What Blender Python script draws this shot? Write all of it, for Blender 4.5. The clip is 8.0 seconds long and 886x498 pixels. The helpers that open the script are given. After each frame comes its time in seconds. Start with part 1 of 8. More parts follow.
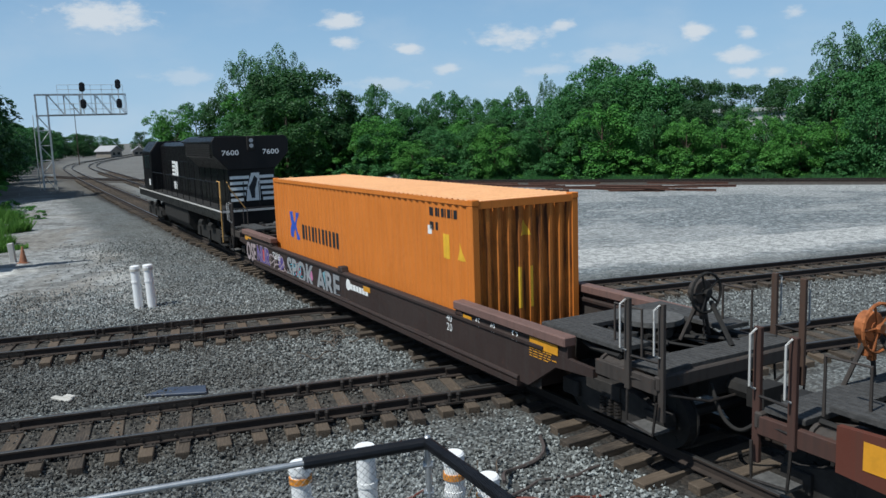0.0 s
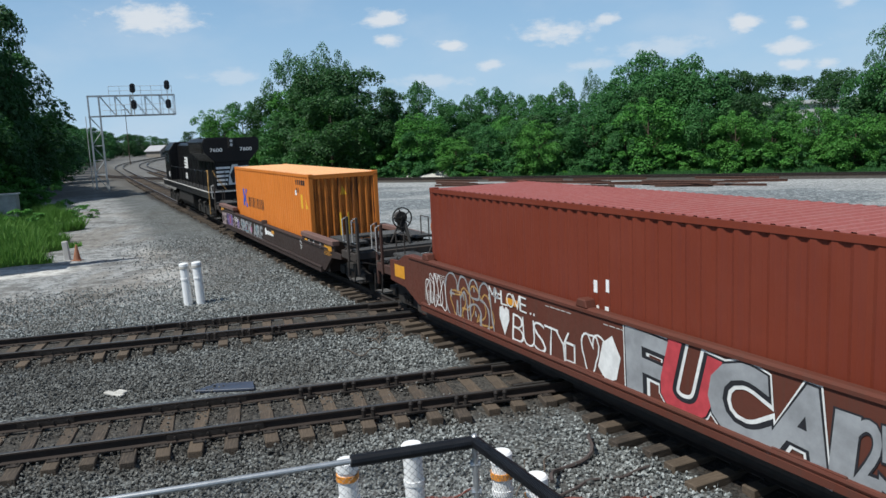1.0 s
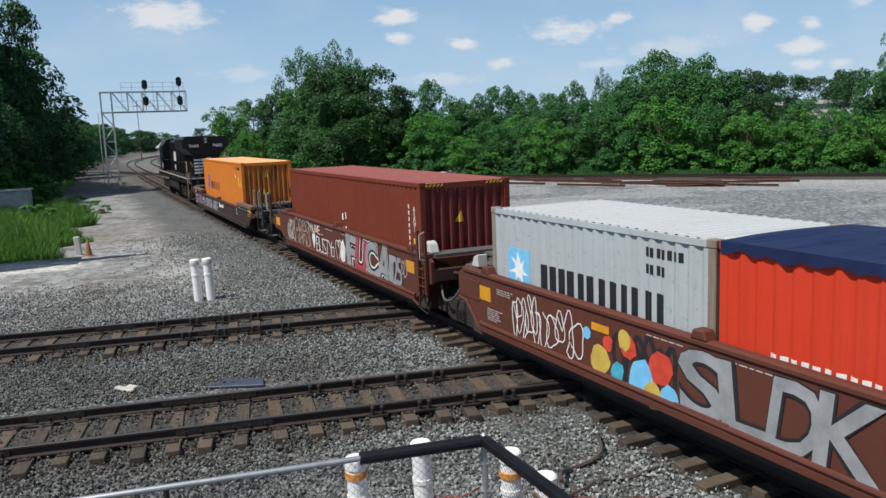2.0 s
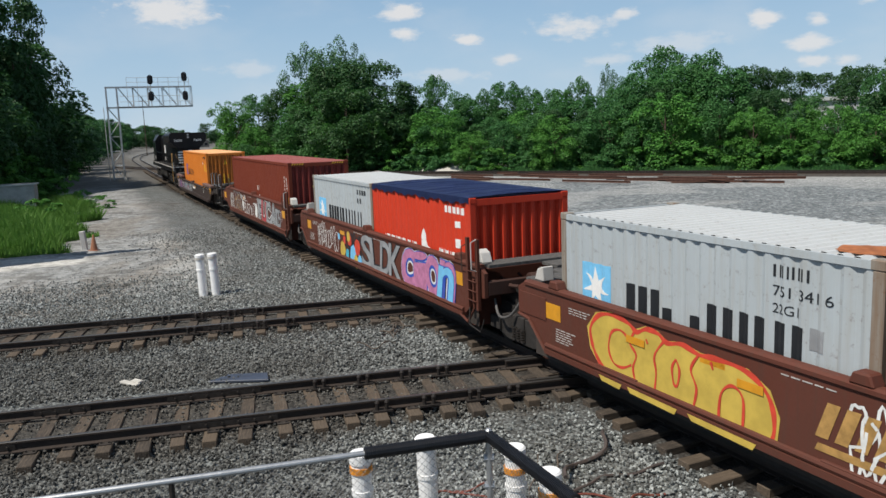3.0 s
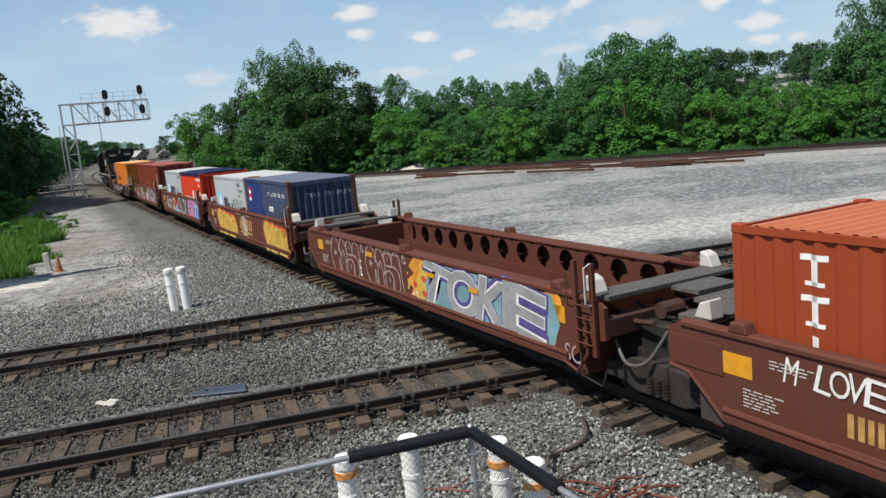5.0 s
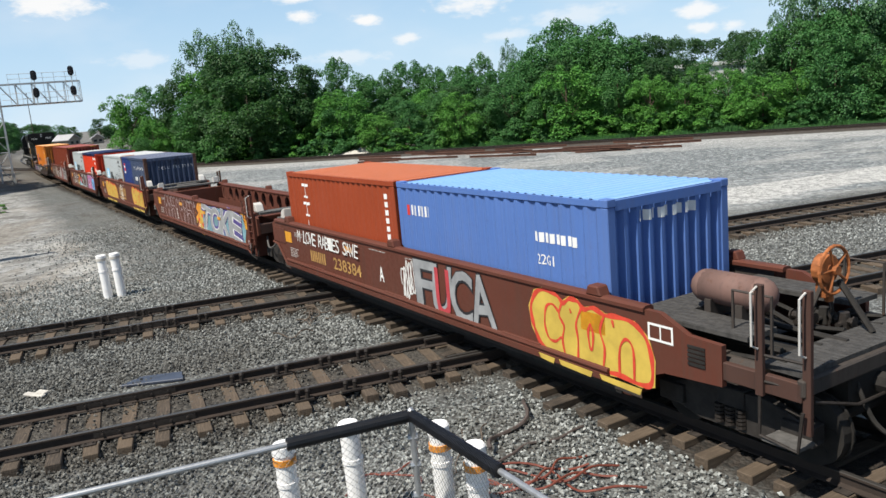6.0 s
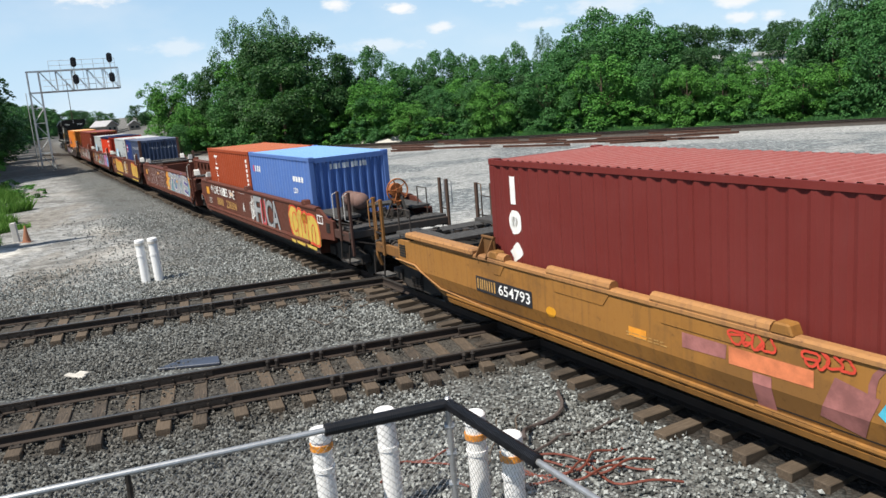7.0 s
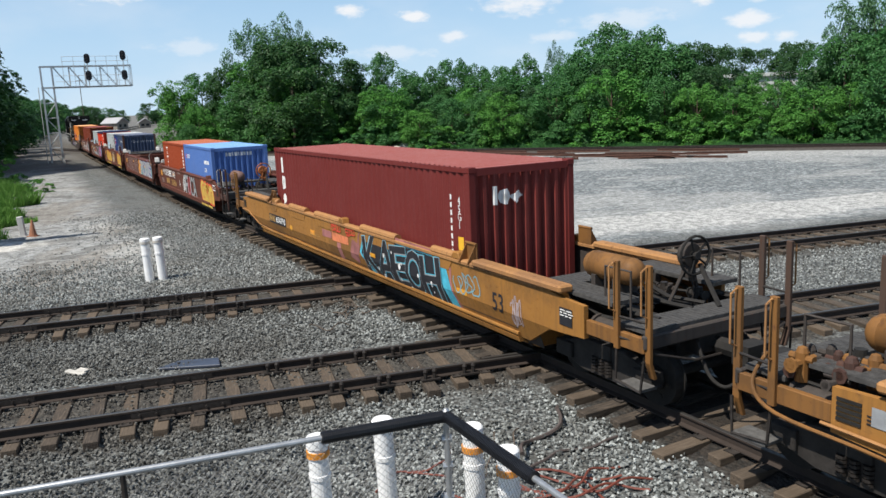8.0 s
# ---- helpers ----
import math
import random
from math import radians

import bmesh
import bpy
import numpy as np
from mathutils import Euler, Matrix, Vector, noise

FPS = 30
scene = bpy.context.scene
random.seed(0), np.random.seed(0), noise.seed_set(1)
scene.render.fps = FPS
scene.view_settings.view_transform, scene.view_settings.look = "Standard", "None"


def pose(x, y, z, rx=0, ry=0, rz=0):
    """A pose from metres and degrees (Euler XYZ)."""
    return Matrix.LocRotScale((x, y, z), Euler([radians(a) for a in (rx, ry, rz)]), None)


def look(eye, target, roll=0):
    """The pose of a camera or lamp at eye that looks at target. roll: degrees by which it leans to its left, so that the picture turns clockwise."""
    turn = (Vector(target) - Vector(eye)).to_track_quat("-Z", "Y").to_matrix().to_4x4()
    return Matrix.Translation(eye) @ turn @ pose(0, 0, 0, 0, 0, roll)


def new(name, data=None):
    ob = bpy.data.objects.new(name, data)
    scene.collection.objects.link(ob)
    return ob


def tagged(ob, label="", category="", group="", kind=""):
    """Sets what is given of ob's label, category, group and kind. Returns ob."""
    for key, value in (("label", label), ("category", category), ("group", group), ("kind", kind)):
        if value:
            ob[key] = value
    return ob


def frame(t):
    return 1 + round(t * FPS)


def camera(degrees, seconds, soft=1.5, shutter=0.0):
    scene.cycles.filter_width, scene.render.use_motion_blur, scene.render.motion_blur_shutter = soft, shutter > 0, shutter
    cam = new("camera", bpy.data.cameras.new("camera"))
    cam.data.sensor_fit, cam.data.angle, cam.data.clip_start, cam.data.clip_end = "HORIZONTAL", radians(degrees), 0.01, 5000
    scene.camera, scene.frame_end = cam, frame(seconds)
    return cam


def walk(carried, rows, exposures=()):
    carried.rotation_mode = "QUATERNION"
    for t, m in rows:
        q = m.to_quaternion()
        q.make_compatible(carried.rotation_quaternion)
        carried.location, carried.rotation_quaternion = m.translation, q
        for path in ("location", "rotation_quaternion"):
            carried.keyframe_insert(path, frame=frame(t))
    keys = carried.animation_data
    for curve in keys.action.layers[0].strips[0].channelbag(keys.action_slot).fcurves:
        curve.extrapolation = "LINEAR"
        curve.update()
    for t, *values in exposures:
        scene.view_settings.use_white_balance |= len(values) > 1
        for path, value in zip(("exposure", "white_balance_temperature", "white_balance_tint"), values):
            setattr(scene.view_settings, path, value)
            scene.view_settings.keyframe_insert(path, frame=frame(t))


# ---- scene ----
# ---- the line of the railway: a long straight easing right, then a sharper right-hand curve ----
P0 = Vector((3.35, 13.22))
HEAD0 = math.atan2(0.904, -0.4275)
SPEED = 13.35


def line(s):
    """Place and heading of the train's track, s metres along it."""
    def arc(p, h, r, k):
        a = k / r
        return Vector((p.x + r * (math.sin(h) - math.sin(h - a)), p.y + r * (math.cos(h - a) - math.cos(h)))), h - a
    p, h = arc(P0, HEAD0, 4950.0, min(s, 150.0))
    if s > 150.0:
        p, h = arc(p, h, 330.0, min(s, 220.0) - 150.0)
    if s > 220.0:
        p = p + (s - 220.0) * Vector((math.cos(h), math.sin(h)))
    return p, h


def on_line(s, z=0.0):
    p, h = line(s)
    return pose(p.x, p.y, z, 0, 0, math.degrees(h))


# ---- camera, held in the hand on a raised stand ----
cam = camera(57.85, 8.0, soft=1.5)
PATH = [
    (0.0, -3.59, -8.34, 1.96, .04, -.10, 4.51), (0.5, -2.10, -8.40, 2.95, .04, -.06, 4.51),
    (1.0, -0.53, -8.45, 2.58, .01, -.01, 4.50), (1.5, 0.0, -8.48, 2.36, 0, 0, 4.50),
    (3.0, 0.56, -8.82, 2.09, -.01, .01, 4.49), (3.5, 0.82, -8.98, 2.32, -.01, .01, 4.49),
    (4.0, 0.50, -9.24, 2.20, -.02, -.01, 4.50), (4.5, -0.10, -9.91, 2.61, 0, .01, 4.51),
    (4.6, 3.51, -9.40, 3.20, .01, 0, 4.49), (4.7, 2.30, -8.60, 2.50, .01, 0, 4.49),
    (4.8, 0.28, -7.90, 2.60, 0, 0, 4.50), (5.0, -2.15, -9.19, 5.33, -.02, -.04, 4.52),
    (5.2, -5.11, -9.60, 4.80, .04, -.05, 4.51), (6.3, -6.22, -11.46, 4.88, .01, .09, 4.47),
    (6.5, -4.97, -11.91, 5.56, -.01, .10, 4.47), (7.0, -3.86, -11.16, 4.53, -.06, .08, 4.47),
    (7.5, -3.64, -10.67, 2.42, -.06, .10, 4.51), (8.0, -3.13, -10.51, 2.53, -.05, .09, 4.50)]
walk(cam, [(t, pose(x, y, z, 90 + p, r, w)) for t, w, p, r, x, y, z in PATH],
     exposures=[(0.0, -0.06, 6000, 6), (1.5, 0.10, 6300, 9), (3.0, 0.06, 6650, 10), (4.0, 0.10, 6750, 10), (4.6, 0.17, 6750, 10), (5.2, 0.22, 6750, 10), (6.3, 0.50, 6800, 10), (7.5, 0.46, 6650, 10), (8.0, 0.38, 6550, 10)])

# ---- light: high sun from beyond the west side of the line, blue sky with small fair-weather clouds ----
SUN_ELEV, SUN_AZ = 58.0, 213.0      # azimuth of the sun, counter-clockwise from +x
sun = new("sun", bpy.data.lights.new("sun", "SUN"))
sun.data.energy, sun.data.angle, sun.data.color = 4.95, radians(0.55), (1.0, 0.955, 0.88)
sun.matrix_world = look((math.cos(radians(SUN_AZ)) * 60, math.sin(radians(SUN_AZ)) * 60, 60 * math.tan(radians(SUN_ELEV))), (0, 0, 0))


# bearing and height of each cloud, half its width and thickness (degrees), density
CLOUDS = ((-18.6, 8.0, 3.2, 1.0, 1.0), (-3.2, 7.7, 1.7, 0.6, 1.0), (-2.9, 6.3, 0.9, 0.5, 1.0), (1.4, 5.8, 1.1, 0.35, 1.0), (8.6, 6.3, 2.3, 0.7, 0.9), (12.2, 6.9, 0.8, 0.4, 0.9),
          (20.8, 6.0, 1.1, 0.6, 1.0), (24.1, 5.6, 0.7, 0.35, 0.9), (23.8, 4.3, 1.6, 0.5, 0.9), (26.8, 6.7, 0.6, 0.4, 0.7), (15.6, 4.8, 3.0, 0.8, 0.5), (4.0, 4.3, 0.9, 0.4, 0.8),
          (-14.0, 4.2, 1.8, 0.6, 0.45), (0.0, 3.4, 2.4, 0.5, 0.5), (23.8, 3.1, 1.0, 0.4, 0.8), (25.7, 3.1, 0.7, 0.4, 0.8), (11.0, 3.9, 1.7, 0.4, 0.5))


def build_world():
    w = bpy.data.worlds.new("world")
    scene.world = w
    w.use_nodes = True
    nt = w.node_tree
    nt.nodes.clear()
    N, L = nt.nodes.new, nt.links.new
    out, bg = N("ShaderNodeOutputWorld"), N("ShaderNodeBackground")
    sky = N("ShaderNodeTexSky")
    sky.sky_type, sky.sun_disc = "NISHITA", False
    sky.sun_elevation, sky.sun_rotation = radians(SUN_ELEV), radians(90 - SUN_AZ)
    sky.air_density, sky.dust_density, sky.ozone_density = 1.0, 0.2, 1.2
    tc = N("ShaderNodeTexCoord")
    sep = N("ShaderNodeSeparateXYZ")
    L(tc.outputs["Generated"], sep.inputs[0])
    def calc(op, x, y=0.0):
        n = N("ShaderNodeMath"); n.operation = op
        for sock, v in ((n.inputs[0], x), (n.inputs[1], y)):
            if isinstance(v, (int, float)):
                sock.default_value = v
            else:
                L(v, sock)
        return n.outputs[0]

    def smooth(x, lo, hi):
        n = N("ShaderNodeMapRange"); n.interpolation_type = "SMOOTHSTEP"
        n.inputs[1].default_value, n.inputs[2].default_value = lo, hi
        L(x, n.inputs[0])
        return n.outputs[0]

    # small cumulus over the wood, each at its bearing and height; loose ones over the rest of the sky
    bearing = calc("MULTIPLY", calc("ARCTAN2", sep.outputs[0], sep.outputs[1]), 57.2958)
    height = calc("MULTIPLY", calc("ARCSINE", sep.outputs[2]), 57.2958)
    flow = N("ShaderNodeCombineXYZ")
    L(calc("MULTIPLY", bearing, 0.55), flow.inputs[0]); L(calc("MULTIPLY", height, 1.15), flow.inputs[1])
    puff = N("ShaderNodeTexNoise"); puff.inputs["Scale"].default_value = 0.9; puff.inputs["Detail"].default_value = 7; puff.inputs["Roughness"].default_value = 0.62
    L(flow.outputs[0], puff.inputs["Vector"])
    ragged = calc("MULTIPLY", calc("SUBTRACT", puff.outputs["Fac"], 0.5), 2.6)
    cover = None
    for cb, ch, cw, ct, dense in CLOUDS:
        du = calc("MULTIPLY", calc("SUBTRACT", bearing, cb), 1 / (cw * 1.15))
        dv = calc("MULTIPLY", calc("SUBTRACT", height, ch), 1 / (ct * 1.15))
        r = calc("SQRT", calc("ADD", calc("MULTIPLY", du, du), calc("MULTIPLY", dv, dv)))
        one = calc("MULTIPLY", smooth(calc("ADD", calc("SUBTRACT", 1.0, r), ragged), -0.15, 0.75), dense)
        cover = one if cover is None else calc("MAXIMUM", cover, one)
    wide = N("ShaderNodeTexNoise"); wide.inputs["Scale"].default_value = 0.16; wide.inputs["Detail"].default_value = 6
    L(flow.outputs[0], wide.inputs["Vector"])
    loose = calc("MULTIPLY", smooth(wide.outputs["Fac"], 0.58, 0.66), smooth(calc("ABSOLUTE", bearing), 36.0, 44.0))
    veil = N("ShaderNodeTexNoise"); veil.inputs["Scale"].default_value = 0.22; veil.inputs["Detail"].default_value = 5
    L(flow.outputs[0], veil.inputs["Vector"])
    thin = calc("MULTIPLY", smooth(veil.outputs["Fac"], 0.42, 0.75), 0.22)
    mul = N("ShaderNodeMath"); mul.operation = "MULTIPLY"; mul.inputs[1].default_value = 0.9
    L(calc("MAXIMUM", calc("MAXIMUM", cover, loose), thin), mul.inputs[0])
    mix = N("ShaderNodeMix"); mix.data_type = "RGBA"
    mix.inputs["B"].default_value = (9.9, 10.0, 10.2, 1)
    L(mul.outputs[0], mix.inputs["Factor"])
    # pale summer haze towards the horizon
    low = N("ShaderNodeMapRange"); low.interpolation_type = "SMOOTHSTEP"
    low.inputs[1].default_value, low.inputs[2].default_value, low.inputs[3].default_value, low.inputs[4].default_value = -0.02, 0.42, 0.92, 0.15
    L(sep.outputs[2], low.inputs[0])
    hz = N("ShaderNodeMix"); hz.data_type = "RGBA"
    tint = N("ShaderNodeMix"); tint.data_type = "RGBA"
    tint.inputs["A"].default_value, tint.inputs["B"].default_value = (6.0, 8.2, 10.3, 1), (3.5, 6.5, 10.3, 1)
    up = N("ShaderNodeMapRange"); up.inputs[1].default_value, up.inputs[2].default_value = 0.0, 0.22
    L(sep.outputs[2], up.inputs[0]); L(up.outputs[0], tint.inputs["Factor"])
    L(low.outputs[0], hz.inputs["Factor"]); L(sky.outputs[0], hz.inputs["A"]); L(tint.outputs["Result"], hz.inputs["B"])
    L(hz.outputs["Result"], mix.inputs["A"])
    L(mix.outputs["Result"], bg.inputs[0]); bg.inputs[1].default_value = 0.073
    L(bg.outputs[0], out.inputs[0])


build_world()

# ---- materials ----


class Mat:
    """A small helper round a node tree."""

    def __init__(self, name, rough=0.6, metal=0.0, spec=0.4):
        self.m = bpy.data.materials.new(name)
        self.m.use_nodes = True
        self.nt = self.m.node_tree
        self.b = self.nt.nodes["Principled BSDF"]
        self.b.inputs["Roughness"].default_value = rough
        self.b.inputs["Metallic"].default_value = metal
        self.b.inputs["Specular IOR Level"].default_value = spec

    def node(self, kind, **kw):
        n = self.nt.nodes.new(kind)
        for k, v in kw.items():
            if k in n.inputs:
                n.inputs[k].default_value = v
        return n

    def link(self, a, b):
        self.nt.links.new(a, b)

    def coords(self, world=False, scale=(1, 1, 1)):
        src = self.node("ShaderNodeNewGeometry").outputs["Position"] if world else self.node("ShaderNodeTexCoord").outputs["Object"]
        mp = self.node("ShaderNodeMapping")
        mp.inputs["Scale"].default_value = scale
        self.link(src, mp.inputs[0])
        return mp.outputs[0]

    def noise(self, vec, scale, detail=4.0, rough=0.6):
        n = self.node("ShaderNodeTexNoise", Scale=scale, Detail=detail, Roughness=rough)
        self.link(vec, n.inputs["Vector"])
        return n.outputs["Fac"]

    def step(self, fac, lo, hi, a=0.0, b=1.0):
        r = self.node("ShaderNodeMapRange")
        r.interpolation_type = "SMOOTHSTEP"
        for i, v in enumerate((lo, hi, a, b)):
            r.inputs[i + 1].default_value = v
        self.link(fac, r.inputs[0])
        return r.outputs[0]

    def mix(self, fac, a, b, mode="MIX"):
        m = self.node("ShaderNodeMix")
        m.data_type, m.blend_type = "RGBA", mode
        for sock, v in ((m.inputs["Factor"], fac), (m.inputs["A"], a), (m.inputs["B"], b)):
            if isinstance(v, (int, float)):
                sock.default_value = v
            elif isinstance(v, tuple):
                sock.default_value = (*v[:3], 1)
            else:
                self.link(v, sock)
        return m.outputs["Result"]

    def math(self, op, a, b=0.0):
        m = self.node("ShaderNodeMath")
        m.operation = op
        for sock, v in ((m.inputs[0], a), (m.inputs[1], b)):
            if isinstance(v, (int, float)):
                sock.default_value = v
            else:
                self.link(v, sock)
        return m.outputs[0]

    def color(self, v):
        if isinstance(v, tuple):
            self.b.inputs["Base Color"].default_value = (*v, 1)
        else:
            self.link(v, self.b.inputs["Base Color"])
        return self

    def bump(self, height, strength=0.3, distance=0.02):
        n = self.node("ShaderNodeBump", Strength=strength, Distance=distance)
        self.link(height, n.inputs["Height"])
        self.link(n.outputs[0], self.b.inputs["Normal"])
        return self


def paint(name, rgb, rough=0.55, rust=(0.10, 0.045, 0.025), wear=0.35, streak=0.35, dirt=(0.06, 0.05, 0.045), spec=0.2, blot=None):
    """Weathered paint on steel: faded blotches, rain streaks, rust spots."""
    m = Mat(name, rough, 0.0, spec)
    v = m.coords()
    fade = m.noise(v, 0.9, 5)
    c = m.mix(m.step(fade, 0.3, 0.75, 0.0, 0.35), rgb, tuple(min(1, x * 1.18 + 0.012) for x in rgb))
    st = m.noise(m.coords(scale=(5, 5, 0.25)), 2.2, 5, 0.65)
    c = m.mix(m.step(st, 0.46, 0.68, 0.0, streak), c, dirt)
    c = m.mix(m.step(m.noise(v, 0.55, 6, 0.7), 0.46, 0.62, 0.0, streak * 0.9 if blot is None else blot), c, tuple(0.55 * a + 0.45 * b for a, b in zip(dirt, rgb)))
    sp = m.noise(v, 9.0, 6, 0.7)
    c = m.mix(m.step(sp, 0.57, 0.70, 0.0, wear), c, rust)
    m.color(c)
    m.link(m.step(sp, 0.4, 0.8, rough - 0.08, min(0.95, rough + 0.25)), m.b.inputs["Roughness"])
    m.bump(m.noise(v, 28.0, 3), 0.12, 0.004)
    return m.m


def plain(name, rgb, rough=0.6, metal=0.0, vary=0.18, scale=6.0, bump=0.15):
    m = Mat(name, rough, metal)
    v = m.coords()
    n = m.noise(v, scale, 5, 0.65)
    m.color(m.mix(m.step(n, 0.3, 0.7), tuple(x * (1 - vary) for x in rgb), tuple(min(1, x * (1 + vary)) for x in rgb)))
    m.bump(m.noise(v, scale * 6, 3), bump, 0.004)
    return m.m


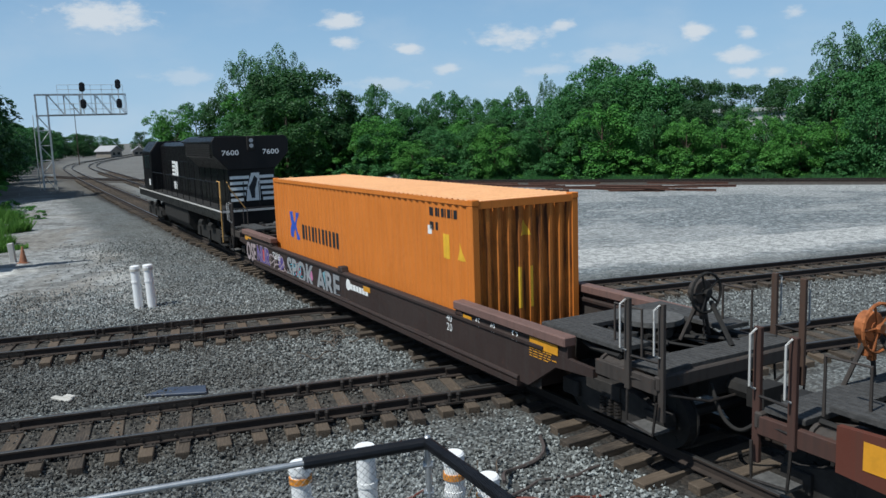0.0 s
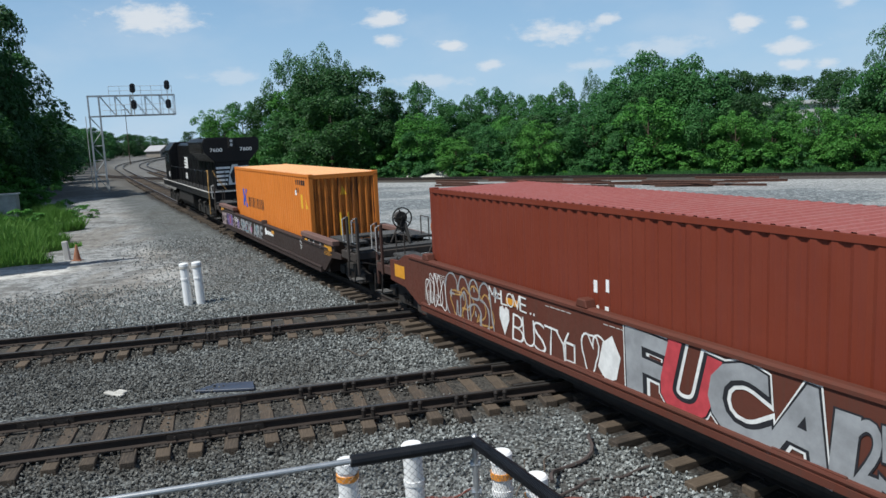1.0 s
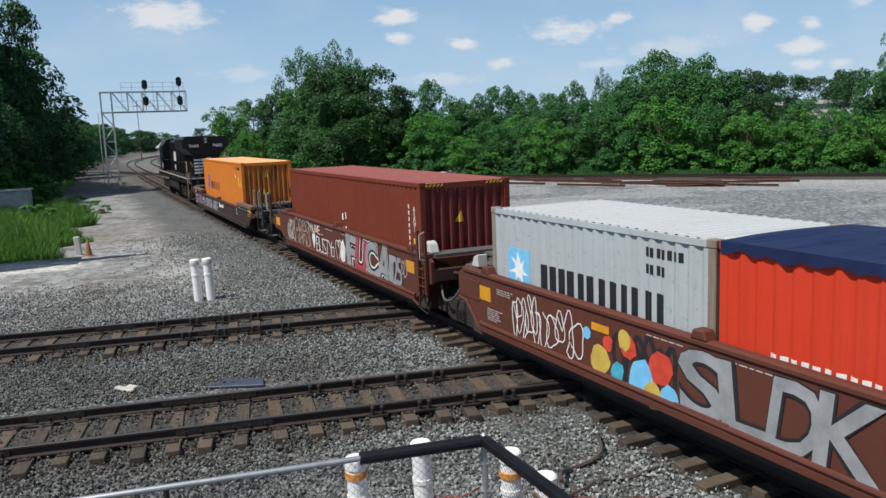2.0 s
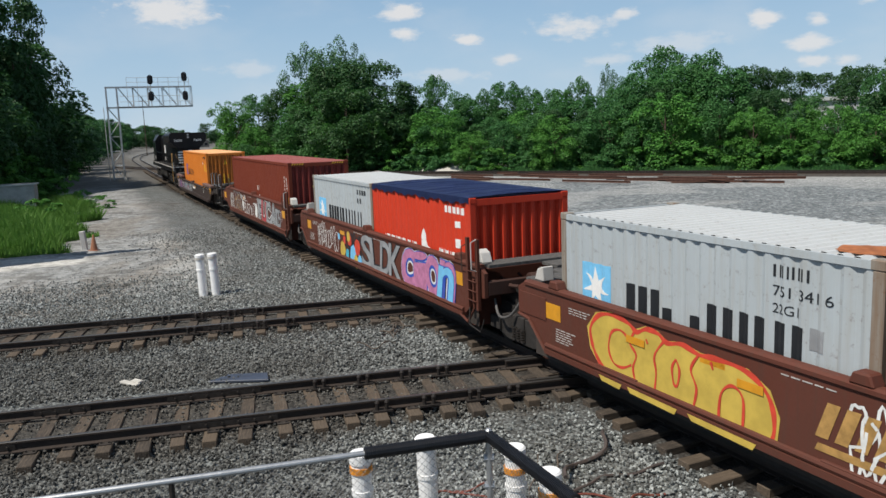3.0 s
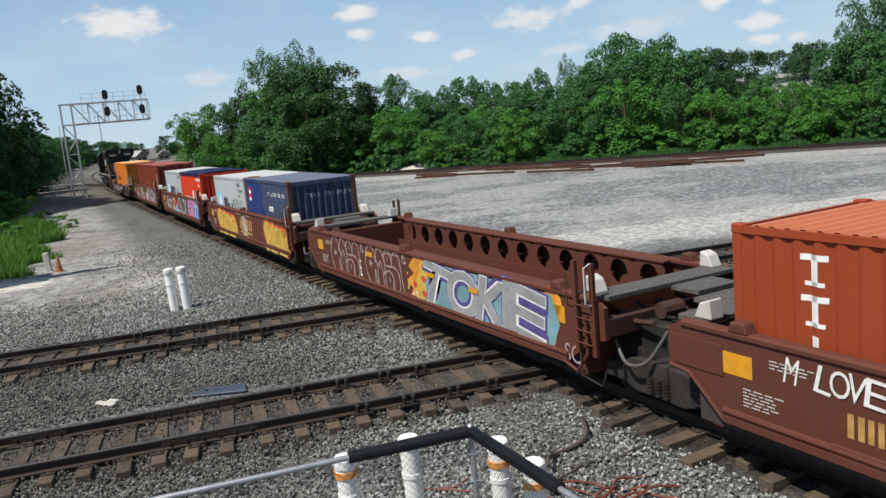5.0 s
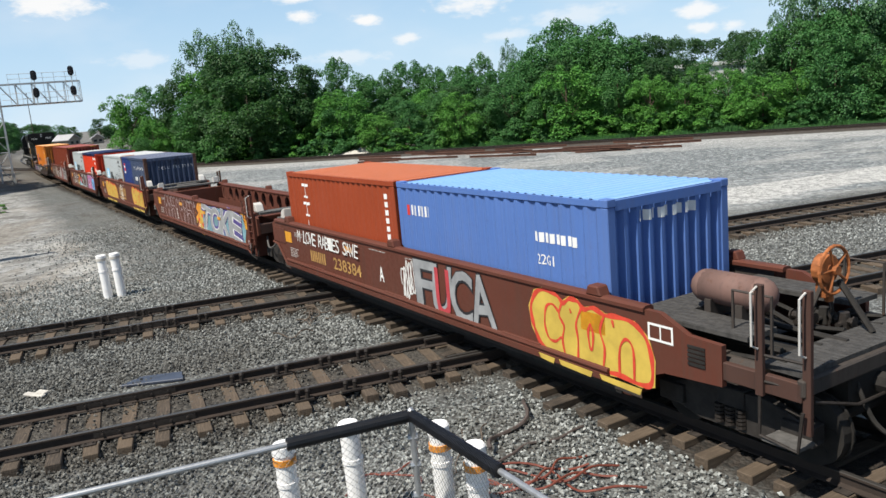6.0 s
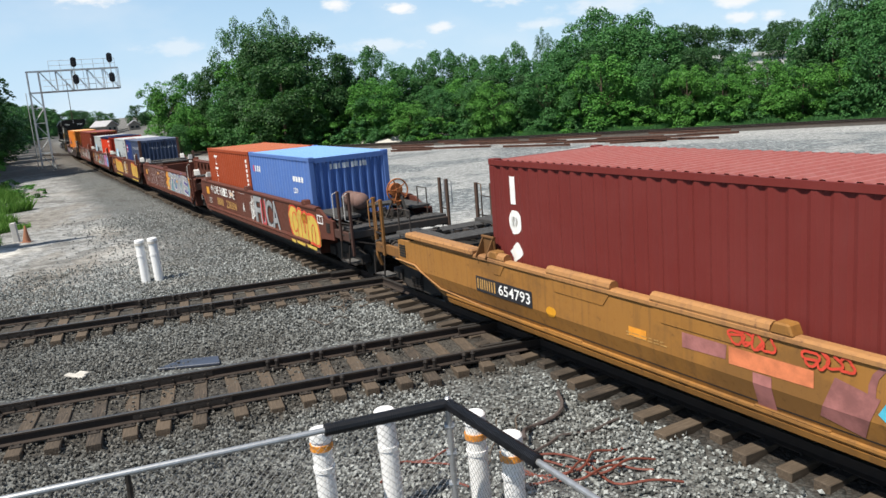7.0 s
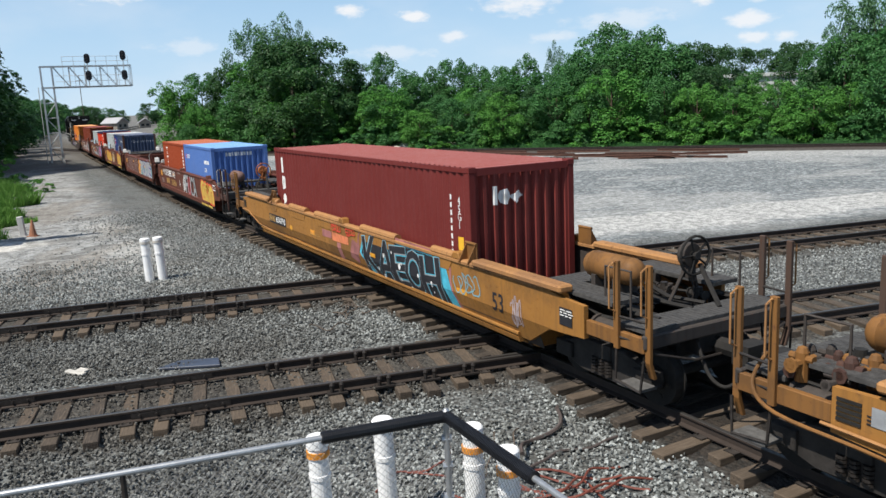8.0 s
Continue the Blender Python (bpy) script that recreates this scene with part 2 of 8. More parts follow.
M = {
    "orange": paint("container_orange", (0.58, 0.178, 0.028), 0.5, wear=0.12, streak=0.22, dirt=(0.30, 0.09, 0.02)),
    "oxide": paint("container_oxide_red", (0.156, 0.031, 0.015), 0.62, wear=0.1, streak=0.25, dirt=(0.12, 0.03, 0.025)),
    "tex": paint("container_dark_red", (0.135, 0.021, 0.018), 0.62, wear=0.1, streak=0.2, dirt=(0.12, 0.03, 0.03)),
    "grey": paint("container_pale_grey", (0.37, 0.41, 0.43), 0.55, wear=0.35, streak=0.4, dirt=(0.33, 0.32, 0.29)),
    "bright_red": paint("container_bright_red", (0.55, 0.045, 0.018), 0.5, wear=0.1, streak=0.2, dirt=(0.3, 0.03, 0.02)),
    "navy": paint("container_navy", (0.030, 0.048, 0.125), 0.5, wear=0.1, streak=0.3, dirt=(0.055, 0.07, 0.11)),
    "rust_red": paint("container_rust_red", (0.265, 0.047, 0.016), 0.6, wear=0.12, streak=0.2, dirt=(0.2, 0.05, 0.03)),
    "blue": paint("container_blue", (0.075, 0.155, 0.40), 0.55, wear=0.1, streak=0.25, dirt=(0.10, 0.14, 0.27)),
    # roof paints: wall colours made paler, with sunlight on the tops put in
    "roof_white": paint("container_roof_white", (0.46, 0.475, 0.475), 0.6, wear=0.25, streak=0.2, dirt=(0.4, 0.38, 0.35)),
    "roof_red": paint("container_sunlit_roof_red", (0.28, 0.085, 0.075), 0.75, wear=0.2, streak=0.35, dirt=(0.34, 0.17, 0.155)),
    "roof_orange": paint("container_sunlit_roof_orange", (0.78, 0.42, 0.20), 0.7, wear=0.15, streak=0.4, dirt=(0.62, 0.30, 0.14)),
    "roof_navy": paint("container_sunlit_roof_navy", (0.13, 0.15, 0.21), 0.6, wear=0.3, streak=0.3, dirt=(0.12, 0.14, 0.2)),
    "roof_blue": paint("container_sunlit_roof_blue", (0.19, 0.36, 0.62), 0.6, wear=0.1, streak=0.3, dirt=(0.28, 0.42, 0.6)),
    "roof_rust": paint("container_sunlit_roof_rust", (0.42, 0.13, 0.065), 0.65, wear=0.2, streak=0.3, dirt=(0.36, 0.14, 0.09)),
    "wellred": paint("well_car_brown_red", (0.098, 0.031, 0.020), 0.68, wear=0.35, streak=0.4, dirt=(0.075, 0.04, 0.03)),
    "wellbrown": paint("well_car_dark_brown", (0.036, 0.024, 0.021), 0.65, wear=0.4, streak=0.5, dirt=(0.045, 0.038, 0.034)),
    "wellyellow": paint("well_car_yellow", (0.285, 0.132, 0.032), 0.62, rust=(0.085, 0.042, 0.022), wear=0.5, streak=0.32, dirt=(0.105, 0.058, 0.028), blot=0.85),
    "grime_red": paint("grimy_brown_red_steel", (0.062, 0.032, 0.025), 0.72, wear=0.5, streak=0.5, dirt=(0.04, 0.028, 0.024)),
    "cap": paint("sun_bleached_sill_cap", (0.155, 0.092, 0.078), 0.75, wear=0.5, streak=0.3),
    "capyellow": paint("worn_yellow_cap", (0.33, 0.165, 0.062), 0.7, rust=(0.10, 0.050, 0.032), wear=0.7, streak=0.3, dirt=(0.13, 0.072, 0.048), blot=0.8),
    "black": paint("locomotive_black", (0.004, 0.004, 0.005), 0.42, wear=0.08, streak=0.3, dirt=(0.013, 0.012, 0.011), spec=0.22),
    "under": plain("greasy_underframe", (0.014, 0.0125, 0.011), 0.8, 0.0, 0.4),
    "grime": paint("grimy_end_steel", (0.050, 0.042, 0.037), 0.75, wear=0.5, streak=0.5, dirt=(0.028, 0.024, 0.022)),
    "grimyellow": paint("grimy_yellow_steel", (0.19, 0.088, 0.026), 0.7, wear=0.7, streak=0.4, blot=0.8, dirt=(0.06, 0.038, 0.024)),
    "post_rust": paint("rust_brown_post", (0.070, 0.042, 0.030), 0.75, wear=0.6, streak=0.5),
    "truck": plain("dusty_truck_casting", (0.022, 0.019, 0.017), 0.8, 0.0, 0.4),
    "rubber": plain("grey_rubber_hose", (0.085, 0.080, 0.076), 0.6, 0.0, 0.2),
    "rust_tan": paint("rust_streaked_grey", (0.24, 0.22, 0.19), 0.7, rust=(0.16, 0.065, 0.025), wear=0.85, streak=0.7, dirt=(0.17, 0.095, 0.05)),
    "deck_dark": plain("sooty_walkway_grating", (0.046, 0.044, 0.042), 0.8, 0.0, 0.35, 12, 0.4),
    "deck": plain("grey_walkway_grating", (0.080, 0.077, 0.073), 0.8, 0.0, 0.3, 12, 0.4),
    "steel": plain("worn_rail_steel", (0.16, 0.145, 0.135), 0.42, 0.85, 0.2, 20),
    "stencil": plain("worn_white_stencil", (0.42, 0.40, 0.38), 0.6, 0, 0.25, 15),
    "white": plain("white_lettering", (0.74, 0.74, 0.72), 0.6, 0, 0.08),
    "whitepaint": paint("white_paint", (0.47, 0.46, 0.44), 0.6, wear=0.55, streak=0.35, dirt=(0.4, 0.38, 0.33)),
    "yellow": plain("yellow_marker", (0.72, 0.42, 0.03), 0.5, 0, 0.1),
    "amber": plain("amber_reflector", (0.60, 0.27, 0.02), 0.4, 0, 0.1),
    "red": plain("red_marker", (0.6, 0.04, 0.03), 0.5, 0, 0.1),
    "gold": plain("faded_gold_lettering", (0.38, 0.22, 0.07), 0.6, 0, 0.25),
    "ink": plain("dark_lettering", (0.015, 0.017, 0.02), 0.5, 0, 0.1),
    "skyblue": plain("pale_blue_panel", (0.17, 0.48, 0.74), 0.5, 0, 0.08),
    "emblem": plain("blue_emblem", (0.03, 0.085, 0.42), 0.5, 0, 0.1),
    "spray_silver": plain("spray_silver", (0.30, 0.31, 0.32), 0.5, 0.15, 0.2, 2),
    "spray_white": plain("spray_white", (0.66, 0.66, 0.64), 0.6, 0, 0.12),
    "spray_black": plain("spray_black", (0.018, 0.018, 0.022), 0.6, 0, 0.2),
    "spray_yellow": plain("spray_yellow", (0.52, 0.37, 0.07), 0.6, 0, 0.15, 2),
    "spray_red": plain("spray_red", (0.55, 0.055, 0.03), 0.6, 0, 0.15),
    "spray_crimson": plain("spray_crimson", (0.42, 0.05, 0.06), 0.6, 0, 0.15),
    "spray_purple": plain("spray_purple", (0.085, 0.06, 0.22), 0.6, 0, 0.15),
    "spray_cyan": plain("spray_cyan", (0.06, 0.36, 0.48), 0.6, 0, 0.2),
    "spray_teal": plain("spray_teal", (0.16, 0.30, 0.34), 0.6, 0, 0.25, 1.5),
    "spray_pink": plain("spray_pink", (0.45, 0.17, 0.30), 0.6, 0, 0.2),
    "spray_orange": plain("spray_orange", (0.68, 0.27, 0.03), 0.6, 0, 0.25, 2.5),
    "spray_lilac": plain("spray_lilac", (0.34, 0.27, 0.27), 0.65, 0, 0.15),
    "rusty": plain("rusty_orange_steel", (0.33, 0.11, 0.035), 0.7, 0.1, 0.35),
    "rust": plain("rusted_rail", (0.085, 0.042, 0.030), 0.8, 0.2, 0.35, 10),
    "tie_plate": plain("sooty_tie_plate", (0.032, 0.026, 0.022), 0.8, 0.1, 0.4, 10),
    "bolt": plain("joint_bar_steel", (0.030, 0.025, 0.022), 0.6, 0.3, 0.35, 12),
    "wire": plain("old_fence_wire", (0.20, 0.205, 0.21), 0.55, 0.5, 0.12, 10),
    "galv": plain("galvanised_steel", (0.42, 0.43, 0.44), 0.42, 0.75, 0.12, 10),
    "gantry": plain("aluminium_paint", (0.50, 0.52, 0.53), 0.5, 0.35, 0.1, 3),
    "sleeve": plain("black_ribbed_sleeve", (0.010, 0.0105, 0.013), 0.4, 0, 0.3),
    "pvc": plain("white_plastic_pipe", (0.78, 0.78, 0.77), 0.4, 0, 0.05, 5),
    "band": plain("orange_tape", (0.62, 0.24, 0.03), 0.55, 0, 0.3, 25),
    "cablered": plain("red_brown_cable", (0.16, 0.045, 0.03), 0.5, 0, 0.2),
    "cablegrey": plain("old_grey_cable", (0.07, 0.055, 0.05), 0.6, 0, 0.2),
    "twig": plain("dead_twig", (0.085, 0.065, 0.05), 0.85, 0, 0.3),
    "sheet": plain("blue_grey_plate", (0.045, 0.055, 0.080), 0.45, 0.1, 0.2, 3),
    "cabinet": plain("grey_cabinet_paint", (0.30, 0.31, 0.31), 0.5, 0.2, 0.12, 3),
    "concrete": plain("pale_concrete", (0.45, 0.43, 0.39), 0.85, 0, 0.15, 5),
    "cone": plain("orange_cone", (0.30, 0.13, 0.07), 0.7),
    "glass": plain("dark_window_glass", (0.02, 0.025, 0.03), 0.08, 0, 0.1),
    "barn": plain("pale_siding", (0.22, 0.195, 0.165), 0.8, 0, 0.1, 2),
    "roofgrey": plain("grey_roof", (0.33, 0.33, 0.34), 0.7, 0, 0.15, 2),
    "bark": plain("tree_bark", (0.085, 0.062, 0.045), 0.9, 0, 0.35, 8),
}


def wood_mat():
    m = Mat("creosoted_tie_wood", 0.85)
    v = m.coords(scale=(14, 1.2, 14))
    g = m.noise(v, 2.5, 6, 0.7)
    rnd = m.node("ShaderNodeObjectInfo").outputs["Random"]
    base = m.mix(rnd, (0.092, 0.067, 0.045), (0.034, 0.027, 0.021))
    c = m.mix(m.step(g, 0.42, 0.70, 0, 0.6), base, (0.155, 0.118, 0.086))
    m.color(m.mix(m.step(m.noise(m.coords(), 3.0, 4), 0.55, 0.75, 0, 0.5), c, (0.035, 0.028, 0.024)))
    m.bump(g, 0.6, 0.02)
    return m.m


def leaf_mat(name, a, b, c):
    m = Mat(name, 0.55, 0, 0.22)
    isl = m.node("ShaderNodeNewGeometry").outputs["Random Per Island"]
    rnd = m.node("ShaderNodeObjectInfo").outputs["Random"]
    col = m.mix(isl, a, b)
    col = m.mix(m.math("MULTIPLY", rnd, 0.55), col, c)
    m.color(col)
    m.b.inputs["Subsurface Weight"].default_value = 0.0
    tr = m.node("ShaderNodeBsdfTranslucent")
    m.link(m.mix(0.5, col, (0.045, 0.20, 0.028)), tr.inputs[0])
    mx = m.node("ShaderNodeMixShader", Fac=0.22)
    m.link(m.b.outputs[0], mx.inputs[1]); m.link(tr.outputs[0], mx.inputs[2])
    m.link(mx.outputs[0], m.nt.nodes["Material Output"].inputs[0])
    return m.m


M["orange_end"] = paint("container_orange_grimy_end", (0.52, 0.165, 0.028), 0.6, wear=0.45, streak=0.95, dirt=(0.060, 0.026, 0.015))
M["oxide_end"] = paint("container_oxide_grimy_end", (0.20, 0.035, 0.028), 0.6, wear=0.25, streak=0.7, dirt=(0.055, 0.018, 0.016))
M["faded_lilac"] = plain("faded_lilac_paint", (0.30, 0.12, 0.11), 0.65, 0, 0.3, 3)
M["faded_salmon"] = plain("faded_salmon_paint", (0.55, 0.17, 0.075), 0.65, 0, 0.25, 3)


def touched_up_navy():
    """Sun-faded navy with squarish areas rolled over in fresher blue and dark scuffs."""
    m = Mat("container_navy_touched_up", 0.5, 0.0, 0.2)
    v = m.coords()
    st = m.noise(m.coords(scale=(5, 5, 0.25)), 2.2, 5, 0.65)
    c = m.mix(m.step(st, 0.4, 0.7), (0.038, 0.056, 0.105), (0.070, 0.088, 0.135))
    vor = m.node("ShaderNodeTexVoronoi", Scale=0.55)
    vor.distance = "CHEBYCHEV"
    wob = m.node("ShaderNodeVectorMath"); wob.operation = "ADD"
    m.link(v, wob.inputs[0])
    cx = m.node("ShaderNodeCombineXYZ"); m.link(m.math("MULTIPLY", m.noise(v, 1.6, 3), 0.5), cx.inputs[2]); m.link(cx.outputs[0], wob.inputs[1])
    m.link(wob.outputs[0], vor.inputs["Vector"])
    sp = m.node("ShaderNodeSeparateColor"); m.link(vor.outputs["Color"], sp.inputs[0])
    c = m.mix(m.step(sp.outputs[0], 0.50, 0.54, 0, 0.85), c, (0.016, 0.036, 0.155))
    c = m.mix(m.step(m.noise(v, 1.1, 6, 0.7), 0.60, 0.66, 0, 0.7), c, (0.020, 0.022, 0.035))
    c = m.mix(m.step(m.noise(v, 10.0, 6, 0.7), 0.62, 0.72, 0, 0.3), c, (0.10, 0.07, 0.05))
    m.color(c)
    m.bump(m.noise(v, 28.0, 3), 0.12, 0.004)
    return m.m


M["navy"] = touched_up_navy()
M["tie"] = wood_mat()
M["leaf"] = leaf_mat("leaves_mid_green", (0.016, 0.078, 0.026), (0.074, 0.205, 0.060), (0.058, 0.158, 0.040))
M["leaf_bright"] = leaf_mat("leaves_fresh_green", (0.034, 0.140, 0.025), (0.105, 0.285, 0.050), (0.085, 0.22, 0.036))
M["leaf_dark"] = leaf_mat("leaves_deep_green", (0.018, 0.060, 0.020), (0.058, 0.132, 0.038), (0.030, 0.080, 0.032))
M["leaf_pale"] = leaf_mat("leaves_silvery_green", (0.036, 0.100, 0.050), (0.100, 0.205, 0.092), (0.07, 0.16, 0.065))
M["grass"] = leaf_mat("grass_blades", (0.055, 0.15, 0.020), (0.14, 0.29, 0.048), (0.12, 0.22, 0.05))


SPREAD = (-9.8, 33.9)


def ground_mat():
    """Gravel yard: crushed stone, sooty ballast beside the tracks, pale limestone spread, brown dirt, worn lanes."""
    m = Mat("gravel_ground", 0.9, 0, 0.25)
    p = m.node("ShaderNodeNewGeometry").outputs["Position"]
    mp = m.node("ShaderNodeMapping"); m.link(p, mp.inputs[0]); v = mp.outputs[0]

    def dist(nx, ny, c):
        d = m.node("ShaderNodeVectorMath"); d.operation = "DOT_PRODUCT"
        m.link(v, d.inputs[0]); d.inputs[1].default_value = (nx, ny, 0)
        return m.math("SUBTRACT", d.outputs["Value"], c)

    warp = m.math("MULTIPLY", m.math("SUBTRACT", m.noise(v, 0.22, 5, 0.6), 0.5), 7.0)
    warp2 = m.math("MULTIPLY", m.math("SUBTRACT", m.noise(v, 1.1, 4, 0.6), 0.5), 2.0)
    vor = m.node("ShaderNodeTexVoronoi", Scale=17.0); m.link(v, vor.inputs["Vector"])
    vor2 = m.node("ShaderNodeTexVoronoi", Scale=34.0); m.link(v, vor2.inputs["Vector"])
    sep = m.node("ShaderNodeSeparateColor"); m.link(vor.outputs["Color"], sep.inputs[0])
    stone = m.mix(sep.outputs[0], (0.040, 0.044, 0.044), (0.255, 0.272, 0.264))
    stone = m.mix(m.step(vor.outputs["Distance"], 0.35, 0.75, 0, 0.75), stone, (0.045, 0.042, 0.04))
    big = m.noise(v, 0.35, 5, 0.6)
    stone = m.mix(m.step(big, 0.45, 0.7, 0.0, 0.4), stone, (0.15, 0.145, 0.135))
    side = dist(-0.904, -0.4275, -0.904 * 3.35 - 0.4275 * 13.22)      # metres to the west of the train's track
    # brown soot and dirt by the crossing tracks and along the train's own
    ta = m.math("ABSOLUTE", dist(-0.2445, 0.9696, 20.1))
    tb = m.math("ABSOLUTE", dist(-0.2445, 0.9696, 13.55))
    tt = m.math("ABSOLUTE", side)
    near = m.math("MINIMUM", m.math("MINIMUM", ta, tb), m.math("ADD", tt, 0.6))
    near = m.math("ADD", near, warp2)
    soot = m.mix(sep.outputs[1], (0.018, 0.016, 0.014), (0.080, 0.071, 0.059))
    c = m.mix(m.step(near, 0.95, 1.8, 0.9, 0.0), stone, soot)
    c = m.mix(m.step(m.noise(v, 0.55, 5, 0.65), 0.48, 0.68, 0.0, 0.55), c, (0.062, 0.057, 0.049))
    # near-black band under the train: soot, plus the train's shade put into the colour
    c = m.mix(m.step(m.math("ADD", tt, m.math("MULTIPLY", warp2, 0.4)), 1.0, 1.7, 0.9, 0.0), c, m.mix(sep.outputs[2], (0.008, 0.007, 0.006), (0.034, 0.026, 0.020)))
    # fine pale grey dirt to the west, over the service lane
    west = m.step(m.math("ADD", side, m.math("MULTIPLY", warp, 0.6)), 3.4, 5.4)
    beyond = m.step(m.math("ADD", dist(-0.2445, 0.9696, 22.6), warp2), -0.5, 1.6)
    fine = m.noise(v, 2.6, 8, 0.75)
    lane = m.mix(m.step(fine, 0.41, 0.60), (0.130, 0.135, 0.135), (0.46, 0.47, 0.465))
    lane = m.mix(0.25, lane, stone)
    lane = m.mix(m.step(m.noise(v, 7.0, 4, 0.7), 0.46, 0.60, 0, 0.55), lane, (0.42, 0.41, 0.38))
    lane = m.mix(m.step(m.noise(v, 5.0, 4, 0.7), 0.54, 0.64, 0, 0.5), lane, (0.065, 0.063, 0.058))
    lane = m.mix(m.step(m.noise(m.coords(True, (1.6, 0.6, 1)), 0.14, 5), 0.47, 0.57, 0, 0.55), lane, m.mix(m.step(m.noise(v, 4.0, 5, 0.75), 0.4, 0.6), (0.11, 0.092, 0.072), (0.27, 0.235, 0.19)))
    lane = m.mix(m.step(m.noise(m.coords(True, (1.2, 0.7, 1)), 0.13, 6), 0.51, 0.565, 0, 0.40), lane, m.mix(fine, (0.30, 0.29, 0.265), (0.66, 0.64, 0.59)))
    lane = m.mix(m.step(m.noise(v, 0.45, 5), 0.55, 0.62, 0, 0.55), lane, (0.085, 0.078, 0.068))
    # a spread of pale crushed limestone in front of the grass
    spot = m.math("ADD", m.math("POWER", m.math("DIVIDE", dist(0.97, 0.2445, SPREAD[0]), 4.0), 2.0), m.math("POWER", m.math("DIVIDE", dist(-0.2445, 0.9696, SPREAD[1]), 1.7), 2.0))
    spot = m.math("ADD", spot, m.math("MULTIPLY", warp2, 0.7))
    lane = m.mix(m.step(spot, 0.4, 1.3, 0.9, 0.0), lane, m.mix(m.step(fine, 0.35, 0.65), (0.34, 0.325, 0.29), (0.74, 0.72, 0.67)))
    c = m.mix(m.math("MULTIPLY", m.math("MULTIPLY", west, beyond), 0.92), c, lane)
    # yard to the east: grey stone with pale limestone sheets and dark damp spots
    east = m.step(m.math("ADD", side, warp2), -3.2, -2.4, 1.0, 0.0)
    yard = m.math("MULTIPLY", east, beyond)
    ymix = m.mix(m.step(fine, 0.40, 0.60), (0.075, 0.092, 0.102), (0.28, 0.325, 0.345))
    ymix = m.mix(0.5, ymix, stone)
    ymix = m.mix(m.step(m.noise(v, 4.0, 5, 0.7), 0.5, 0.62, 0, 0.3), ymix, (0.07, 0.072, 0.074))
    ymix = m.mix(m.step(m.noise(v, 5.0, 5, 0.85), 0.50, 0.58, 0, 0.3), ymix, (0.36, 0.37, 0.37))
    ymix = m.mix(m.step(m.noise(v, 6.3, 5, 0.85), 0.53, 0.60, 0, 0.4), ymix, (0.055, 0.057, 0.057))
    lump = m.node("ShaderNodeTexVoronoi", Scale=7.0); m.link(v, lump.inputs["Vector"])
    cell = m.node("ShaderNodeSeparateColor"); m.link(lump.outputs["Color"], cell.inputs[0])
    ymix = m.mix(m.step(cell.outputs[0], 0.72, 0.80, 0, 0.6), ymix, (0.42, 0.44, 0.44))
    ymix = m.mix(m.step(cell.outputs[1], 0.75, 0.85, 0, 0.6), ymix, (0.07, 0.075, 0.078))
    sheet = m.step(m.math("ADD", m.noise(m.coords(True, (0.5, 1, 1)), 0.16, 5, 0.65), 0.0), 0.48, 0.54)
    strip = m.step(m.math("ABSOLUTE", m.math("ADD", dist(-0.2445, 0.9696, 26.2), m.math("MULTIPLY", warp, 0.55))), 1.7, 2.3, 1.0, 0.0)
    far = m.step(m.math("ADD", dist(0.5, 0.87, 58.0), m.math("MULTIPLY", warp, 0.6)), 0.0, 3.0)
    pale = m.math("MAXIMUM", m.math("MAXIMUM", strip, m.math("MULTIPLY", sheet, 0.5)), m.math("MULTIPLY", m.math("MULTIPLY", far, m.step(dist(0.5, 0.87, 70.0), 0.0, 6.0, 1.0, 0.0)), 0.7))
    ymix = m.mix(m.math("MULTIPLY", pale, 0.85), ymix, m.mix(m.step(m.noise(v, 5.0, 5, 0.85), 0.42, 0.60), (0.24, 0.24, 0.23), (0.60, 0.595, 0.57)))
    ymix = m.mix(m.step(m.noise(m.coords(True, (0.45, 1.2, 1)), 0.3, 3), 0.70, 0.78, 0, 0.65), ymix, (0.15, 0.125, 0.10))
    c = m.mix(yard, c, ymix)
    # grass and woodland floor far off
    back = m.math("MULTIPLY", m.step(m.math("ADD", dist(0.5, 0.87, 70.5), warp2), 0.0, 2.5), m.step(m.math("ADD", dist(0.97, 0.242, 3.0), warp2), 0.0, 3.0))
    green = m.mix(m.noise(v, 0.8, 5), (0.035, 0.055, 0.018), (0.075, 0.095, 0.03))
    c = m.mix(m.math("MULTIPLY", back, east), c, green)
    wood = m.step(m.math("ADD", side, warp), 24.0, 30.0)
    c = m.mix(m.math("MULTIPLY", wood, beyond), c, green)
    c = m.mix(m.math("MULTIPLY", m.step(fine, 0.5, 0.8), 0.25), c, (0.09, 0.085, 0.08))
    # old dark ballast and cinders along the line further on
    c = m.mix(m.math("MULTIPLY", m.step(m.math("ADD", dist(-0.4275, 0.904, 72.0), warp), 0.0, 22.0, 0.0, 0.75), m.step(dist(0.97, 0.242, 0.0), 0.0, 8.0, 1.0, 0.0)), c, m.mix(fine, (0.075, 0.068, 0.058), (0.16, 0.148, 0.13)))
    m.color(c)
    hh = m.math("ADD", m.math("MULTIPLY", vor.outputs["Distance"], -1.0), m.math("MULTIPLY", vor2.outputs["Distance"], -0.5))
    m.bump(hh, 0.9, 0.035)
    return m.m


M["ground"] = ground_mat()


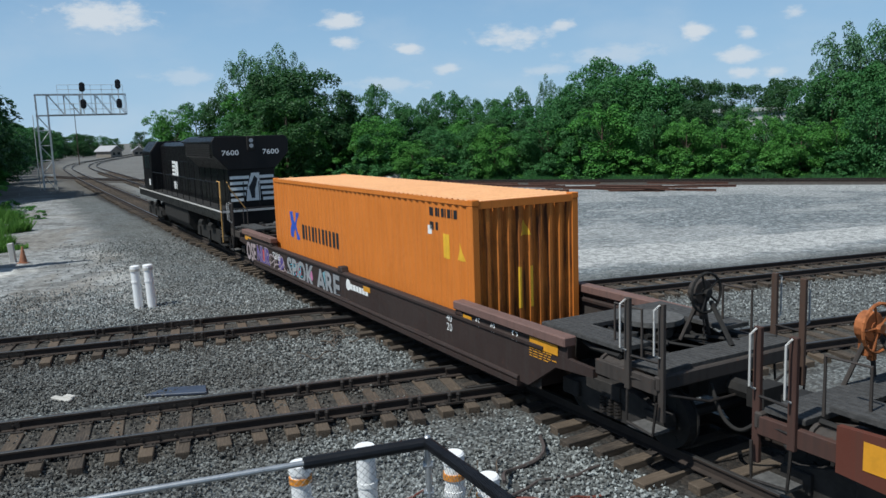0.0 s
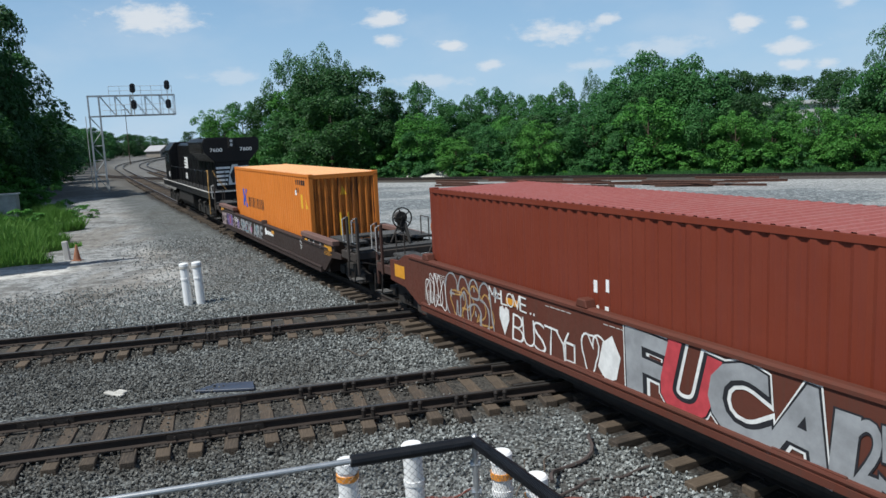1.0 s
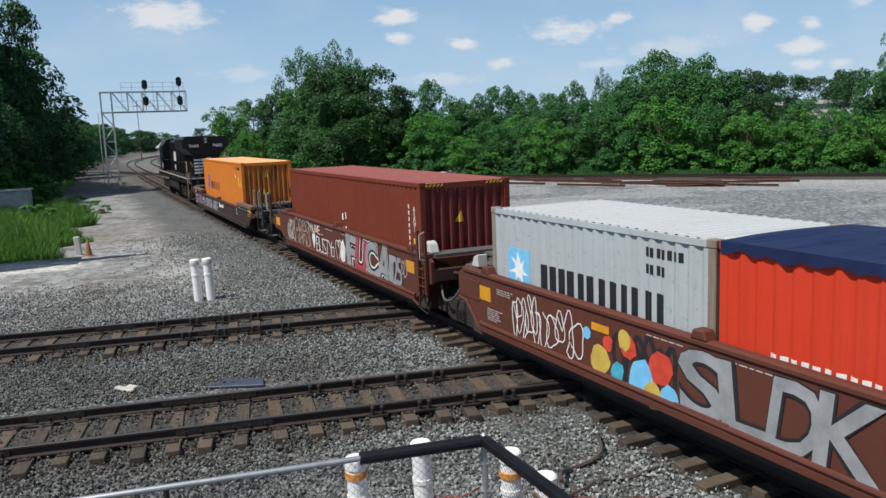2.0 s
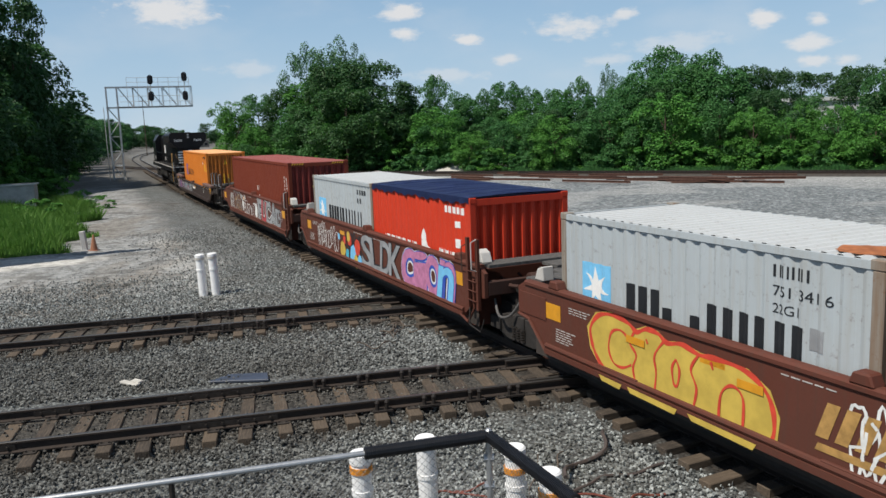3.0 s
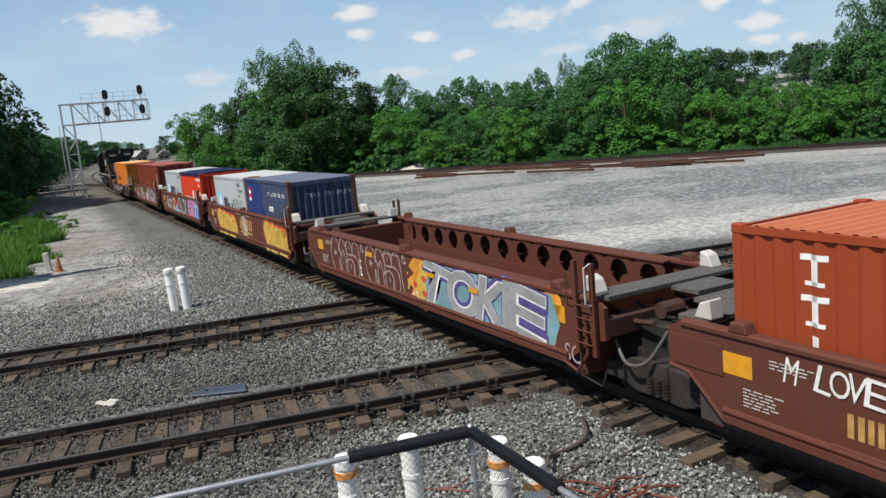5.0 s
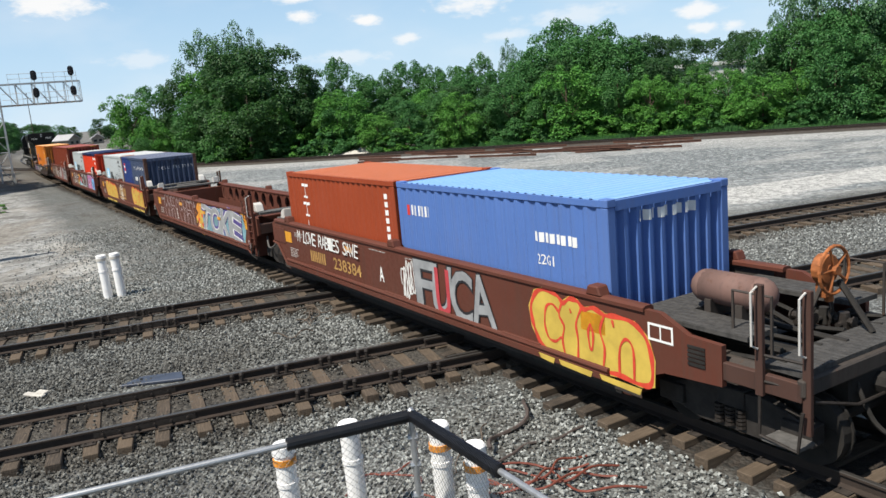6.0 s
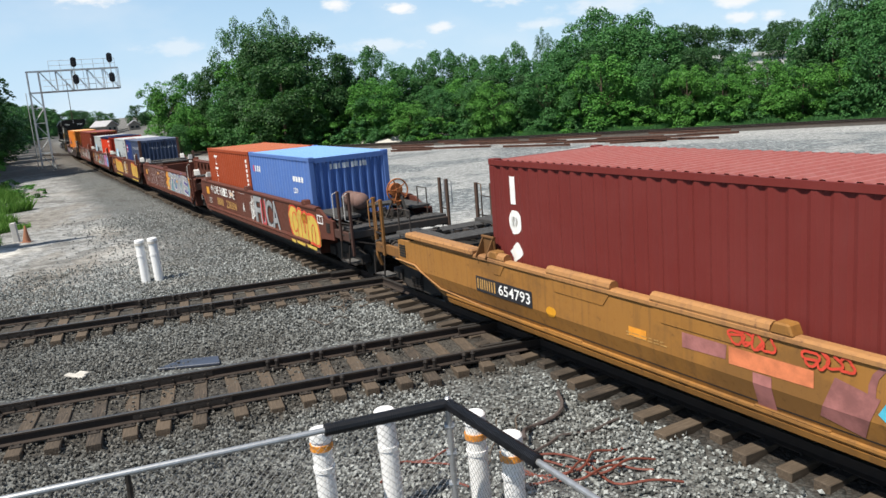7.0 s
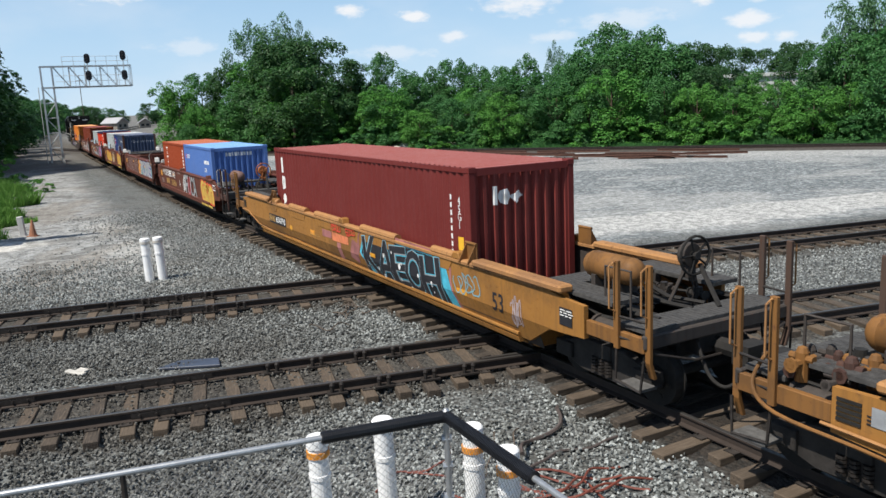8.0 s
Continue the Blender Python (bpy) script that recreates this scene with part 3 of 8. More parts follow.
def stone_mat():
    m = Mat("ballast_stone", 0.85, 0, 0.25)
    isl = m.node("ShaderNodeNewGeometry").outputs["Random Per Island"]
    p = m.coords(True)
    c = m.mix(m.math("POWER", isl, 1.4), (0.038, 0.042, 0.041), (0.43, 0.455, 0.44))
    c = m.mix(m.step(m.noise(p, 0.5, 5), 0.5, 0.7, 0, 0.5), c, (0.098, 0.092, 0.078))
    c = m.mix(m.step(m.noise(p, 40, 3), 0.4, 0.7, 0, 0.3), c, (0.15, 0.145, 0.135))
    # brown and sooty close to the tracks
    def off(nx, ny, k):
        d = m.node("ShaderNodeVectorMath"); d.operation = "DOT_PRODUCT"
        m.link(p, d.inputs[0]); d.inputs[1].default_value = (nx, ny, 0)
        return m.math("ABSOLUTE", m.math("SUBTRACT", d.outputs["Value"], k))
    near = m.math("MINIMUM", m.math("MINIMUM", off(-0.2445, 0.9696, 20.1), off(-0.2445, 0.9696, 13.55)), m.math("ADD", off(-0.904, -0.4275, -8.68), 0.7))
    near = m.math("ADD", near, m.math("MULTIPLY", m.math("SUBTRACT", m.noise(p, 1.1, 4), 0.5), 2.2))
    xs = m.node("ShaderNodeSeparateXYZ"); m.link(p, xs.inputs[0])
    c = m.mix(m.math("MULTIPLY", m.step(m.math("ADD", xs.outputs[0], m.math("MULTIPLY", m.noise(p, 0.5, 4), 4.0)), -1.5, 2.5, 0.75, 0.0), m.step(xs.outputs[1], 15.5, 20.0, 1.0, 0.0)), c, m.mix(isl, (0.022, 0.021, 0.019), (0.135, 0.130, 0.117)))
    c = m.mix(m.step(near, 0.9, 1.9, 0.75, 0.0), c, m.mix(isl, (0.018, 0.017, 0.015), (0.115, 0.105, 0.090)))
    m.color(c)
    return m.m


M["stone"] = stone_mat()

# ---- mesh helpers ----


def box(bm, x0, x1, y0, y1, z0, z1):
    v = [bm.verts.new((x, y, z)) for x in (x0, x1) for y in (y0, y1) for z in (z0, z1)]
    for f in ((0, 1, 3, 2), (4, 6, 7, 5), (0, 4, 5, 1), (2, 3, 7, 6), (0, 2, 6, 4), (1, 5, 7, 3)):
        bm.faces.new([v[i] for i in f])
    return v


def tube(bm, a, b, r, n=8, r2=None):
    a, b = Vector(a), Vector(b)
    q = (b - a).to_track_quat("Z", "Y")
    ra, rb = [], []
    for i in range(n):
        d = q @ Vector((math.cos(math.tau * i / n), math.sin(math.tau * i / n), 0))
        ra.append(bm.verts.new(a + d * r))
        rb.append(bm.verts.new(b + d * (r if r2 is None else r2)))
    for i in range(n):
        bm.faces.new((ra[i], ra[(i + 1) % n], rb[(i + 1) % n], rb[i]))
    bm.faces.new(ra[::-1])
    bm.faces.new(rb)


def pipe(bm, pts, r, n=8):
    """A round bar bent along the points."""
    pts = [Vector(p) for p in pts]
    prev = None
    for i, p in enumerate(pts):
        d = (pts[min(i + 1, len(pts) - 1)] - pts[max(i - 1, 0)]).normalized()
        up = Vector((0, 0, 1)) if abs(d.z) < 0.9 else Vector((1, 0, 0))
        s = d.cross(up).normalized()
        if i and s.dot(side0) < 0:
            s = -s
        side0 = s
        u = s.cross(d)
        cur = [bm.verts.new(p + (s * math.cos(math.tau * k / n) + u * math.sin(math.tau * k / n)) * r) for k in range(n)]
        if prev:
            for k in range(n):
                bm.faces.new((prev[k], prev[(k + 1) % n], cur[(k + 1) % n], cur[k]))
        else:
            bm.faces.new(cur[::-1])
        prev = cur
    bm.faces.new(prev)


def eased(pts, n=5):
    """A soft bend through a few points, as a hose hangs."""
    c = [Vector(p) for p in pts]
    c = [c[0]] + c + [c[-1]]
    out = []
    for i in range(1, len(c) - 2):
        for j in range(n):
            t = j / n
            out.append(0.5 * (2 * c[i] + (c[i + 1] - c[i - 1]) * t + (2 * c[i - 1] - 5 * c[i] + 4 * c[i + 1] - c[i + 2]) * t * t + (3 * c[i] - c[i - 1] - 3 * c[i + 1] + c[i + 2]) * t ** 3))
    return out + [c[-1]]


def prism(bm, pts, y0, y1):
    """A polygon in x and z, carried from y0 to y1."""
    a = [bm.verts.new((x, y0, z)) for x, z in pts]
    b = [bm.verts.new((x, y1, z)) for x, z in pts]
    n = len(pts)
    bm.faces.new(a)
    bm.faces.new(b[::-1])
    for i in range(n):
        bm.faces.new((a[i], b[i], b[(i + 1) % n], a[(i + 1) % n]))


def prism_x(bm, pts, x0, x1):
    """A polygon in y and z, carried from x0 to x1."""
    a = [bm.verts.new((x0, y, z)) for y, z in pts]
    b = [bm.verts.new((x1, y, z)) for y, z in pts]
    n = len(pts)
    bm.faces.new(a)
    bm.faces.new(b[::-1])
    for i in range(n):
        bm.faces.new((a[i], b[i], b[(i + 1) % n], a[(i + 1) % n]))


def ball(bm, c, r, flat=1.0, seg=10):
    m = Matrix.Translation(c) @ Matrix.Diagonal((r, r, r * flat, 1))
    bmesh.ops.create_uvsphere(bm, u_segments=seg, v_segments=max(4, seg // 2), radius=1, matrix=m)


def mesh_of(name, bm, mat, bevel=0.0, smooth=False):
    bmesh.ops.recalc_face_normals(bm, faces=bm.faces)
    if bevel:
        bmesh.ops.bevel(bm, geom=list(bm.edges), offset=bevel, segments=1, affect="EDGES", clamp_overlap=True)
    me = bpy.data.meshes.new(name)
    bm.to_mesh(me)
    bm.free()
    me.materials.append(mat if not isinstance(mat, str) else M[mat])
    if smooth:
        me.shade_smooth()
    return me


def part(name, bm, mat, parent, label="", bevel=0.0, smooth=False):
    ob = new(name, mesh_of(name, bm, mat, bevel, smooth))
    ob.parent = parent
    return tagged(ob, label)


def thing(name, label, category, group="", kind=""):
    return tagged(new(name), label, category, group, kind)


def solo(name, bm, mat, label, category, group="", kind="", bevel=0.0, smooth=False):
    return tagged(new(name, mesh_of(name, bm, mat, bevel, smooth)), label, category, group, kind)


def boxed(name, parent, mat, dims, label="", bevel=0.0):
    bm = bmesh.new()
    box(bm, *dims)
    return part(name, bm, mat, parent, label, bevel)


SIDE = Matrix(((-1, 0, 0, 0), (0, 0, 1, 0), (0, 1, 0, 0), (0, 0, 0, 1)))     # facing the left of travel
REAR = Matrix(((0, 0, -1, 0), (-1, 0, 0, 0), (0, 1, 0, 0), (0, 0, 0, 1)))    # facing backwards


def facing(face, x, z, off):
    """Marks on a flank: u runs to the reader's right, v up."""
    if face == "side":
        return Matrix.Translation((x, off, z)) @ SIDE
    return Matrix.Translation((off, x, z)) @ REAR


def flat(name, polys, mat, parent, m, depth=0.003):
    """Thin painted shapes, given as polygons in u and v."""
    bm = bmesh.new()
    for poly in polys:
        f = bm.faces.new([bm.verts.new((u, v, 0)) for u, v in poly])
        r = bmesh.ops.extrude_face_region(bm, geom=[f])
        bmesh.ops.translate(bm, verts=[g for g in r["geom"] if isinstance(g, bmesh.types.BMVert)], vec=(0, 0, depth))
    bm.transform(m)
    return part(name, bm, mat, parent)


def flats(name, polys, mat, parent, m, depth=0.003):
    """The same, each shape a part of its own."""
    for poly in polys:
        flat(name, [poly], mat, parent, m, depth)


def rect(u0, u1, v0, v1):
    return [(u0, v0), (u1, v0), (u1, v1), (u0, v1)]


def lettering(name, body, mat, parent, m, width, height, bold=0.0, depth=0.003, shear=0.0, vertical=False):
    """Words in the built-in font as a thin mesh, filling width x height from the origin of m."""
    cu = bpy.data.curves.new(name, "FONT")
    cu.body, cu.size, cu.offset, cu.extrude, cu.shear = ("\n".join(body) if vertical else body), 1.0, bold, 0.0, shear
    if vertical:
        cu.align_x, cu.space_line = "CENTER", 0.75
    cu.resolution_u = 3
    ob = bpy.data.objects.new(name, cu)
    scene.collection.objects.link(ob)
    me = bpy.data.meshes.new_from_object(ob.evaluated_get(bpy.context.evaluated_depsgraph_get()))
    bpy.data.objects.remove(ob)
    bm = bmesh.new()
    bm.from_mesh(me)
    xs, ys = [v.co.x for v in bm.verts], [v.co.y for v in bm.verts]
    sx, sy = width / (max(xs) - min(xs)), height / (max(ys) - min(ys))
    bm.transform(m @ Matrix.Diagonal((sx, sy, 1, 1)) @ Matrix.Translation((-min(xs), -min(ys), depth)))
    bpy.data.meshes.remove(me)
    me2 = bpy.data.meshes.new(name)
    bm.to_mesh(me2)
    bm.free()
    me2.materials.append(M[mat])
    o = new(name, me2)
    o.parent = parent
    return o


def scribble(name, seed, mat, parent, m, width, height, r=0.02, loops=6, wild=1.0):
    """A sprayed looping line: a thin ribbon laid on a flank."""
    rnd = random.Random(seed)
    bm = bmesh.new()
    pts = []
    w = width / loops
    for k in range(loops):
        cu, cv = w * (k + 0.5), height * (0.5 + rnd.uniform(-0.08, 0.08))
        ru, rv = w * rnd.uniform(0.5, 0.8) * wild ** 0.3, height * rnd.uniform(0.3, 0.46)
        a0, turn = rnd.uniform(2.4, 3.6), rnd.choice((-1, 1)) * rnd.uniform(4.6, 7.4)
        for j in range(18):
            a = a0 + turn * j / 17
            bulge = 1 + 0.18 * math.sin(3 * a + k)
            pts.append(Vector((cu + ru * bulge * math.cos(a), cv + rv * bulge * math.sin(a))))
    n = len(pts) - 1
    prev = None
    for i in range(len(pts)):
        d = (pts[min(i + 1, n)] - pts[max(i - 1, 0)]).normalized()
        nn = Vector((-d.y, d.x)) * r
        cur = [bm.verts.new((*(pts[i] + nn), 0.002 + 0.0004 * (i % 5))), bm.verts.new((*(pts[i] - nn), 0.002 + 0.0004 * (i % 5)))]
        if prev:
            bm.faces.new((prev[0], prev[1], cur[1], cur[0]))
        prev = cur
    bm.transform(m)
    return part(name, bm, mat, parent)


def sprayed(name, lines, mat, parent, m, width, height, r=0.018, lift=0.002):
    """Sprayed lines: smooth ribbons through a few turning points, in parts of the width and height."""
    bm = bmesh.new()
    for q, line_ in enumerate(lines):
        c = [Vector((u * width, v * height)) for u, v in line_]
        c = [c[0]] + c + [c[-1]]
        pts = []
        for i in range(1, len(c) - 2):
            for j in range(6):
                t = j / 6
                pts.append(0.5 * (2 * c[i] + (c[i + 1] - c[i - 1]) * t + (2 * c[i - 1] - 5 * c[i] + 4 * c[i + 1] - c[i + 2]) * t * t + (3 * c[i] - c[i - 1] - 3 * c[i + 1] + c[i + 2]) * t ** 3))
        pts.append(c[-1])
        prev = None
        for i, p in enumerate(pts):
            d = (pts[min(i + 1, len(pts) - 1)] - pts[max(i - 1, 0)]).normalized()
            nn = Vector((-d.y, d.x)) * r * (1 + 0.25 * math.sin(i * 0.7 + q))
            z = lift + 0.0005 * q + 0.0003 * (i % 3)
            cur = [bm.verts.new((*(p + nn), z)), bm.verts.new((*(p - nn), z))]
            if prev:
                bm.faces.new((prev[0], prev[1], cur[1], cur[0]))
            prev = cur
    bm.transform(m)
    return part(name, bm, mat, parent)


# round hollow letters, and a swollen four-letter name with its inner lines
HOLLOW = [
    [(.28, .60), (.27, .85), (.17, 1.0), (.05, .88), (0, .5), (.05, .15), (.16, 0), (.24, .08), (.27, .42), (.29, .12), (.33, .06)],
    [(.33, .06), (.34, .5), (.3, .7), (.36, .97), (.46, .95), (.53, .7), (.54, .45), (.49, .35)],
    [(.34, .5), (.42, .66), (.47, .5), (.5, .06), (.56, .04)],
    [(.56, .60), (.54, .85), (.62, 1.0), (.70, .88), (.72, .62), (.56, .60)],
    [(.56, .04), (.55, .4), (.68, .47), (.76, .3), (.74, .08), (.66, .0), (.56, .04)],
    [(.73, .6), (.75, .86), (.84, 1.0), (.92, .88), (.95, .6), (.97, .3), (1.0, .04), (.93, .03), (.9, .1)],
    [(.75, .62), (.85, .56), (.91, .4), (.9, .1), (.81, 0), (.74, .15), (.76, .35)],
    [(.12, .55), (.22, .55)], [(.16, .63), (.12, .55), (.16, .47)], [(.4, .6), (.42, .48)], [(.63, .84), (.64, .74)], [(.65, .34), (.66, .22)],
    [(1.01, .8), (1.04, .97), (1.09, .8), (1.01, .8)],
]
SWOLLEN = [(0.02, 0.35), (0.0, 0.66), (0.06, 0.92), (0.16, 1.0), (0.26, 0.95), (0.31, 0.86), (0.37, 0.95), (0.44, 0.94), (0.49, 0.85), (0.57, 0.9), (0.66, 0.84),
           (0.74, 0.86), (0.87, 0.84), (0.96, 0.68), (1.0, 0.4), (0.99, 0.06), (0.9, 0.0), (0.75, 0.03), (0.6, 0.0), (0.45, 0.03), (0.28, 0.02), (0.1, 0.08)]
INNER = [
    [(.27, .70), (.21, .80), (.15, .72), (.13, .45), (.16, .25), (.22, .22), (.28, .32)],
    [(.30, .86), (.27, .66), (.31, .50), (.29, .28), (.31, .03)],
    [(.47, .85), (.42, .60), (.43, .35), (.42, .03)], [(.37, .80), (.38, .74)],
    [(.54, .66), (.52, .52), (.53, .30), (.55, .30), (.56, .52), (.54, .66)],
    [(.66, .84), (.62, .6), (.65, .35), (.63, .02)],
    [(.76, .02), (.77, .42), (.82, .58), (.87, .46), (.87, .02)], [(.72, .80), (.73, .70)],
]


def throw_up(parent, m, width, height, fill="spray_yellow"):
    ring = [(u, v) for u, v in SWOLLEN]
    flat("graffiti_fill", [[((0.5 + (u - 0.5) * 1.05) * width, (0.5 + (v - 0.5) * 1.09) * height) for u, v in ring]], fill, parent, m, 0.002)
    flats("graffiti_overspray", [[(a * width, -0.02), ((a + 0.02) * width, -0.10), (b * width, -0.12), ((b + 0.015) * width, -0.03)] for a, b in ((0.08, 0.22), (0.27, 0.55), (0.62, 0.93))], fill, parent, m @ Matrix.Translation((0, 0, 0.060)), 0.002)
    sprayed("graffiti_outline", [ring + ring[:1]], "spray_red", parent, m, width, height, 0.034, 0.004)
    sprayed("graffiti_line", INNER, "spray_red", parent, m, width, height, 0.020, 0.006)


def blob(u, v, r, k=14, squash=1.0, seed=0):
    rnd = random.Random(seed)
    return [(u + r * (0.85 + 0.3 * rnd.random()) * math.cos(math.tau * i / k), v + squash * r * (0.85 + 0.3 * rnd.random()) * math.sin(math.tau * i / k)) for i in range(k)]


def tag(name, word, parent, m, width, height, layers, seed=0, bounce=1.0):
    """Sprayed letters, each set by hand: leaning, swelling and crowding its neighbours."""
    rnd = random.Random(seed)
    n = len(word)
    w = width / n
    set_ = [(rnd.uniform(-7, 7) * bounce, rnd.uniform(0.0, 0.06) * height * bounce, rnd.uniform(1.05, 1.22), rnd.uniform(-0.12, 0.22) * bounce) for _ in word]
    for i, ch in enumerate(word):
        if ch == " ":
            continue
        for mat, bold, depth in layers:
            turn, lift, wide, sh = set_[i]
            mm = m @ Matrix.Translation(((i + 0.5) * w, height / 2 + lift / 2, 0)) @ Matrix.Rotation(radians(turn), 4, "Z") @ Matrix.Translation((-w * wide / 2, -height / 2, 0))
            g = max(0.0, bold) * 0.7
            lettering(name, ch, mat, parent, mm @ Matrix.Translation((-g, -g, 0)), w * wide + 2 * g, height - lift + 2 * g, bold, depth + 0.0022 * i, sh)


def piece(name, body, parent, m, width, height, fill, line_mat, halo=None, bold=0.02):
    """A sprayed name: halo, outline and filled letters one over the other."""
    layers = [(halo, bold * 3.6, 0.001)] if halo else []
    tag(name, body, parent, m, width, height, layers + [(line_mat, bold * 2.4, 0.004), (fill, bold * 0.9, 0.008)], len(body) + int(width * 10))


# ---- the ground: one sheet to the horizon ----
GROUND = -0.30


def lie(x, y):
    """Height of the ground: a little uneven, and heaped between the rails of the near tracks."""
    z = GROUND + 0.05 * noise.noise((x * 0.35, y * 0.35, 0)) + 0.03 * noise.noise((x * 1.3, y * 1.3, 4))
    c = -0.2445 * x + 0.9696 * y
    near = min(abs(c - 20.13), abs(c - 13.55), abs(0.904 * (x - 3.35) + 0.4275 * (y - 13.22)))
    heap = max(0.0, min(1.0, (1.15 - near) / 0.45))
    return z + (GROUND + 0.085 - z) * heap * heap * (3 - 2 * heap)


def build_ground():
    def axis(lo, hi):
        near = list(np.arange(lo, hi + 0.01, 0.4))
        far = [hi + 3 * 1.32 ** k for k in range(26)]
        back = [lo - 3 * 1.32 ** k for k in range(26)]
        return [a for a in back[::-1] if a > -3500] + near + [a for a in far if a < 3500]
    xs, ys = axis(-22.0, 24.0), axis(4.0, 42.0)
    verts = []
    for y in ys:
        for x in xs:
            d = math.hypot(x, y)
            verts.append((x, y, lie(x, y) if d < 60 else GROUND))
    w = len(xs)
    faces = [(j * w + i, j * w + i + 1, (j + 1) * w + i + 1, (j + 1) * w + i) for j in range(len(ys) - 1) for i in range(w - 1)]
    me = bpy.data.meshes.new("ground")
    me.from_pydata(verts, [], faces)
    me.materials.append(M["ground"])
    me.shade_smooth()
    tagged(new("ground", me), "grey crushed stone and dirt of a rail yard", "ground", kind="structure")


build_ground()

# ---- tracks ----
UA = Vector((0.9696, 0.2445))
NA = Vector((-0.2445, 0.9696))
RAIL = [(-0.075, -0.17), (0.075, -0.17), (0.075, -0.155), (0.012, -0.135), (0.010, -0.045), (0.036, -0.035), (0.036, -0.006), (0.026, 0.0),
        (-0.026, 0.0), (-0.036, -0.006), (-0.036, -0.035), (-0.010, -0.045), (-0.012, -0.135), (-0.075, -0.155)]


def rail_mesh(bm, path):
    """Sweeps the rail's section along a path of (place, heading)."""
    prev = None
    for p, h in path:
        n = Vector((-math.sin(h), math.cos(h)))
        cur = [bm.verts.new((p.x + n.x * a, p.y + n.y * a, z)) for a, z in RAIL]
        if prev:
            for i in range(len(RAIL)):
                j = (i + 1) % len(RAIL)
                bm.faces.new((prev[i], prev[j], cur[j], cur[i]))
        else:
            bm.faces.new(cur[::-1])
        prev = cur
    bm.faces.new(prev)


def rail_mat():
    m = Mat("rail_rusty_web_bright_head", 0.5, 0.6)
    z = m.node("ShaderNodeSeparateXYZ")
    m.link(m.node("ShaderNodeTexCoord").outputs["Object"], z.inputs[0])
    top = m.step(z.outputs[2], -0.012, -0.003)
    v = m.coords()
    rust = m.mix(m.noise(v, 6, 5), (0.016, 0.013, 0.011), (0.050, 0.034, 0.026))
    m.color(m.mix(top, rust, (0.105, 0.098, 0.092)))
    m.link(m.step(top, 0, 1, 0.8, 0.38), m.b.inputs["Roughness"])
    m.link(m.step(top, 0, 1, 0.1, 0.7), m.b.inputs["Metallic"])
    return m.m


M["rail"] = rail_mat()
TIES = []      # laid at the end of the file


def track(name, label, path_of, s0, s1, step, tie_range=None):
    t = thing(name, label, "railway track", kind="structure")
    for side in (-0.7525, 0.7525):
        bm = bmesh.new()
        path = []
        k = s0
        while True:
            p, h = path_of(k)
            path.append((p + Vector((-math.sin(h), math.cos(h))) * side, h))
            if k >= s1:
                break
            k = min(s1, k + step)
        rail_mesh(bm, path)
        part("rail", bm, "rail", t)
    TIES.append((t, path_of, *(tie_range or (s0, s1))))
    return t


def straight_a(c):
    h = math.atan2(UA.y, UA.x)
    return lambda s: (Vector(NA) * c + Vector(UA) * s, h)


track_a = track("crossing_track", "farther of two straight tracks crossing the line", straight_a(20.13), -45, 90, 400, (-16, 34))
track_b = track("crossing_track", "nearer of two straight tracks crossing the line", straight_a(13.55), -45, 90, 400, (-12, 26))
track_t = track("main_track", "main track that the freight train runs on", line, -28, 330, 6, (-16, 120))


def second(s):
    p, h = line(s)
    return p - Vector((-math.sin(h), math.cos(h))) * 4.6, h


track_s = track("second_track", "second main track beyond the freight train", second, 52, 330, 6, (52, 130))


def wye(s):
    """The connecting track at the back of the yard."""
    a = Vector((70.0, 37.0))
    h0 = math.atan2(0.5, -0.87)
    if s < 84:
        return a + Vector((-0.87, 0.5)) * s, h0
    r, k = 150.0, (s - 84) / 150.0
    p = a + Vector((-0.87, 0.5)) * 84
    return Vector((p.x + r * (math.sin(h0) - math.sin(h0 - k)), p.y + r * (math.cos(h0 - k) - math.cos(h0)))), h0 - k


track_w = track("connecting_track", "rusty connecting track along the back of the yard", wye, -60, 150, 6, (8, 100))


bed_ = bmesh.new()
prev_ = None
for k_ in range(0, 157, 4):
    p_, h_ = wye(-6 + k_)
    n_ = Vector((-math.sin(h_), math.cos(h_)))
    cur_ = [bed_.verts.new((p_.x + n_.x * a, p_.y + n_.y * a, z)) for a, z in ((-2.4, -0.36), (-1.55, -0.19), (1.55, -0.19), (2.4, -0.36))]
    if prev_:
        for i_ in range(3):
            bed_.faces.new((prev_[i_], prev_[i_ + 1], cur_[i_ + 1], cur_[i_]))
    prev_ = cur_
part("ballast_bed", bed_, plain("sooty_ballast_bed", (0.055, 0.048, 0.040), 0.9, 0, 0.5, 5, 0.6), track_w)


def joint_bars(parent, c, spots):
    """Joint bars with bolts on the near side of a rail, and the rail braces at the crossing."""
    h = math.degrees(math.atan2(UA.y, UA.x))
    for s, ln, nb in spots:
        p = NA * c + UA * s
        m = pose(p.x, p.y, 0, 0, 0, h)
        bm = bmesh.new()
        for sg in (-1, 1):
            box(bm, -ln / 2, ln / 2, sg * 0.014, sg * 0.034, -0.135, -0.045)
        bm.transform(m)
        ob = part("joint_bar", bm, "bolt", parent, bevel=0.003)
        for k in range(nb):
            bm = bmesh.new()
            x = -ln / 2 + ln * (k + 0.5) / nb
            tube(bm, (x, -0.03, -0.09), (x, -0.075, -0.09), 0.022, 6)
            bm.transform(m)
            part("bolt", bm, "bolt", ob)


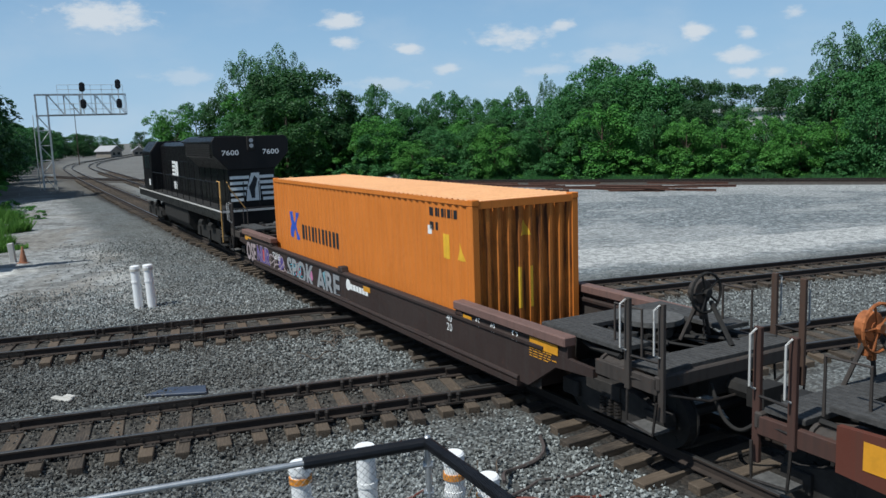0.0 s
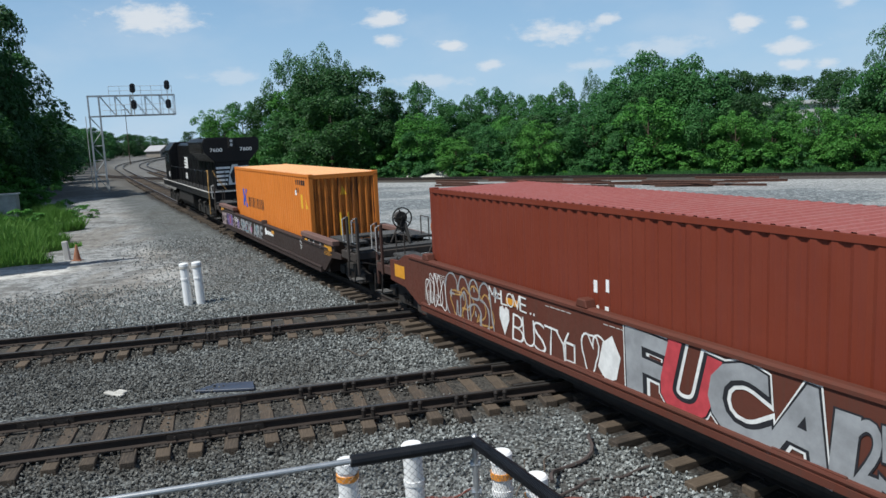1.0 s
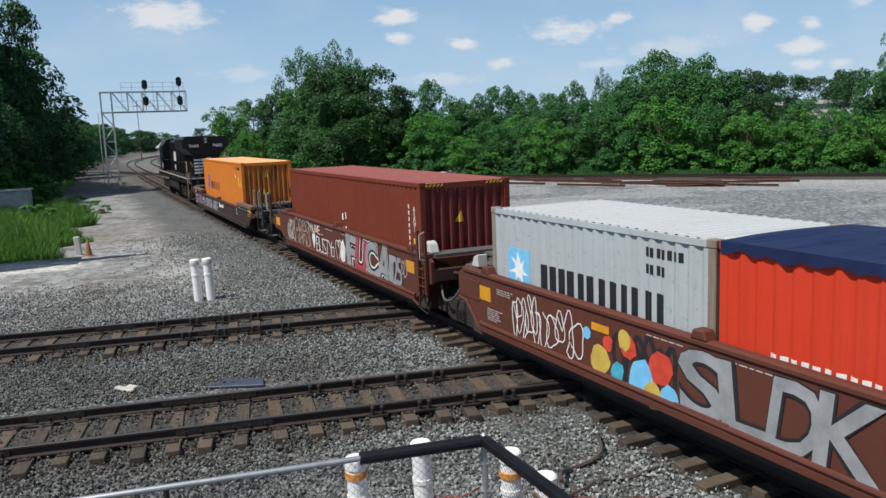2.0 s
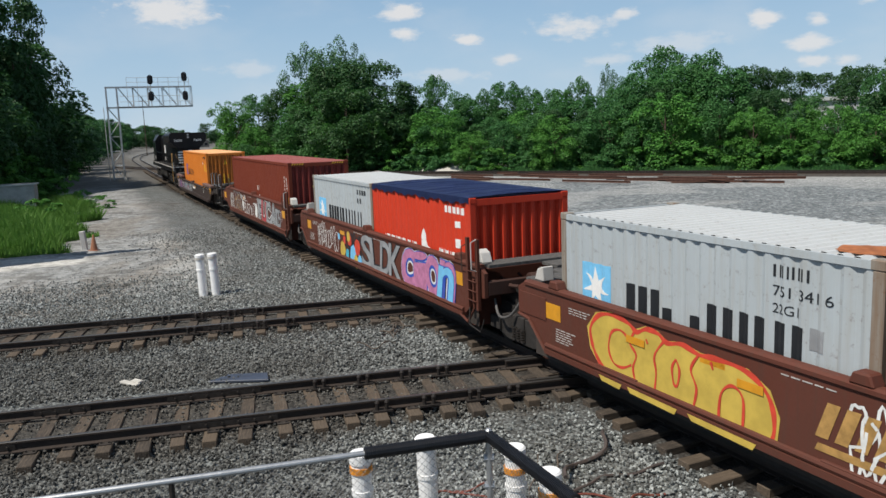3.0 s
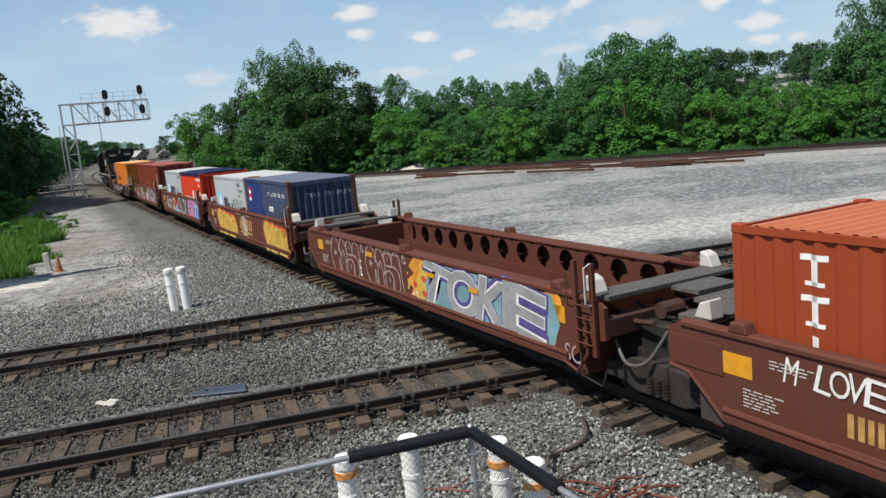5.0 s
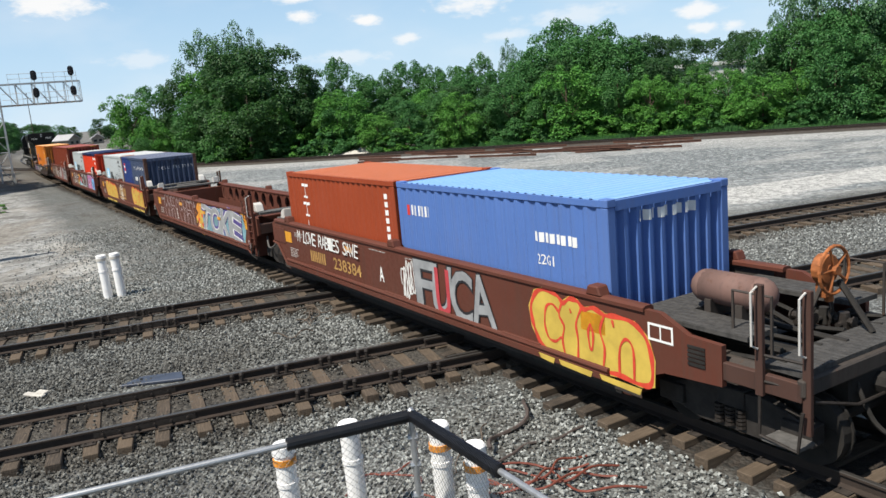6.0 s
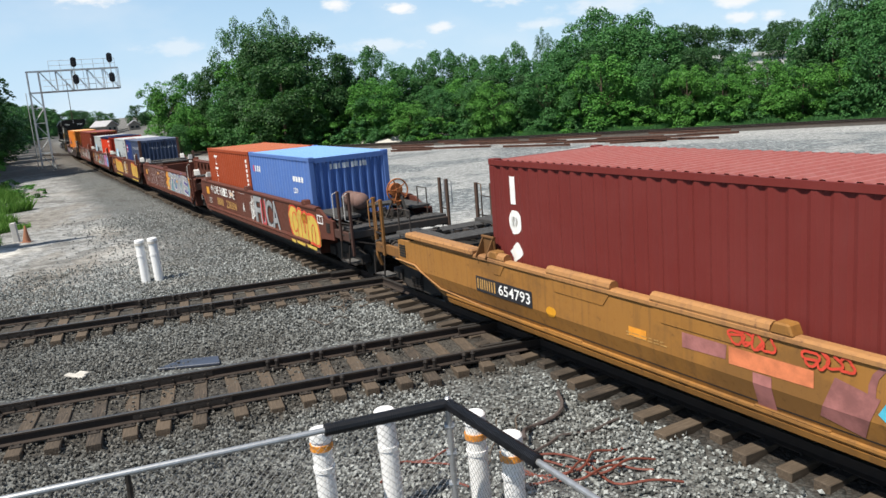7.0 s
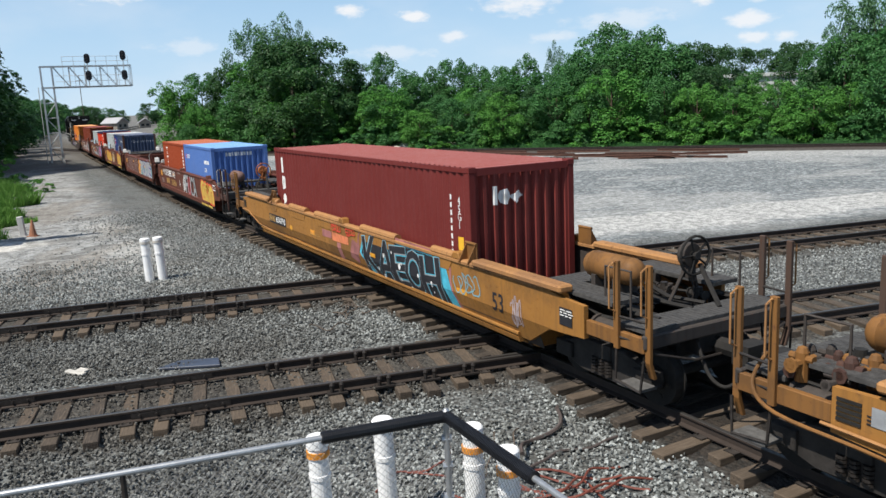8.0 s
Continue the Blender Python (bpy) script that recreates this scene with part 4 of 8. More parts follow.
for tr_, c_ in ((track_a, 20.13), (track_b, 13.55)):
    joint_bars(tr_, c_ - 0.7525, [(-4.2, 0.9, 4), (-0.6, 1.5, 6), (6.3, 0.9, 4)])
    joint_bars(tr_, c_ + 0.7525, [(-3.4, 0.9, 4), (-0.9, 1.6, 6), (7.0, 0.9, 4)])


def brace(parent, c, s):
    """Heavy chair bolts that hold the rail near the crossing."""
    p = NA * c + UA * s
    bm = bmesh.new()
    for dx in (-0.09, 0.07):
        tube(bm, (dx, -0.13, -0.17), (dx, -0.13, -0.02), 0.035, 8)
        ball(bm, (dx, -0.13, -0.02), 0.045, 1.0, 8)
    box(bm, -0.17, 0.16, -0.2, -0.04, -0.17, -0.14)
    bm.transform(pose(p.x, p.y, 0, 0, 0, math.degrees(math.atan2(UA.y, UA.x))))
    part("rail_brace", bm, "bolt", parent)


for s_ in (1.3, 2.1, 2.9, 3.6):
    brace(track_b, 13.55 + 0.7525, s_ - 0.35)
    brace(track_b, 13.55 - 0.7525, s_ + 0.55)
    brace(track_a, 20.13 + 0.7525, s_ - 3.6)
    brace(track_a, 20.13 - 0.7525, s_ - 2.9)

# guard rails of the two crossings
for tr_, c_ in ((track_a, 20.13), (track_b, 13.55)):
    # where the main track meets this one
    k_ = (c_ - NA.dot(P0)) / NA.dot(Vector((math.cos(HEAD0), math.sin(HEAD0))))
    s_c = UA.dot(P0 + Vector((math.cos(HEAD0), math.sin(HEAD0))) * k_)
    for off_ in (-0.62, 0.62):
        bm_ = bmesh.new()
        rail_mesh(bm_, [(NA * (c_ + off_) + UA * (s_c - 1.7), math.atan2(UA.y, UA.x)), (NA * (c_ + off_) + UA * (s_c + 1.7), math.atan2(UA.y, UA.x))])
        part("guard_rail", bm_, "rail", tr_)

# ---- rolling stock ----
MOVERS = []      # (thing, metres ahead of the train's datum)
WHEELSETS = []   # (wheelset, its place in the bogie)


def bogie(car, x, spring=True):
    """A three-piece freight truck with two wheelsets."""
    bm = bmesh.new()
    for sy in (-1, 1):
        prism(bm, [(-1.15, 0.36), (-0.98, 0.58), (-0.5, 0.72), (0.5, 0.72), (0.98, 0.58), (1.15, 0.36), (0.98, 0.34), (0.5, 0.2), (-0.5, 0.2), (-0.98, 0.34)], sy * 1.0 - 0.07, sy * 1.0 + 0.07)
        box(bm, -1.12, -0.72, sy * 1.0 - 0.11, sy * 1.0 + 0.13, 0.33, 0.58)
        box(bm, 0.72, 1.12, sy * 1.0 - 0.11, sy * 1.0 + 0.13, 0.33, 0.58)
    box(bm, -0.2, 0.2, -1.1, 1.1, 0.5, 0.74)
    me = mesh_of("bogie", bm, "truck", 0.012)
    b = new("bogie", me)
    b.parent = car
    b.matrix_basis = pose(x, 0, 0)
    for sx in (-0.16, 0.0, 0.16):
        bm = bmesh.new()
        for k in range(5):
            tube(bm, (sx, 1.09, 0.27 + 0.05 * k), (sx, 1.09, 0.305 + 0.05 * k), 0.062, 8)
        part("spring", bm, "bolt", b)
    for wx in (-0.89, 0.89):
        wheelset(b, wx, 0.42)
    return b


def wheelset(parent, x, r):
    bm = bmesh.new()
    tube(bm, (0, -0.95, 0), (0, 0.95, 0), 0.08, 10)
    for sy in (-1, 1):
        tube(bm, (0, sy * 0.69, 0), (0, sy * 0.83, 0), r, 24)
        tube(bm, (0, sy * 0.66, 0), (0, sy * 0.69, 0), r + 0.025, 24)
        tube(bm, (0, sy * 0.83, 0), (0, sy * 0.86, 0), r * 0.45, 12)
        for k in range(6):
            a = k * math.tau / 6
            tube(bm, (r * 0.68 * math.cos(a), sy * 0.83, r * 0.68 * math.sin(a)), (r * 0.68 * math.cos(a), sy * 0.837, r * 0.68 * math.sin(a)), 0.05, 6)
    w = part("wheelset", bm, "under", parent)
    w.matrix_basis = pose(x, 0, r)
    WHEELSETS.append((w, x, r))


def corrugated(bm, length, z0, z1, pitch, depth, along, at, outward):
    """A wall of trapezoid ribs along an axis; 'outward' is the side that faces out."""
    pts = []
    n = max(2, round(length / pitch))
    p = length / n
    for i in range(n):
        a = -length / 2 + i * p
        pts += [(a, 0), (a + p * 0.26, 0), (a + p * 0.5, depth), (a + p * 0.76, depth)]
    pts.append((length / 2, 0))
    row = []
    for a, d in pts:
        if along == "x":
            co = (a, at - outward * d)
        else:
            co = (at - outward * d, a)
        row.append((bm.verts.new((*co, z0)), bm.verts.new((*co, z1))))
    for (a, b), (c, d) in zip(row, row[1:]):
        bm.faces.new((a, c, d, b))


def container(length, height, mat, roof_mat, label, rear="ribs", cap=None, roof_drop=0.0):
    """A steel box in its parts; its base is at z 0, its middle at x 0."""
    c = thing("shipping_container", label, "shipping container", "containers on the train")
    w, h, L2 = 1.219, height, length / 2
    post = cap or mat
    for sy in (-1, 1):
        bm = bmesh.new()
        corrugated(bm, length - 0.3, 0.14, h - 0.09, 0.278, 0.030, "x", sy * (w - 0.012), sy)
        part("side_wall", bm, mat, c)
        bm = bmesh.new()
        box(bm, -L2 + 0.14, L2 - 0.14, sy * w - 0.05 * (sy > 0) - 0.0, sy * w + 0.05 * (sy < 0), h - 0.11, h - 0.02)
        part("top_rail", bm, mat, c)
        bm = bmesh.new()
        box(bm, -L2 + 0.14, L2 - 0.14, sy * w - 0.05 * (sy > 0), sy * w + 0.05 * (sy < 0), 0.0, 0.16)
        part("bottom_rail", bm, mat, c)
    for sx in (-1, 1):
        bm = bmesh.new()
        corrugated(bm, 2.14, 0.16, h - 0.14, 0.235, 0.085, "y", sx * (L2 - 0.02), sx)
        part("end_wall", bm, {"orange": "orange_end", "oxide": "oxide_end", "tex": "oxide_end"}.get(mat, mat), c)
        bm = bmesh.new()
        box(bm, sx * L2 - 0.08 * (sx > 0), sx * L2 + 0.08 * (sx < 0), -1.07, 1.07, h - 0.17, h - 0.03)
        part("end_rail", bm, mat, c)
        bm = bmesh.new()
        box(bm, sx * L2 - 0.08 * (sx > 0), sx * L2 + 0.08 * (sx < 0), -1.07, 1.07, 0.0, 0.16)
        part("end_rail", bm, mat, c)
        for sy in (-1, 1):
            bm = bmesh.new()
            box(bm, *sorted((sx * L2, sx * (L2 - 0.15))), *sorted((sy * w, sy * (w - 0.15))), 0.12, h - 0.118)
            p = part("corner_post", bm, post, c, bevel=0.012)
            for z0 in (0.0, h - 0.118):
                bm = bmesh.new()
                box(bm, *sorted((sx * (L2 + 0.006), sx * (L2 - 0.178))), *sorted((sy * (w + 0.006), sy * (w - 0.162))), z0, z0 + 0.118)
                part("corner_casting", bm, post, p, bevel=0.012)
    bm = bmesh.new()
    n = int((length - 0.3) / 0.21)
    prev = None
    for i in range(n + 1):
        for dx, dz in ((-0.06, 0), (-0.03, 0.03), (0.03, 0.03), (0.06, 0)):
            x = -L2 + 0.15 + (length - 0.3) * i / n + dx * (0 < i < n)
            cur = (bm.verts.new((x, -w + 0.04, h - 0.035 + dz - roof_drop)), bm.verts.new((x, w - 0.04, h - 0.035 + dz - roof_drop)))
            if prev and x > prev[0].co.x + 1e-5:
                bm.faces.new((prev[0], cur[0], cur[1], prev[1]))
            prev = cur
    part("roof", bm, roof_mat, c)
    boxed("base", c, "under", (-L2 + 0.1, L2 - 0.1, -w + 0.05, w - 0.05, 0.02, 0.14))
    return c


FLOOR = 0.35


def load(ob, at, z=FLOOR):
    MOVERS.append((ob, at, z))


def id_marks(c, length, h, mat="white", code="", tri=True, owner_bars=11, rear_tri=True):
    """Plain bars where the owner's mark and serial stand, upright near the rear edge, with small plates."""
    x = -length / 2 + 0.42
    m = facing("side", x, 0, 1.2095)
    if owner_bars:
        flat("owner_mark", [rect(-0.035, 0.035, h - 0.55 - 0.155 * k - 0.1, h - 0.55 - 0.155 * k) for k in range(owner_bars)], mat, c, Matrix.Translation((0.33, 0, 0)) @ m)
    if code:
        lettering("size_code", code, mat, c, facing("side", x + 0.06, h - 1.2, 1.2095), 0.1, 0.62, 0.0, vertical=True)
    if tri:
        flat("warning_plate", [rect(-0.08, 0.08, h - 1.62, h - 1.36)], "yellow", c, m)
        flat("data_plate", [rect(-0.07, 0.07, h - 1.98, h - 1.78)], "white", c, m)
        flat("warning_triangle", [[(-0.12, h - 2.4), (0.12, h - 2.4), (0.0, h - 2.14)]], "yellow", c, m)
    if tri and rear_tri:
        flat("warning_triangle", [[(-0.12, h - 1.0), (0.12, h - 1.0), (0.0, h - 0.72)]], "yellow", c, facing("rear", 0.15, 0, -length / 2 + 0.016))


def star(r, rin, n=7):
    return [((r if i % 2 == 0 else rin) * math.sin(math.pi * i / n), (r if i % 2 == 0 else rin) * math.cos(math.pi * i / n)) for i in range(2 * n)]


def word_blocks(total, height, widths, gap=0.22, tall=()):
    """A brand word as plain blocks of its size."""
    unit = total / (sum(widths) + gap * (len(widths) - 1))
    out, u = [], 0.0
    for i, w in enumerate(widths):
        hh = height if not tall or i in tall else height * 0.7
        out.append(rect(u, u + w * unit, 0, hh))
        u += (w + gap) * unit
    return out


def strokes(total, height, n, thick=0.3):
    """A brand word as n pairs of plain upright bars."""
    w = total / n
    out = []
    for i in range(n):
        k = w * (0.76 if i % 3 else 0.84)
        out += [rect(i * w, i * w + k * thick, 0, height), rect(i * w + k * (1 - thick), i * w + k, 0, height)]
    return out


def holes_wall(car, mat, y, x0, x1, z0, z1, n, r):
    """The inner wall of a well with a row of round lightening holes through it."""
    bm = bmesh.new()
    w = (x1 - x0) / n
    zc, k = (z0 + z1) / 2, 20
    for i in range(n):
        xc = x0 + w * (i + 0.5)
        ring_o, ring_i, back = [], [], []
        for j in range(k):
            a = math.tau * (j + 0.5) / k
            c, s = math.cos(a), math.sin(a)
            q = max(abs(c) / (w / 2), abs(s) / ((z1 - z0) / 2))
            ring_o.append(bm.verts.new((xc + c / q, y, zc + s / q)))
            ring_i.append(bm.verts.new((xc + r * c, y, zc + r * s)))
            back.append(bm.verts.new((xc + r * c, y - 0.03, zc + r * s)))
        for j in range(k):
            l = (j + 1) % k
            bm.faces.new((ring_o[j], ring_o[l], ring_i[l], ring_i[j]))
            bm.faces.new((ring_i[j], ring_i[l], back[l], back[j]))
    bmesh.ops.remove_doubles(bm, verts=bm.verts, dist=0.002)
    return part("inner_wall", bm, mat, car, "inner wall pierced by round holes")


def handrail(car, x, y, z0, z1, mat="whitepaint", out=0.12):
    bm = bmesh.new()
    s = 1 if y > 0 else -1
    pipe(bm, [(x, y, z0), (x, y + s * out, z0 + 0.05), (x, y + s * out, z1 - 0.05), (x, y, z1)], 0.014, 6)
    return part("grab_iron", bm, mat, car)


def end_post(car, x, y, z0, z1, mat, rungs=True):
    bm = bmesh.new()
    box(bm, x - 0.05, x + 0.05, y - 0.03, y + 0.03, z0, z1)
    p = part("post", bm, mat, car, bevel=0.008)
    return p


def ladder(car, x0, x1, y, z0, z1, n, mat, rung_mat=None):
    bm = bmesh.new()
    box(bm, x0 - 0.045, x0 + 0.045, y - 0.03, y + 0.03, z0, z1)
    box(bm, x1 - 0.045, x1 + 0.045, y - 0.03, y + 0.03, z0, z1)
    l = part("ladder", bm, mat, car)
    for k in range(n):
        z = z0 + (z1 - z0) * (0.12 + 0.55 * k / n)
        bm = bmesh.new()
        tube(bm, (x0, y + 0.035, z), (x1, y + 0.035, z), 0.012, 6)
        part("rung", bm, rung_mat or mat, l)


def grating(car, x0, x1, y0, y1, z, label="", mat="deck"):
    """A walkway of pressed strips on bearers."""
    bm = bmesh.new()
    n = max(2, int((y1 - y0) / 0.09))
    w = (y1 - y0) / n
    prof = [(y1, z - 0.03), (y0, z - 0.03)]
    for i in range(n):
        prof += [(y0 + i * w, z + 0.035), (y0 + (i + 0.84) * w, z + 0.035), (y0 + (i + 0.87) * w, z + 0.025), (y0 + (i + 0.98) * w, z + 0.025)]
    prism_x(bm, prof, x0, x1)
    return part("walkway", bm, mat, car, label)


def valves(car, xa, xb, ya, yb, z, n, mats, seed):
    """Brake valves: stubby flanged castings with pipes to both sides."""
    rnd = random.Random(seed)
    for k in range(n):
        x, y, r = rnd.uniform(xa, xb), rnd.uniform(ya, yb), rnd.uniform(0.06, 0.12)
        bm = bmesh.new()
        tube(bm, (x, y, z), (x, y, z + 0.14 + r), r, 10, r * 0.8)
        tube(bm, (x - r * 1.6, y, z + 0.12), (x + r * 1.6, y, z + 0.12), r * 0.55, 8)
        tube(bm, (x, y - r * 1.7, z + 0.08), (x, y + r * 1.7, z + 0.08), r * 0.4, 8)
        for q in (-1.6, 1.6):
            tube(bm, (x + r * q - 0.012, y, z + 0.12), (x + r * q + 0.012, y, z + 0.12), r * 0.85, 8)
        part("brake_valve", bm, mats[k % len(mats)], car)


def well_unit(label, mat, front, back, top=1.62, cap="wellred", low=0.56, holes=False, group="articulated well car units", xw=6.4):
    """One unit of a well car. front/back: 'joint' at a shared truck or 'coupler' at a free end."""
    car = thing("well_car", label, "well car", group)
    def ends(kind, sg):
        if kind == "joint":
            return [(sg * 6.25, low), (sg * 6.85, 0.98), (sg * 7.15, 1.02), (sg * 7.15, top - 0.1), (sg * 6.95, top)]
        return [(sg * (xw + 0.05), low), (sg * (xw + 0.8), 0.84), (sg * (xw + 1.7), 0.9), (sg * (xw + 1.7), min(1.40, top - 0.05)), (sg * (xw + 1.2), min(1.42, top - 0.04)), (sg * (xw + 0.75), top)]
    e1, e2 = ends(front, 1), ends(back, -1)
    poly = e2[::-1] + e1
    poly = [(x, z) for x, z in poly]
    for sy in (-1, 1):
        bm = bmesh.new()
        prism(bm, poly, sy * 1.38, sy * 1.46)
        part("side_panel", bm, mat, car)
        bm = bmesh.new()
        prism_x(bm, [(sy * 1.30, top - 0.03), (sy * 1.49, top - 0.03), (sy * 1.49, top + 0.02), (sy * 1.44, top + 0.045), (sy * 1.34, top + 0.045), (sy * 1.30, top + 0.02)], -(xw + 0.5), xw + 0.5)
        part("top_chord", bm, cap, car)
        bm = bmesh.new()
        tube(bm, (-(xw - 0.2), sy * 1.475, low + 0.06), (xw - 0.2, sy * 1.475, low + 0.06), 0.045, 8)
        box(bm, -(xw - 0.2), xw - 0.2, sy * 1.42 - 0.1, sy * 1.42 + 0.1, low - 0.08, low + 0.01)
        part("bottom_rail", bm, mat, car)
        for xg in (-4.2, 0.0, 4.2):
            bm = bmesh.new()
            box(bm, xg - 0.5, xg + 0.5, sy * 1.47 - 0.02, sy * 1.47 + 0.03, low - 0.06, low + 0.12)
            part("sill_step", bm, mat, car, bevel=0.01)
        # guides that steer a box into the well
        for xg in (-5.95, 0.05, 5.95):
            bm = bmesh.new()
            prism(bm, [(xg - 0.16, top + 0.03), (xg + 0.16, top + 0.03), (xg + 0.1, top + 0.17), (xg - 0.1, top + 0.17)], sy * 1.41 - 0.12, sy * 1.41 + 0.08)
            part("box_guide", bm, mat, car, bevel=0.02)
    if holes:
        for sy in (-1, 1):
            holes_wall(car, mat, sy * 1.16 + (0.0 if sy < 0 else -0.03), -5.6, 5.6, 1.0, top - 0.03, 13, 0.25)
            boxed("wall_cap", car, mat, (-5.6, 5.6, *sorted((sy * 1.13, sy * 1.298)), top - 0.03, top + 0.02), bevel=0.01)
            boxed("lower_wall", car, mat, (-6.2, 6.2, *sorted((sy * 1.13, sy * 1.17)), low, 1.0))
    if not holes:
        for sy in (-1, 1):
            boxed("inner_panel", car, "grime", (-(xw + 0.3), xw + 0.3, *sorted((sy * 1.368, sy * 1.377)), 0.34, top - 0.035))
    boxed("well_floor", car, "under", (-xw + 0.1, xw - 0.1, -1.36, 1.36, 0.27, 0.33))
    for sg, kind in ((1, front), (-1, back)):
        boxed("bulkhead", car, mat, (*sorted((sg * (xw - 0.08), sg * (xw + 0.1))), -1.37, 1.37, 0.3, max(1.1, top - 0.12) if kind == "joint" else 1.22), bevel=0.02)
        if kind == "joint":
            boxed("body_bolster", car, "under", (*sorted((sg * 6.5, sg * 7.78)), -0.75, 0.75, 0.62, 1.2), bevel=0.03)
            grating(car, *sorted((sg * 6.58, sg * 7.1)), -1.32, 1.32, top + 0.02, "grey perforated walkway")
            grating(car, *sorted((sg * 7.12, sg * 7.7)), -0.75, 0.1 if sg < 0 else 0.45, top - 0.02)
            boxed("cross_beam", car, "grime_red", (*sorted((sg * 7.0, sg * 7.15)), -1.38, 1.38, 1.05, 1.35), bevel=0.02)
            for sy in (-1, 1):
                bm = bmesh.new()
                prism(bm, [(sg * 6.52, top + 0.05), (sg * 6.82, top + 0.05), (sg * 6.72, top + 0.26), (sg * 6.55, top + 0.32)], sy * 1.2 - 0.12, sy * 1.2 + 0.12)
                part("guide_shoe", bm, "whitepaint", car, "white-painted guide shoe", bevel=0.02)
            for k in range(5):
                bm = bmesh.new()
                y0 = -0.9 + 0.42 * k
                pipe(bm, [(sg * 6.6, y0, 1.28 + 0.05 * (k % 2)), (sg * 7.2, y0 + 0.1, 1.22), (sg * 7.7, y0 + 0.2, 1.3)], 0.03 + 0.015 * (k % 3), 6)
                part("brake_pipe", bm, "under" if k % 2 else "grime_red", car)
            ball_b = bmesh.new()
            tube(ball_b, (sg * 7.35, 0.15, 1.35), (sg * 7.35, 0.55, 1.35), 0.13, 10)
            part("brake_valve", ball_b, "grime_red", car)
            valves(car, sg * 6.75, sg * 7.6, -1.2, 1.2, 1.12, 6, ("grime_red", "under", "grime"), int(sg * 3 + 11))
        else:
            boxed("body_bolster", car, "under", (*sorted((sg * (xw + 0.1), sg * (xw + 2.7))), -0.55, 0.55, 0.68, 1.2), bevel=0.03)
    if back == "joint":
        ladder(car, -6.98, -6.55, 1.52, 0.75, 2.2, 4, mat)
        handrail(car, -6.98, 1.54, 1.55, 2.2)
        handrail(car, -6.45, 1.5, 1.45, 2.05, "post_rust")
        bm = bmesh.new()
        pipe(bm, [(-6.1, 1.5, 0.5), (-6.5, 1.53, 0.42), (-6.75, 1.5, 0.75), (-6.75, 1.5, 1.35)], 0.03, 6)
        part("conduit", bm, mat, car)
        bm = bmesh.new()
        pipe(bm, [(-6.62, 1.54, 0.75), (-6.7, 1.6, 0.42), (-7.2, 1.6, 0.36), (-7.25, 1.54, 0.62)], 0.016, 6)
        part("stirrup", bm, "bolt", car)
        bm = bmesh.new()
        pipe(bm, eased([(-7.0, 1.15, 0.95), (-7.35, 1.25, 0.68), (-7.75, 1.2, 0.78), (-8.0, 1.0, 1.25)]), 0.028, 8)
        part("air_hose", bm, "rubber", car)
    if front == "joint":
        # recessed door panel and curved lower lip at the leading end
        end_post(car, 6.62, -1.43, 1.2, top + 0.55, "post_rust")
        end_post(car, 7.0, -1.43, 1.2, top + 0.5, "post_rust")
        boxed("hatch", car, mat, (6.2, 7.1, 1.462, 1.475, 1.05, 1.45), bevel=0.005)
        bm = bmesh.new()
        pipe(bm, [(5.6, 1.49, 0.5), (6.2, 1.49, 0.5), (6.75, 1.49, 0.98), (7.1, 1.49, 1.02)], 0.03, 6)
        part("conduit", bm, mat, car)
    return car


